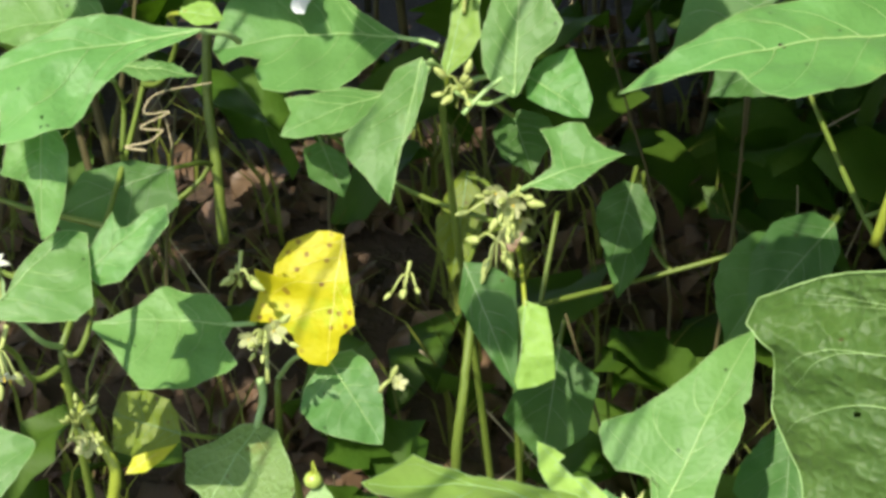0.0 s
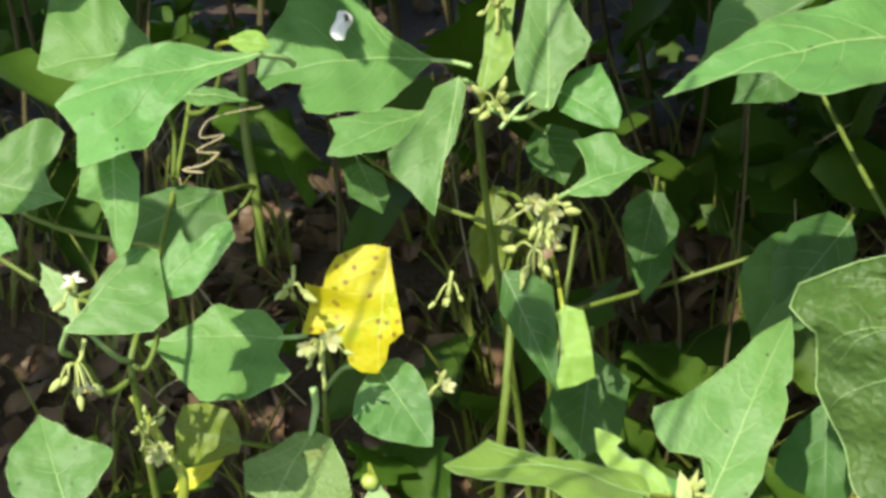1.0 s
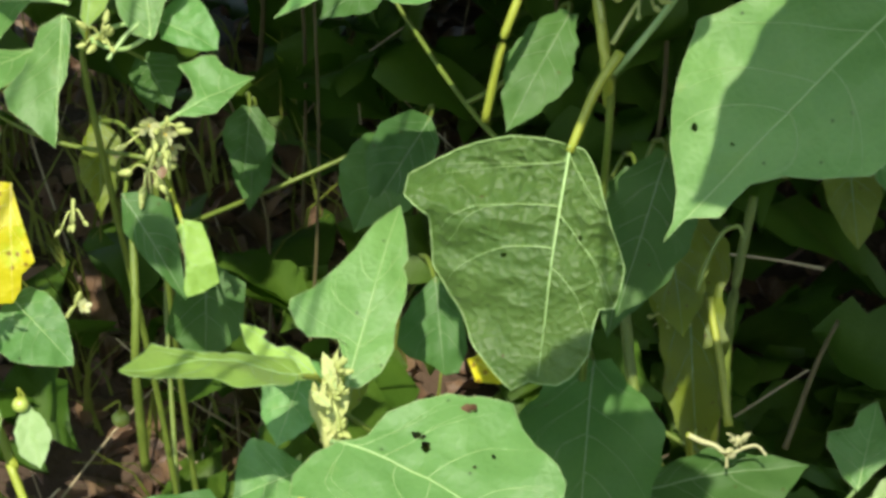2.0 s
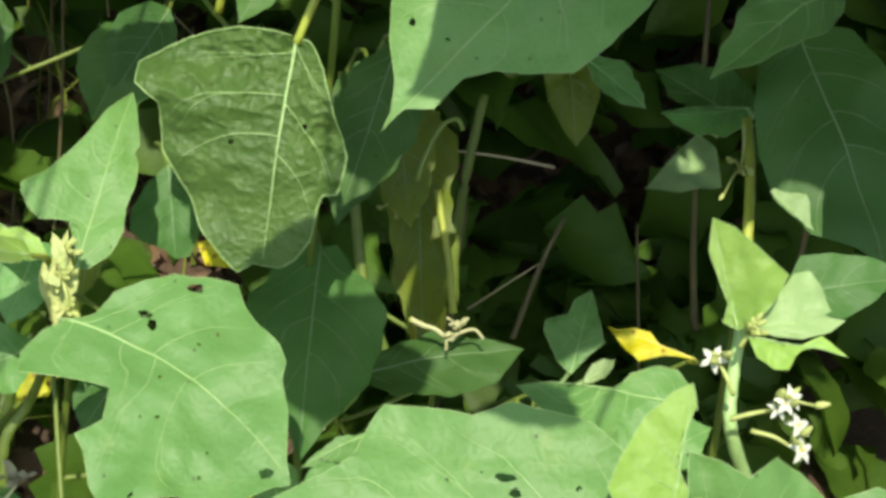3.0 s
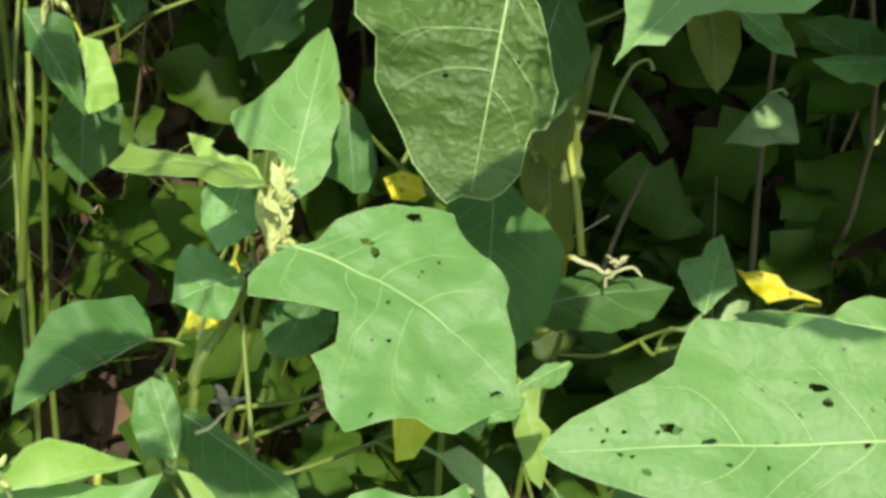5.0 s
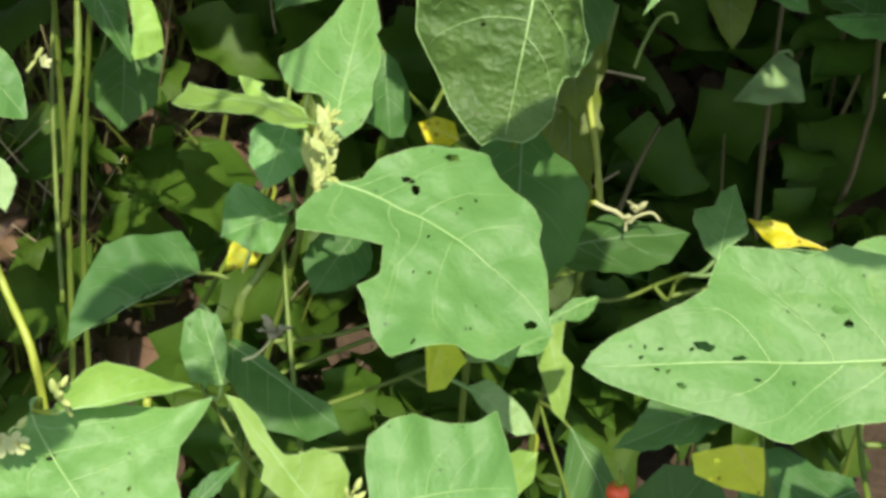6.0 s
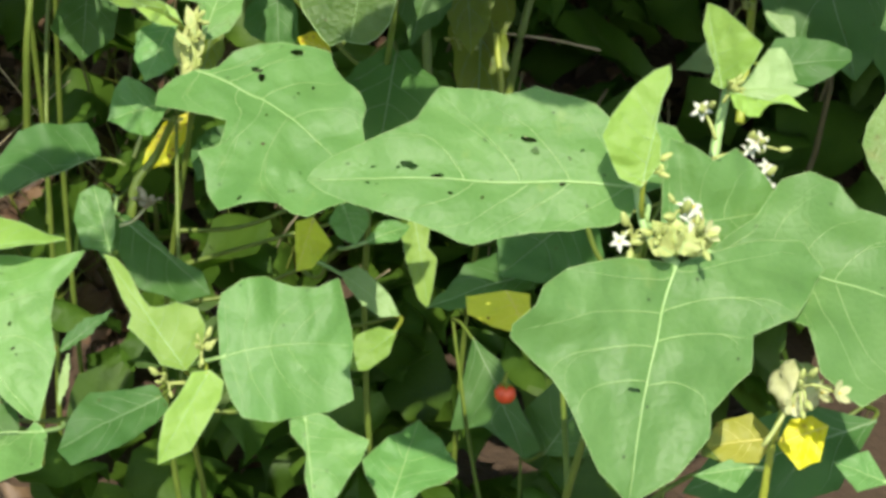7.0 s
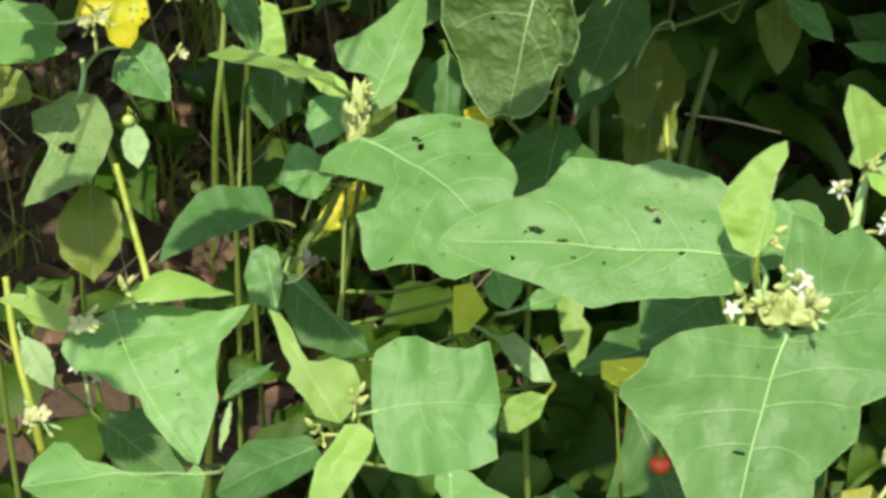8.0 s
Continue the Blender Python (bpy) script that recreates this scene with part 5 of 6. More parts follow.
    leaf(plant, (0.2663, 0.3292, 0.7275), (0.277, 0.3264, 0.7566), (0.27, -0.6, 0.75), (0.006, 0.0072, 0.0042), (0.007, 0.0084, 0.0049), CREAM_LEAF, 180, label="unfolding pale young leaf", wave=0.3, fold=0.5)
    leaf(plant, (0.266, 0.3256, 0.7293), (0.2849, 0.3197, 0.7465), (0.44, -0.6, 0.6), (0.005, 0.006, 0.0035), (0.006, 0.0072, 0.0042), CREAM_LEAF, 181, label="unfolding pale young leaf", wave=0.3, fold=0.5)
    leaf(plant, (0.2585, 0.3236, 0.7309), (0.2465, 0.3314, 0.7512), (-0.33, -0.6, 0.9), (0.007, 0.0084, 0.0049), (0.008, 0.0096, 0.0056), CREAM_LEAF, 182, label="unfolding pale young leaf", wave=0.3, fold=0.5)
    leaf(plant, (0.2587, 0.3199, 0.7327), (0.2585, 0.3303, 0.7553), (-0.1, -0.6, 0.9), (0.006, 0.0072, 0.0042), (0.006, 0.0072, 0.0042), CREAM_LEAF, 183, label="unfolding pale young leaf", wave=0.3, fold=0.5)
    leaf(plant, (0.2589, 0.3162, 0.7345), (0.2697, 0.3248, 0.7493), (0.13, -0.6, 0.4), (0.008, 0.0096, 0.0056), (0.008, 0.0096, 0.0056), CREAM_LEAF, 184, label="unfolding pale young leaf", wave=0.3, fold=0.5)
    leaf(plant, (0.2533, 0.3138, 0.7361), (0.2423, 0.3277, 0.7408), (-0.4, -0.6, 0.5), (0.005, 0.006, 0.0035), (0.005, 0.006, 0.0035), CREAM_LEAF, 185, label="unfolding pale young leaf", wave=0.3, fold=0.5)
    flower_cluster(plant, (0.2641, 0.3293, 0.7265), (0.2685, 0.3337, 0.7483), (0.1, -0.5, 0.8), 3, 4, 118, 0.0105, 0.011)
    flower_cluster(plant, (0.2641, 0.3293, 0.7265), (0.2716, 0.3226, 0.7406), (0.2, -0.7, 0.5), 1, 6, 119, 0.008, 0.012, cream=True)
    flower_cluster(plant, (0.2641, 0.3293, 0.7265), (0.253, 0.3307, 0.7384), (-0.3, -0.6, 0.6), 0, 7, 120, 0.009, 0.010)
    flower_cluster(plant, (0.2548, 0.3471, 0.7324), (0.2445, 0.3488, 0.7305), (-0.6, -0.5, 0.5), 1, 4, 122, 0.009, 0.012)
    flower_cluster(plant, (0.2563, 0.3621, 0.7603), (0.257, 0.3657, 0.7683), (0, -0.6, 0.6), 0, 8, 123, 0.009, 0.01)
    stem(plant, [(0.2645, 0.3271, 0.7209), (0.2582, 0.3539, 0.7269), (0.2588, 0.3742, 0.7469), (0.2543, 0.3718, 0.7639)], 0.003, 0.002, VEIN, "branch")
    flower_cluster(plant, (0.2978, 0.2599, 0.6281), (0.3207, 0.2678, 0.6584), (0, -0.6, 0.6), 3, 5, 124, 0.008, 0.02, cream=True)
    leaf(plant, (0.3679, 0.3483, 0.5677), (0.3223, 0.3611, 0.5624), (-0.2, -0.6, 0.78), ((0.3462, 0.337), (0.8241, 0.2902)), ((0.318, 0.3842), (0.8161, 0.3123)), OLD, 213, stalk_to=(0.3862, 0.3585, 0.5534))
    leaf(plant, (0.3467, 0.338, 0.5559), (0.3076, 0.3492, 0.5492), (-0.2, -0.6, 0.78), ((0.4075, 0.3937),), ((0.3949, 0.1697),), GREEN, 214, stalk_to=(0.3647, 0.3482, 0.5415))
    stem(plant, [(0.3537, 0.3265, 0.6053), (0.3442, 0.3192, 0.585), (0.3428, 0.318, 0.5593), (0.3448, 0.3225, 0.5241)], 0.0022, 0.0030, STALK_YELLOW, "branch")
    leaf(plant, (0.4285, 0.304, 0.5486), (0.3958, 0.3223, 0.5599), (-0.2, -0.6, 0.78), ((0.5093, 0.3857),), ((0.5081, 0.3946),), GREEN, 215, stalk_to=(0.4473, 0.3121, 0.5305))
    leaf(plant, (0.5343, 0.4644, 0.4849), (0.3876, 0.4927, 0.4282), (-0.2, -0.6, 0.78), ((0.3223, 0.2683), (0.7322, 0.2137)), ((0.2849, 0.1737), (0.6545, 0.2055)), SHADED_GREEN, 216, stalk_to="own")
    leaf(plant, (0.454, 0.8735, 0.2152), (0.509, 0.8672, 0.295), (-0.2, -0.6, 0.78), ((0.2246, 0.4388), (0.757, 0.3556)), ((0.2736, 0.3548), (0.8471, 0.3615)), SHADED_GREEN, 222, stalk_to="own")
    husk(plant, (0.3527, 0.3153, 0.6284), (0.3637, 0.3498, 0.6338), 0.0150)
    berry(plant, (0.3969, 0.8493, 0.3101), (0.4065, 0.8652, 0.3341), 0.0105, True)
    stem(plant, [(0.5443, 1.1566, 0.6282), (0.5186, 1.1346, 0.5691), (0.5048, 1.127, 0.502), (0.5046, 1.1278, 0.4397)], 0.004, 0.005, STALK, "branch")
    shade_leaf(plant, (0.298, 0.598, 0.67), (-0.086, -0.023), 0.0359, 168)
    shade_leaf(plant, (0.315, 0.615, 0.59), (-0.09, -0.02), 0.032, 193)


plant_c()


def plant_d():
    foot = on_ground(0.488, 0.707)
    plant = thing("nightshade_plant", foot, "nightshade weed bearing white star flowers, pale top leaves", "plant", "nightshade weeds")
    node_d = (0.4575, 0.6074, 0.7492)
    stem(plant, stem_line(foot, node_d, 68), 0.0032, 0.0022, STALK)
    leaf(plant, (0.4181, 0.5547, 0.731), (0.4227, 0.5979, 0.7825), (-0.5999, -0.5771, 0.5541), ((0.0924, 0.1064), (0.2342, 0.0339), (0.451, 0.0572), (0.7188, 0.0898)), ((0.0361, 0.205), (0.2079, 0.4248), (0.3417, 0.5313), (0.6247, 0.3425), (0.8612, 0.1753)), YOUNG, 48, stalk_to=node_d, fold=0.2, crumple=0.45)
    leaf(plant, (0.4543, 0.5681, 0.7397), (0.5191, 0.5456, 0.7488), (-0.3518, -0.6476, 0.6758), ((0.2214, 0.3071), (0.4906, 0.2841), (0.8361, 0.1996), (1.0026, 0.0948)), ((0.2419, 0.2115), (0.4728, 0.2896), (0.7523, 0.1801)), SHADED_GREEN, 49, stalk_to=node_d)
    leaf(plant, (0.4316, 0.5575, 0.7295), (0.4827, 0.5421, 0.7299), (-0.3656, -0.6792, 0.6364), ((0.2109, 0.2379), (0.4376, 0.5235), (0.6184, 0.5477), (0.7782, 0.3364), (0.8266, 0.1435)), ((0.1704, 0.1253), (0.4846, 0.1781), (0.7931, 0.1261)), PALE, 50, stalk_to=node_d, fold=0.15)
    leaf(plant, (0.4167, 0.5426, 0.7334), (0.4627, 0.5095, 0.7281), (-0.2994, -0.5301, 0.7933), ((0.232, -0.0435), (0.4755, -0.0139), (0.7012, 0.1431), (0.8632, 0.0647)), ((0.1133, 0.1991), (0.2661, 0.3), (0.4368, 0.2925), (0.4993, 0.0702), (0.6828, -0.061), (0.8406, -0.0144)), YOUNG, 51, stalk_to=node_d, crumple=0.45)
    leaf(plant, (0.6195, 0.8046, 0.7962), (0.619, 0.6787, 0.6731), (-0.3377, -0.6573, 0.6738), ((-0.0098, 0.0978), (0.0446, 0.2033), (0.2992, 0.2817), (0.6212, 0.2732), (0.9375, 0.0903)), ((-0.009, 0.09), (0.0464, 0.1834), (0.266, 0.2959), (0.4592, 0.3379), (0.6203, 0.3317), (0.8116, 0.2482), (0.9062, 0.0926)), SHADED_GREEN, 52, stalk_to="up")
    leaf(plant, (0.6054, 0.6043, 0.8949), (0.5414, 0.5249, 0.7854), (-0.3377, -0.6573, 0.6738), ((-0.0108, 0.1083), (0.0143, 0.1804), (0.0746, 0.2332), (0.5571, 0.282), (0.906, 0.2286)), ((-0.0146, 0.146), (0.0084, 0.2433), (0.0666, 0.3301), (0.3284, 0.3562), (0.5238, 0.3395), (0.6531, 0.266), (0.7491, 0.1457)), GREEN, 53, stalk_to="up")
    leaf(plant, (0.6215, 0.76, 0.8513), (0.5009, 0.7324, 0.8084), (-0.2223, -0.4075, 0.8857), (0.018, 0.0258, 0.0221, 0.011), (0.0229, 0.03, 0.0234, 0.0133), GREEN, 54, stalk_to="up")
    leaf(plant, (0.6223, 0.8627, 0.7031), (0.5796, 0.932, 0.7293), (-0.2542, -0.4759, 0.842), (0.0104, 0.0182, 0.0183, 0.0105), (0.029, 0.0317, 0.0238, 0.0159), SHADED_GREEN, 55, stalk_to=(0.602, 0.8323, 0.7201))
    leaf(plant, (0.6109, 0.843, 0.7271), (0.5492, 0.8683, 0.7237), (-0.2542, -0.4759, 0.842), ((0.1211, 0.2759), (0.3482, 0.4318), (0.6268, 0.3808), (0.8553, 0.2042)), ((0.4589, -0.094), (0.7805, -0.0914)), GREEN, 56, stalk_to=(0.602, 0.8323, 0.7201))
    leaf(plant, (0.5288, 0.5007, 0.7411), (0.5151, 0.4382, 0.6741), (-0.3518, -0.6476, 0.6758), ((-0.0079, 0.0792), (0.1527, 0.2009), (0.2366, 0.2384), (0.408, 0.2554), (0.7489, 0.1688)), ((-0.005, 0.0499), (0.2677, 0.2623), (0.4593, 0.3357), (0.6528, 0.2904), (0.8433, 0.1932)), WEATHERED, 58)
    leaf(plant, (0.5497, 0.7216, 0.7228), (0.5667, 0.6922, 0.7027), (-0.3377, -0.6573, 0.6738), (0.0075, 0.0141, 0.0058), (0.0025, 0.0025, 0.0017), PALE, 59)
    leaf(plant, (0.7222, 0.7967, 0.7409), (0.6865, 0.7275, 0.639), (-0.3606, -0.7083, 0.6069), (0.026, 0.0302, 0.0258, 0.0172), (0.026, 0.0259, 0.0215, 0.0129), SHADED_GREEN, 60)
    flower_cluster(plant, (0.4085, 0.5398, 0.6988), (0.4043, 0.5514, 0.7152), (-0.3, -0.7, 0.5), 1, 2, 113, 0.0105, 0.012)
    flower_cluster(plant, (0.4045, 0.5347, 0.6867), (0.4269, 0.5265, 0.6918), (0, -0.6, 0.6), 3, 6, 114, 0.0095, 0.02)
    flower_cluster(plant, (0.4189, 0.5338, 0.6757), (0.4374, 0.5204, 0.6686), (0, -0.6, 0.6), 2, 2, 115, 0.0095, 0.014)
    flower_cluster(plant, (0.4165, 0.5498, 0.7231), (0.4211, 0.5519, 0.7307), (0, -0.6, 0.6), 0, 7, 116, 0.008, 0.012)
    stem(plant, [(0.4352, 0.5769, 0.7208), (0.4242, 0.5644, 0.6897), (0.4185, 0.5529, 0.6649), (0.4414, 0.5612, 0.612)], 0.0035, 0.0045, VEIN, "branch")
    stem(plant, [(0.5966, 0.826, 0.7263), (0.5813, 0.7934, 0.7003), (0.562, 0.7612, 0.6715), (0.5386, 0.7212, 0.6255)], 0.0036, 0.004, STALK_YELLOW, "branch")
    flower_cluster(plant, (0.5887, 0.8174, 0.7263), (0.5799, 0.8043, 0.696), (0, -0.6, 0.6), 0, 5, 117, 0.007, 0.018)
    stem(plant, [(0.6671, 0.6544, 0.7085), (0.6638, 0.6417, 0.6838), (0.6668, 0.6394, 0.6389)], 0.006, 0.006, STALK, "branch")
    shade_leaf(plant, (0.585, 0.713, 0.87), (-0.044, -0.153), 0.0687, 162)
    shade_leaf(plant, (0.675, 0.696, 0.87), (-0.068, -0.101), 0.0304, 163)
    shade_leaf(plant, (0.593, 0.657, 0.87), (0.009, -0.089), 0.0458, 170)
    shade_leaf(plant, (0.506, 0.442, 0.87), (0.003, -0.046), 0.0206, 171)
    shade_leaf(plant, (0.62, 0.745, 0.735), (-0.02, -0.13), 0.05, 192)


plant_d()


def plant_f():
    foot = on_ground(0.094, 0.864)
    plant = thing("nightshade_plant", foot, "low nightshade weed with squarish bright green leaves", "plant", "nightshade weeds")
    node_f = (0.0638, 0.7636, 0.4437)
    stem(plant, stem_line(foot, node_f, 70), 0.0032, 0.0022, STALK)
    leaf(plant, (0.0264, 0.8818, 0.585), (-0.0774, 0.8681, 0.556), (-0.154, -0.5681, 0.8085), ((0.1888, -0.064), (0.3785, -0.0758), (0.6367, -0.0422), (0.842, -0.0171)), ((-0.0484, 0.1635), (-0.0339, 0.3075), (0.2477, 0.3908), (0.4751, 0.4526), (0.7357, 0.293), (0.8917, 0.1456)), SHADED_GREEN, 71, stalk_to=(0.0458, 0.876, 0.5768))
    leaf(plant, (0.0734, 0.8429, 0.6426), (0.0253, 0.8424, 0.6331), (-0.154, -0.5681, 0.8085), (0.0171, 0.0255, 0.017), (0.0201, 0.0317, 0.0218), GREEN, 72, stalk_to="own")
    leaf(plant, (0.0193, 0.819, 0.5257), (0.0136, 0.851, 0.5734), (-0.1935, -0.7532, 0.6287), ((0.1606, 0.3611), (0.5807, 0.3858), (0.9259, 0.2194)), ((0.24, 0.1277), (0.5563, 0.2049), (0.8487, 0.187)), GREEN, 73, stalk_to="own")
    leaf(plant, (0.0321, 0.8426, 0.5458), (0.0912, 0.7734, 0.5007), (-0.1685, -0.6347, 0.7541), ((-0.0033, 0.0331), (0.0261, 0.0551), (0.1822, 0.0807), (0.5619, 0.0335), (0.8435, 0.0886)), ((-0.0089, 0.0892), (0.0173, 0.1487), (0.1407, 0.2186), (0.5555, 0.3633), (0.8746, 0.2274)), SHADED_GREEN, 74, stalk_to="own")
    leaf(plant, (0.0364, 0.8806, 0.5326), (0.0193, 0.8543, 0.5017), (-0.1817, -0.6966, 0.6941), (0.0102, 0.0112, 0.0071), (0.0154, 0.0179, 0.0102), GREEN, 75, stalk_to="own")
    leaf(plant, (0.0544, 0.7076, 0.4706), (0.0065, 0.7816, 0.5449), (-0.1935, -0.7532, 0.6287), ((0.1251, 0.1201), (0.2824, 0.1182), (0.4693, 0.1571), (0.5288, 0.0824), (0.6731, 0.0723), (0.8486, 0.0259)), ((0.0475, 0.1646), (0.1749, 0.2795), (0.3041, 0.3029), (0.4224, 0.2083), (0.4707, 0.0453), (0.6011, 0.038), (0.7828, 0.0665), (0.9238, 0.0531)), YOUNG, 78, stalk_to=node_f)
    leaf(plant, (0.0782, 0.6927, 0.487), (0.1827, 0.6763, 0.4887), (-0.1866, -0.7199, 0.6685), ((0.0108, 0.3505), (0.0457, 0.4744), (0.2032, 0.5648), (0.3821, 0.5821), (0.6003, 0.4849), (0.7773, 0.4696), (0.9399, 0.5264), (0.964, 0.3657), (1.0001, 0.147)), ((0.0127, 0.1359), (0.0501, 0.3158), (0.1226, 0.4626), (0.3324, 0.5367), (0.5552, 0.4988), (0.777, 0.4734), (0.9565, 0.4084), (0.9487, 0.1739)), GREEN, 79, stalk_to=node_f, fold=0.04, bow=0.05)
    leaf(plant, (0.0687, 0.6876, 0.4799), (0.0178, 0.6521, 0.4243), (-0.1935, -0.7532, 0.6287), ((0.0349, 0.1648), (0.2046, 0.2245), (0.4664, 0.224), (0.7585, 0.2091)), ((0.0998, 0.1327), (0.3573, 0.1339), (0.5681, 0.1658), (0.833, 0.081)), YOUNG, 80, stalk_to=node_f)
    leaf(plant, (0.1342, 0.6469, 0.451), (0.1245, 0.5834, 0.3915), (-0.2761, -0.6342, 0.7222), ((0, 0.1185), (0.0312, 0.1976), (0.1562, 0.3004), (0.3125, 0.5368), (0.3438, 0.5334), (0.5, 0.4477)), ((0, 0.0822), (0.0312, 0.1371), (0.1562, 0.1439), (0.3438, 0.0206), (0.5938, 0.0571)), GREEN, 93, stalk_to="own")
    leaf(plant, (0.1278, 0.9881, 0.5723), (0.0766, 0.9631, 0.532), (-0.1817, -0.6966, 0.6941), ((0.1425, 0.1855), (0.7619, 0.2612)), ((0.3102, 0.1523), (0.7673, 0.0987)), YELLOW, 98, stalk_to="own", label="small bright yellow spotted leaf")
    flower_cluster(plant, (0.0495, 0.8591, 0.5906), (0.0607, 0.8673, 0.6146), (0, -0.6, 0.6), 1, 10, 130, 0.008, 0.022)
    stem(plant, [(0.0825, 0.8503, 0.6278), (0.0699, 0.8701, 0.5846), (0.0522, 0.867, 0.5631), (0.0459, 0.8615, 0.5265), (0.053, 0.8705, 0.4619)], 0.003, 0.005, STALK, "branch")
    flower_cluster(plant, (0.0639, 0.6996, 0.4762), (0.0661, 0.7039, 0.4869), (0, -0.6, 0.6), 0, 6, 137, 0.01, 0.014)
    flower_cluster(plant, (0.0533, 0.7062, 0.4603), (0.0396, 0.7094, 0.4599), (-0.6, -0.5, 0.4), 0, 4, 138, 0.009, 0.012)
    flower_cluster(plant, (0.0373, 0.7249, 0.4186), (0.0146, 0.7333, 0.4246), (0, -0.6, 0.6), 0, 8, 139, 0.008, 0.018)
    withered_calyx(plant, (0.0434, 0.7887, 0.5773), (0.0224, 0.7913, 0.5629), 0.0135, 3)
    shade_leaf(plant, (-0.02, 0.878, 0.572), (-0.1, -0.01), 0.022, 194)
    shade_leaf(plant, (-0.005, 0.815, 0.53), (-0.04, -0.03), 0.016, 218)
    shade_leaf(plant, (0.06, 0.81, 0.523), (0.06, -0.07), 0.028, 195)


plant_f()


def plant_g():
    foot = on_ground(-0.074, 0.945)
    plant = thing("nightshade_plant", foot, "leafy nightshade weed with yellowish stem and red berry", "plant", "nightshade weeds")
    node_g = (-0.1045, 0.8446, 0.5283)
    stem(plant, stem_line(foot, node_g, 71), 0.0032, 0.0022, STALK)
    leaf(plant, (-0.117, 0.773, 0.5644), (-0.0242, 0.7603, 0.5715), (-0.1039, -0.3442, 0.9331), ((0.1136, 0.1757), (0.2912, 0.2786), (0.4426, 0.305), (0.6405, 0.1934), (0.8314, 0.079)), ((0.2378, 0.0107), (0.5368, 0.0579), (0.7796, 0.0315)), YOUNG, 76, stalk_to=node_g)
    leaf(plant, (-0.1215, 0.8068, 0.5469), (-0.0653, 0.6887, 0.4572), (-0.1685, -0.6347, 0.7541), ((0.0847, 0.1344), (0.2249, 0.332), (0.3662, 0.4682), (0.4231, 0.6146), (0.4588, 0.5356), (0.5007, 0.3944), (0.5932, 0.3081), (0.7673, 0.2378), (0.8927, 0.1104)), ((0.0202, 0.1381), (0.0502, 0.3035), (0.1049, 0.3436), (0.2296, 0.3323), (0.3119, 0.238), (0.4573, 0.191), (0.5312, 0.103), (0.6668, 0.1151), (0.8398, 0.081), (0.9593, 0.0465)), GREEN, 77, stalk_to=node_g, label="large sunlit leaf with chewed specks", holes=((0.0821, 0.0203, 0.0018, 0.0018), (0.0346, -0.0079, 0.0023, 0.0028), (0.0999, 0.012, 0.0019, 0.0019),), bow=-0.06)
    leaf(plant, (-0.0601, 0.6826, 0.4516), (-0.2062, 0.7052, 0.4439), (-0.1216, -0.4222, 0.8983), ((0.043, 0.233), (0.3324, 0.3661), (0.638, 0.2798), (0.8593, 0.1353)), ((0.0593, 0.0548), (0.1912, -0.0966), (0.3756, -0.029), (0.5441, 0.06), (0.6537, 0.1009), (0.7474, 0.2268), (0.8358, 0.258), (0.9516, 0.1317)), GREEN, 81, stalk_to="own")
    leaf(plant, (-0.1352, 0.8192, 0.4315), (-0.07, 0.7533, 0.3976), (-0.154, -0.5681, 0.8085), (0.0298, 0.0347, 0.0246), (0.0196, 0.0244, 0.0194), SHADED_GREEN, 82, stalk_to="own")
    leaf(plant, (0.033, 0.6986, 0.4561), (-0.0535, 0.6823, 0.4327), (-0.1383, -0.497, 0.8566), ((-0.0086, 0.0856), (0.0179, 0.1427), (0.1736, 0.2108), (0.5571, 0.2811), (0.9687, 0.2009)), ((-0.0076, 0.0758), (0.0194, 0.1263), (0.2393, 0.191), (0.5242, 0.3195), (0.8119, 0.1691)), SHADED_GREEN, 83, stalk_to="own")
    leaf(plant, (-0.1502, 0.7789, 0.538), (-0.2174, 0.8213, 0.5549), (-0.154, -0.5681, 0.8085), ((0.221, 0.0755), (0.4531, 0.1179), (0.6877, 0.0071)), ((0.1166, 0.0836), (0.2904, 0.1713), (0.5302, 0.198), (0.7465, 0.2591), (0.6762, 0.1757), (0.8575, 0.1183)), YOUNG, 84, stalk_to=node_g)
    leaf(plant, (-0.1966, 0.8359, 0.5086), (-0.1741, 0.8056, 0.4732), (-0.2039, -0.804, 0.5586), (0.0118, 0.0142, 0.0094), (0.0085, 0.0123, 0.0085), PALE, 85, stalk_to="own")
    leaf(plant, (-0.0381, 0.7404, 0.4844), (0.0077, 0.7533, 0.5093), (-0.1817, -0.6966, 0.6941), (0.0069, 0.0079, 0.0039), (0.0039, 0.0049, 0.0029), SHADED_GREEN, 107)
    leaf(plant, (-0.0323, 0.7382, 0.4828), (-0.0452, 0.7171, 0.4477), (-0.2039, -0.804, 0.5586), (0.0028, 0.0042, 0.0028), (0.0024, 0.0038, 0.0023), PALE, 108)
    flower_cluster(plant, (-0.1374, 0.7687, 0.5416), (-0.1458, 0.7745, 0.5498), (0, -0.6, 0.6), 2, 3, 140, 0.009, 0.01, cream=True)
    flower_cluster(plant, (-0.1044, 0.7695, 0.5614), (-0.1124, 0.7772, 0.5738), (0, -0.6, 0.6), 0, 4, 141, 0.011, 0.012)
    flower_cluster(plant, (-0.17, 0.7615, 0.459), (-0.1879, 0.7677, 0.4628), (0, -0.6, 0.6), 3, 5, 142, 0.009, 0.016, tone=VEIN, cream=True)
    flower_cluster(plant, (-0.1452, 0.7815, 0.4669), (-0.1479, 0.7931, 0.4907), (0, -0.6, 0.6), 2, 5, 143, 0.008, 0.016, tone=VEIN)
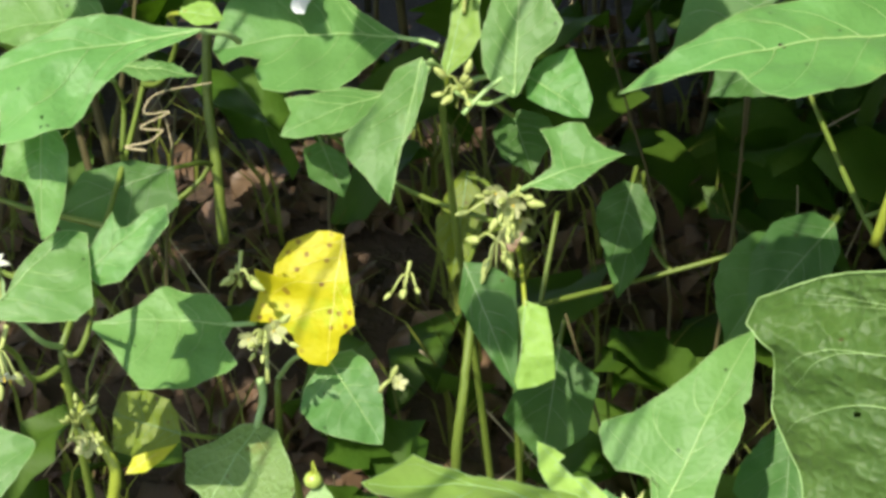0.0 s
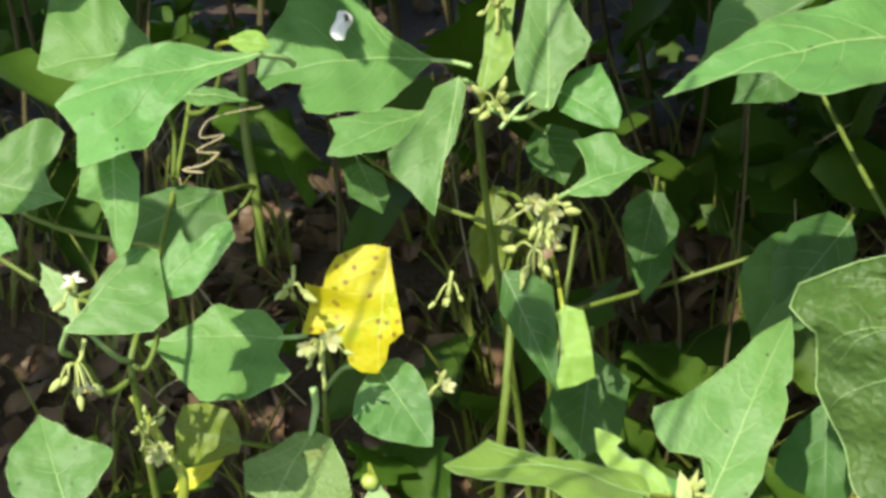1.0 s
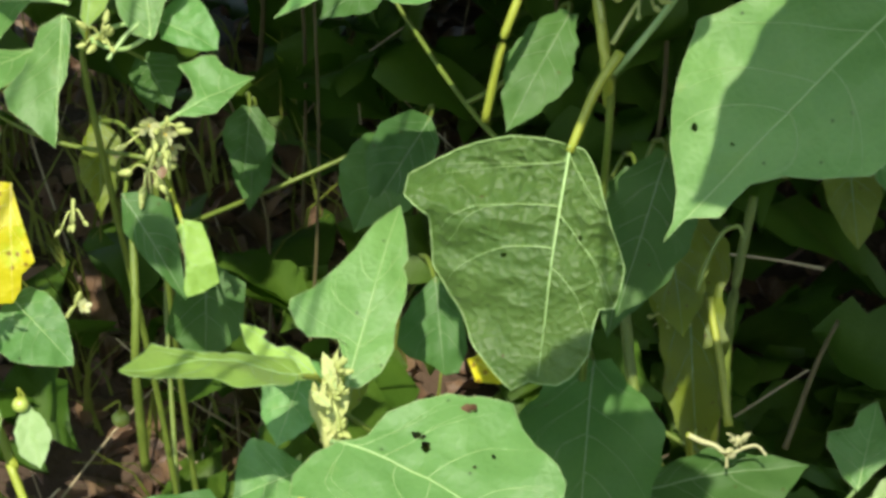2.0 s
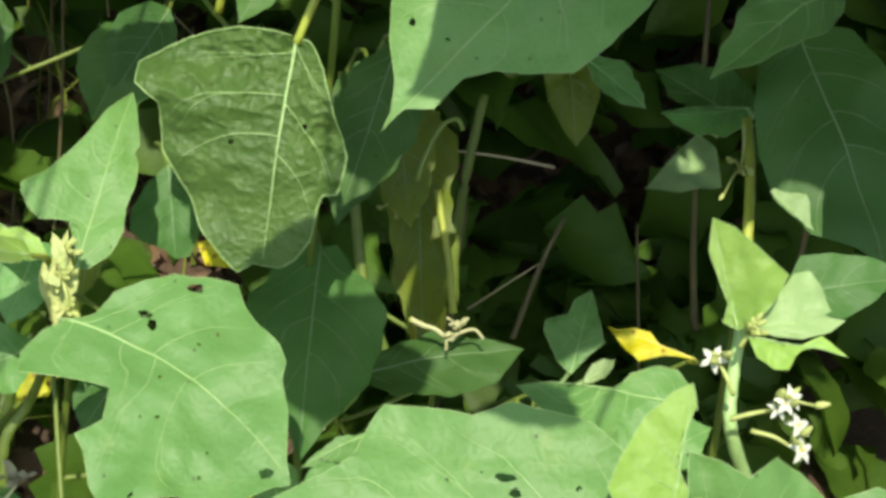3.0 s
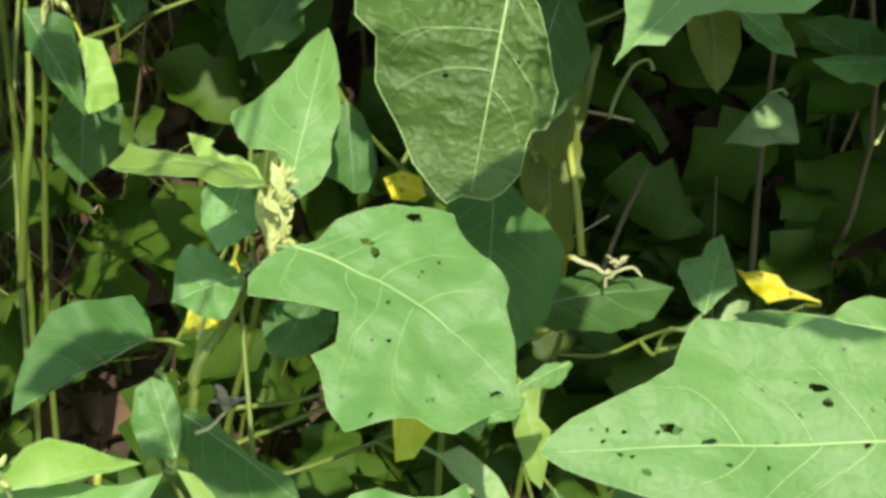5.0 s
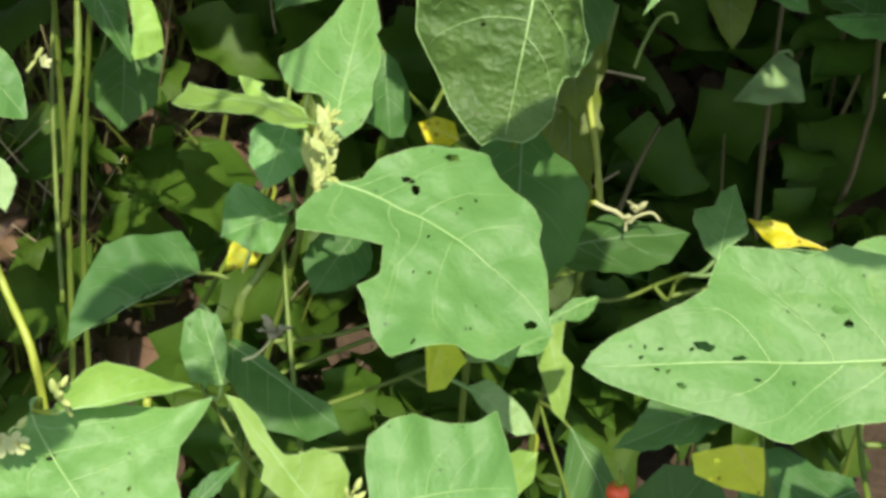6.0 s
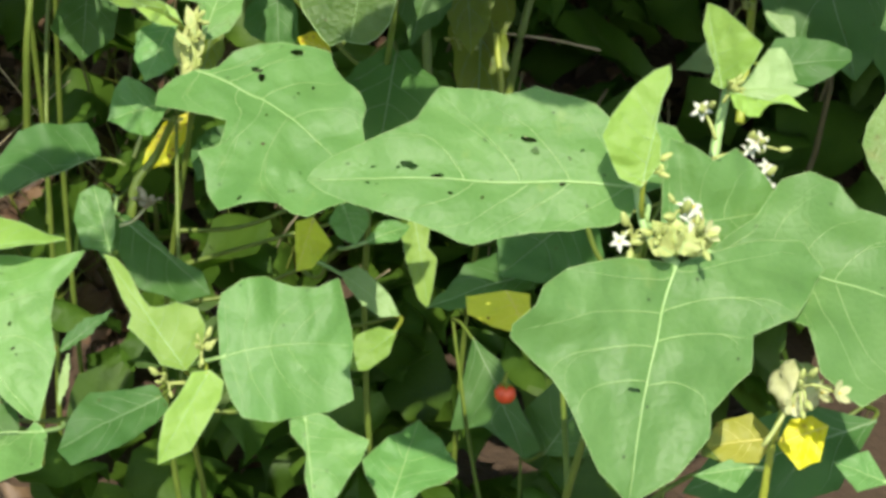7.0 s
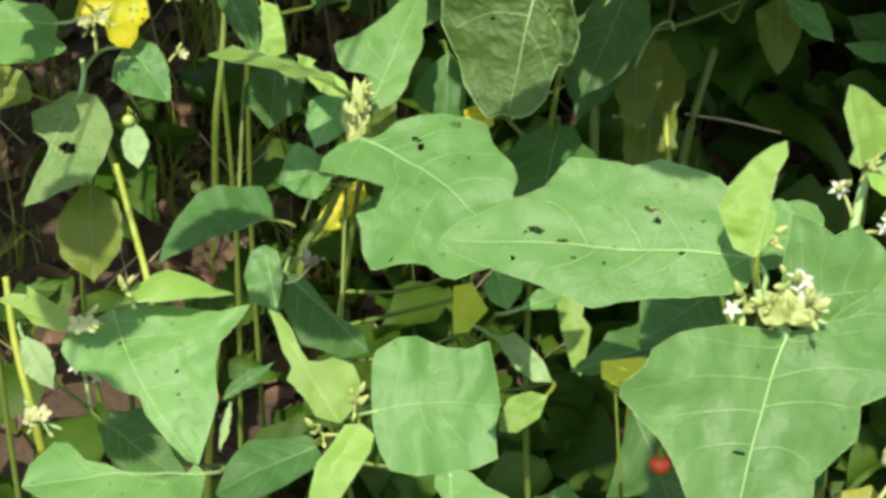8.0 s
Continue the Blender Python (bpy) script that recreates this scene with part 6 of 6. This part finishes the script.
    stem(plant, [(-0.101, 1.017, 0.5925), (-0.0898, 0.9902, 0.5399), (-0.0811, 0.9475, 0.5006), (-0.0734, 0.9335, 0.425)], 0.0031, 0.0036, STALK_YELLOW, "branch")
    stem(plant, [(-0.0265, 0.8476, 0.509), (-0.0327, 0.8395, 0.4635), (-0.0407, 0.8275, 0.4082), (-0.0475, 0.8174, 0.3332)], 0.0028, 0.0034, STALK_YELLOW, "branch")
    stem(plant, [(-0.2072, 0.8862, 0.5449), (-0.2039, 0.863, 0.4958), (-0.1939, 0.8361, 0.4424), (-0.1872, 0.836, 0.3966)], 0.003, 0.004, STALK_YELLOW, "branch")
    berry(plant, (-0.0445, 0.7586, 0.4774), (-0.0386, 0.7745, 0.5029), 0.0066, True)
    shade_leaf(plant, (-0.115, 0.80, 0.42), (0.05, -0.04), 0.022, 223)
    shade_leaf(plant, (-0.182, 0.708, 0.67), (0.074, -0.052), 0.0294, 173)


plant_g()


def plant_e():
    foot = on_ground(0.439, 1.068)
    plant = thing("nightshade_plant", foot, "shaded nightshade weed with drooping olive leaves", "plant", "nightshade weeds")
    node_e = (0.4089, 0.9684, 0.5074)
    stem(plant, stem_line(foot, node_e, 69), 0.0032, 0.0022, STALK)
    leaf(plant, (0.1998, 0.9559, 0.7052), (0.1909, 0.9181, 0.6486), (-0.2257, -0.7989, 0.5576), ((0.167, 0.1507), (0.4794, 0.2427), (0.7736, 0.2562), (0.9892, 0.1465)), ((0.2065, 0.2325), (0.4394, 0.395), (0.6795, 0.4416), (0.7974, 0.3347), (0.8957, 0.1094)), SHADED_GREEN, 36, stalk_to="own")
    leaf(plant, (0.3826, 1.0261, 0.7276), (0.3314, 0.9681, 0.6238), (-0.2257, -0.7989, 0.5576), (0.0334, 0.0332, 0.0207), (0.0292, 0.0333, 0.0207), SHADED_GREEN, 37, stalk_to="own")
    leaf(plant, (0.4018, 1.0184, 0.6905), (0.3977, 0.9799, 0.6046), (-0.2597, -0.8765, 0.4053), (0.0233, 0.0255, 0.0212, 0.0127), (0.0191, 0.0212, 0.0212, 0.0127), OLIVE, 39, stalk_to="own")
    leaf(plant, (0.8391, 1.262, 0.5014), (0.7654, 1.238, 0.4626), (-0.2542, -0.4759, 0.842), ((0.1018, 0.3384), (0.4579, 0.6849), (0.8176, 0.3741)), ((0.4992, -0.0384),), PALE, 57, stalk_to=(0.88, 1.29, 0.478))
    leaf(plant, (0.289, 0.8885, 0.6548), (0.2325, 0.7864, 0.5474), (-0.3122, -0.6012, 0.7356), (0.0332, 0.0494, 0.0511, 0.0386, 0.0202), (0.0332, 0.0475, 0.0328, 0.0224, 0.0121), SHADED_GREEN, 61, stalk_to="own")
    leaf(plant, (0.3165, 0.8859, 0.5436), (0.4355, 0.851, 0.5574), (-0.2223, -0.4075, 0.8857), (0.0155, 0.0219, 0.0182, 0.0094), (0.0245, 0.0336, 0.0357, 0.0256), SHADED_GREEN, 62, stalk_to="own")
    leaf(plant, (0.4968, 0.8891, 0.4986), (0.5317, 0.9237, 0.5499), (-0.3377, -0.6573, 0.6738), ((0.1219, 0.183), (0.3853, 0.4067), (0.5269, 0.4235), (0.6556, 0.1869), (0.8423, 0.1646)), ((0.2305, 0.1202), (0.435, 0.2733), (0.7475, 0.1324)), GREEN, 63, stalk_to="own")
    leaf(plant, (0.4973, 0.8673, 0.5033), (0.5253, 0.8694, 0.5169), (-0.3122, -0.6012, 0.7356), (0.0056, 0.0075, 0.0056), (0.0047, 0.0066, 0.0047), PALE, 64, stalk_to="own")
    leaf(plant, (0.5968, 0.8655, 0.5031), (0.5417, 0.9136, 0.5205), (-0.3377, -0.6573, 0.6738), ((0.3159, 0.086), (0.5512, 0.2497), (0.7266, 0.1798)), ((0.1526, 0.0122), (0.3705, -0.0252), (0.5462, 0.0957), (0.736, 0.079), (0.8998, -0.0076)), YELLOW, 65, stalk_to="own", label="small orange-yellow withered leaf")
    leaf(plant, (0.2877, 0.8474, 0.5392), (0.3059, 0.8581, 0.5625), (-0.3606, -0.7083, 0.6069), (0.006, 0.0085, 0.006), (0.0043, 0.0068, 0.0051), YOUNG, 66, stalk_to="own")
    leaf(plant, (0.5345, 0.9872, 0.7349), (0.5225, 0.9453, 0.6683), (-0.3808, -0.7539, 0.5353), ((0.1658, 0.2716), (0.524, 0.2696), (0.8496, 0.1378)), ((0.1985, 0.2728), (0.5452, 0.2396), (0.833, 0.1156)), OLIVE, 67, stalk_to="own")
    leaf(plant, (0.5135, 0.9454, 0.7518), (0.5461, 0.8829, 0.7208), (-0.2843, -0.5406, 0.7918), (0.0068, 0.0146, 0.0106), (0.0048, 0.0116, 0.0125), GREEN, 68, stalk_to="own")
    leaf(plant, (0.4536, 1.0971, 0.6596), (0.4201, 1.0039, 0.4697), (-0.3981, -0.7939, 0.4597), (0.0316, 0.0292, 0.0268, 0.0243, 0.0146), (0.0268, 0.0292, 0.0268, 0.0219, 0.0146), OLIVE, 69, stalk_to="own")
    leaf(plant, (0.2209, 0.8651, 0.6662), (0.1991, 0.8894, 0.6726), (-0.3689, -0.6371, 0.6768), ((0.1447, 0.2329), (0.6054, 0.3701)), ((0.2673, 0.3229), (0.7109, 0.2753)), YELLOW, 112, label="small withered yellow leaf")
    stem(plant, [(0.3736, 0.8565, 0.5765), (0.3676, 0.863, 0.5818), (0.3599, 0.8686, 0.5841), (0.3531, 0.8743, 0.5873)], 0.0016, 0.0021, HUSK, "flower_stalk", "pale bare forked flower stalk")
    stem(plant, [(0.3756, 0.8555, 0.5767), (0.3855, 0.8529, 0.5814), (0.3932, 0.8496, 0.5827), (0.3975, 0.8439, 0.5773)], 0.0014, 0.0009, HUSK, "flower_stalk")
    withered_calyx(plant, (0.382, 0.8552, 0.5819), (0.3747, 0.8555, 0.5758), 0.009, 5, HUSK)
    withered_calyx(plant, (0.3734, 0.8561, 0.5757), (0.3718, 0.8532, 0.5695), 0.006, 6, HUSK)
    stem(plant, [(0.3531, 0.8743, 0.5873), (0.3655, 0.9014, 0.5687), (0.3742, 0.9186, 0.5411)], 0.0021, 0.0026, STALK_YELLOW, "branch")
    flower_cluster(plant, (0.4158, 1.0204, 0.6033), (0.4023, 1.0246, 0.5988), (0, -0.6, 0.6), 0, 5, 135, 0.009, 0.02)
    berry(plant, (1.0377, 1.6306, 0.2567), (1.0427, 1.6466, 0.2767), 0.0054, True)
    stem(plant, [(0.4908, 1.1429, 0.6263), (0.4822, 1.1134, 0.557), (0.4739, 1.0878, 0.4964), (0.4822, 1.1066, 0.419)], 0.004, 0.005, STALK_YELLOW, "branch")
    stem(plant, [(0.3717, 1.0568, 0.7125), (0.3634, 1.0139, 0.6312), (0.3567, 0.9749, 0.558), (0.3722, 0.9536, 0.4913)], 0.004, 0.005, STALK, "branch")
    stem(plant, [(0.6817, 1.2481, 0.4413), (0.6523, 1.2386, 0.3994), (0.6125, 1.2193, 0.3315)], 0.002, 0.003, WOODY, "branch")
    stem(plant, [(0.4506, 1.0469, 0.5995), (0.4495, 1.0365, 0.5807), (0.4485, 1.0199, 0.5514), (0.4442, 0.9977, 0.5095)], 0.0030, 0.0034, STALK_YELLOW, "branch", "sunlit yellowish stem")
    stem(plant, [(0.6165, 1.4094, 0.459), (0.6606, 1.3633, 0.4631), (0.7026, 1.3153, 0.4632)], 0.0012, 0.0016, STRAW, "branch", "dry pale twig")
    shade_leaf(plant, (0.275, 0.832, 0.585), (-0.06, -0.11), 0.05, 190)
    shade_leaf(plant, (0.335, 0.868, 0.55), (0.07, 0.0), 0.028, 197)
    shade_leaf(plant, (0.345, 0.934, 0.718), (-0.04, -0.11), 0.045, 199)
    shade_leaf(plant, (0.36, 0.985, 0.68), (-0.04, -0.09), 0.04, 191)


plant_e()


def plant_k():
    foot = on_ground(0.077, 1.294)
    plant = thing("nightshade_plant", foot, "spindly shaded nightshade weed with small cream flowers", "plant", "nightshade weeds")
    node_k = (0.0466, 1.1942, 0.7345)
    stem(plant, stem_line(foot, node_k, 75), 0.0032, 0.0022, STALK)
    leaf(plant, (0.0134, 1.1287, 0.7363), (0.0458, 1.0867, 0.6598), (-0.0078, -0.8609, 0.5086), ((0.0679, 0.1495), (0.2685, 0.2825), (0.5791, 0.1753)), ((0.26, 0.1522), (0.4938, 0.1277), (0.8373, 0.0524)), SHADED_GREEN, 17, stalk_to=node_k)
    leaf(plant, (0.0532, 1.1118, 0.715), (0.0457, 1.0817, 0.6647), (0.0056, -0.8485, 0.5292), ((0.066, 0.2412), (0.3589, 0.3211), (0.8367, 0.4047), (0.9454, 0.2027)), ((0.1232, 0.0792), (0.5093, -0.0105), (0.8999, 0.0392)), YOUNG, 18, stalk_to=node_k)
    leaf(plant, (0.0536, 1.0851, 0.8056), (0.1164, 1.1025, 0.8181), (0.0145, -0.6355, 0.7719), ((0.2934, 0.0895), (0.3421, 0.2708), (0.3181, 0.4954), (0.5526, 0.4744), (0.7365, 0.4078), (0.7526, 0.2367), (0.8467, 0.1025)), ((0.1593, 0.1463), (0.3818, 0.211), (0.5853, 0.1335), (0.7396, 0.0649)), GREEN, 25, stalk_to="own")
    leaf(plant, (0.2418, 1.1771, 0.728), (0.1888, 1.1354, 0.6694), (-0.0022, -0.8135, 0.5816), (0.0281, 0.0359, 0.0239), (0.0282, 0.0321, 0.024), SHADED_GREEN, 29, stalk_to="own")
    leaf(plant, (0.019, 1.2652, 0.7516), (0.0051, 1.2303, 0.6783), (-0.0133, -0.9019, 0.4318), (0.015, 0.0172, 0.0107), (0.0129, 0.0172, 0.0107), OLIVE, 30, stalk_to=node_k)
    leaf(plant, (0.1363, 1.2402, 0.748), (0.1186, 1.2102, 0.697), (-0.0078, -0.8609, 0.5086), (0.019, 0.0211, 0.0126), (0.019, 0.019, 0.0126), SHADED_GREEN, 31, stalk_to="own")
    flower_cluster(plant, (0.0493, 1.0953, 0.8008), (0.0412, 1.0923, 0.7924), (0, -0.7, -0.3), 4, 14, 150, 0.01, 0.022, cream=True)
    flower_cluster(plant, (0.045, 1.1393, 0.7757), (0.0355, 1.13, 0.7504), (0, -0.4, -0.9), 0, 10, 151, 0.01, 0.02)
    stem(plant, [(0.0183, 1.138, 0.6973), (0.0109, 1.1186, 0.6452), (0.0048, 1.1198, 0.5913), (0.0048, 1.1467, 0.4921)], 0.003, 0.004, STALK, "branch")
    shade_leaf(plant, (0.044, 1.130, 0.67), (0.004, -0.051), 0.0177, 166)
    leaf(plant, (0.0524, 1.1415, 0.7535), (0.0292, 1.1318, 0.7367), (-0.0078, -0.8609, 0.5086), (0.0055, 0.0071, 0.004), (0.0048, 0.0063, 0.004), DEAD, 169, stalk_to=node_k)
    leaf(plant, (0.2667, 1.1686, 0.7421), (0.2045, 1.144, 0.6795), (-0.02, -0.8, 0.58), ((0.1437, 0.1697), (0.3589, 0.242), (0.7334, 0.1267)), ((0.0476, 0.1781), (0.3054, 0.3415), (0.6028, 0.3078)), SHADED_GREEN, 200, stalk_to="own")
    leaf(plant, (0.1448, 1.2634, 0.7345), (0.1252, 1.2325, 0.6609), (-0.02, -0.8, 0.58), ((0.2434, 0.2017), (0.6564, 0.1838)), ((0.2243, 0.2095), (0.6329, 0.2024)), SHADED_GREEN, 202, stalk_to="own")
    leaf(plant, (0.0824, 1.2132, 0.6352), (0.067, 1.1818, 0.5556), (-0.02, -0.8, 0.58), ((0.226, 0.3647), (0.705, 0.3385)), ((0.3232, 0.2842), (0.6705, 0.3777)), SHADED_GREEN, 203, stalk_to="own")
    leaf(plant, (-0.0836, 1.2158, 0.7943), (-0.0685, 1.2016, 0.757), (-0.02, -0.8, 0.58), ((0.3744, 0.2923), (0.7519, 0.2339)), ((0.0226, 0.3079), (0.4863, 0.4009)), SHADED_GREEN, 205, stalk_to="own")
    shade_leaf(plant, (0.215, 1.155, 0.7), (-0.05, -0.04), 0.035, 196)
    shade_leaf(plant, (0.19, 1.165, 0.68), (-0.05, -0.06), 0.040, 212)


plant_k()


# ---------------------------------------------------------------- low leaves in the shade of the plants
def shade_of(names):
    """The leaves that keep the sun off, as one tree of faces."""
    verts, faces = [], []
    for ob in scene.objects:
        if ob.type == "MESH" and ob.name.split(".")[0] in names:
            start, base = len(verts), ob.parent.location if ob.parent else Vector()
            verts += [v.co + base for v in ob.data.vertices]
            faces += [tuple(start + k for k in p.vertices) for p in ob.data.polygons]
    return BVHTree.FromPolygons(verts, faces)


SHADE = shade_of(("leaf", "overhanging_foliage"))


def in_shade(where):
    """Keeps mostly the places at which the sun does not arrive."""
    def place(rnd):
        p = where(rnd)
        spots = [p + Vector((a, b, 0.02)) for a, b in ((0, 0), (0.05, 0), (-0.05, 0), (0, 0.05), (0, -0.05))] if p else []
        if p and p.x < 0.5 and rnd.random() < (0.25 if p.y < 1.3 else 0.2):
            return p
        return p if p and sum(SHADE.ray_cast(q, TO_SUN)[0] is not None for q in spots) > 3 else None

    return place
scatter_leaves("low_foliage", 270, in_shade(under_place), (0.07, 0.15), SHADED_THICKET, "low shaded green leaves near the soil", "foliage", 5)
scatter_leaves("shaded_foliage", 270, in_shade(lower_place), (0.07, 0.14), SHADED_THICKET, "shaded green leaves low among the stems", "foliage", 6)


# ---------------------------------------------------------------- loose things
def white_petal(place, facing):
    """A curled white petal with a dark spot, caught on a leaf."""
    rnd = random.Random(4)
    q = Vector(facing).normalized().to_track_quat("Z", "Y").to_matrix()
    verts, faces = [], []
    for i in range(13):
        u = i / 12
        for j in range(9):
            s = j / 8 - 0.5
            w = 0.0065 * math.sin(math.pi * (0.08 + 0.84 * u)) ** 0.6
            x = 2 * s * w + 0.002 * math.sin(6 * u)
            y = 0.022 * (0.5 - u)
            z = 0.007 * (1 - (2 * s) ** 2) * math.sin(math.pi * u) + 0.0015 * noise.noise(Vector((u * 5, s * 6, 2)))
            verts.append(q @ Vector((x, y, z)))
    faces = [(i * 9 + j, i * 9 + j + 1, (i + 1) * 9 + j + 1, (i + 1) * 9 + j) for i in range(12) for j in range(8)]
    ob = thing("flower_petal", place, "curled white fallen petal with a dark spot, lying on a leaf", "petal")
    part("blade", mesh_of("blade", verts, faces, PETAL_WHITE), ob)
    spot = ball_mesh("spot", DARK_SPOT, 0.5, 6, 10)
    o = part("spot", spot, ob, "dark brown spot")
    o.matrix_basis = Matrix.LocRotScale(q @ Vector((0.004, 0.003, 0.0055)), q.to_quaternion(), (0.0022, 0.0032, 0.002))


white_petal((-0.0884, 1.1889, 0.9021), (-0.1, -0.75, 0.6))


def motions():
    pass


motions()
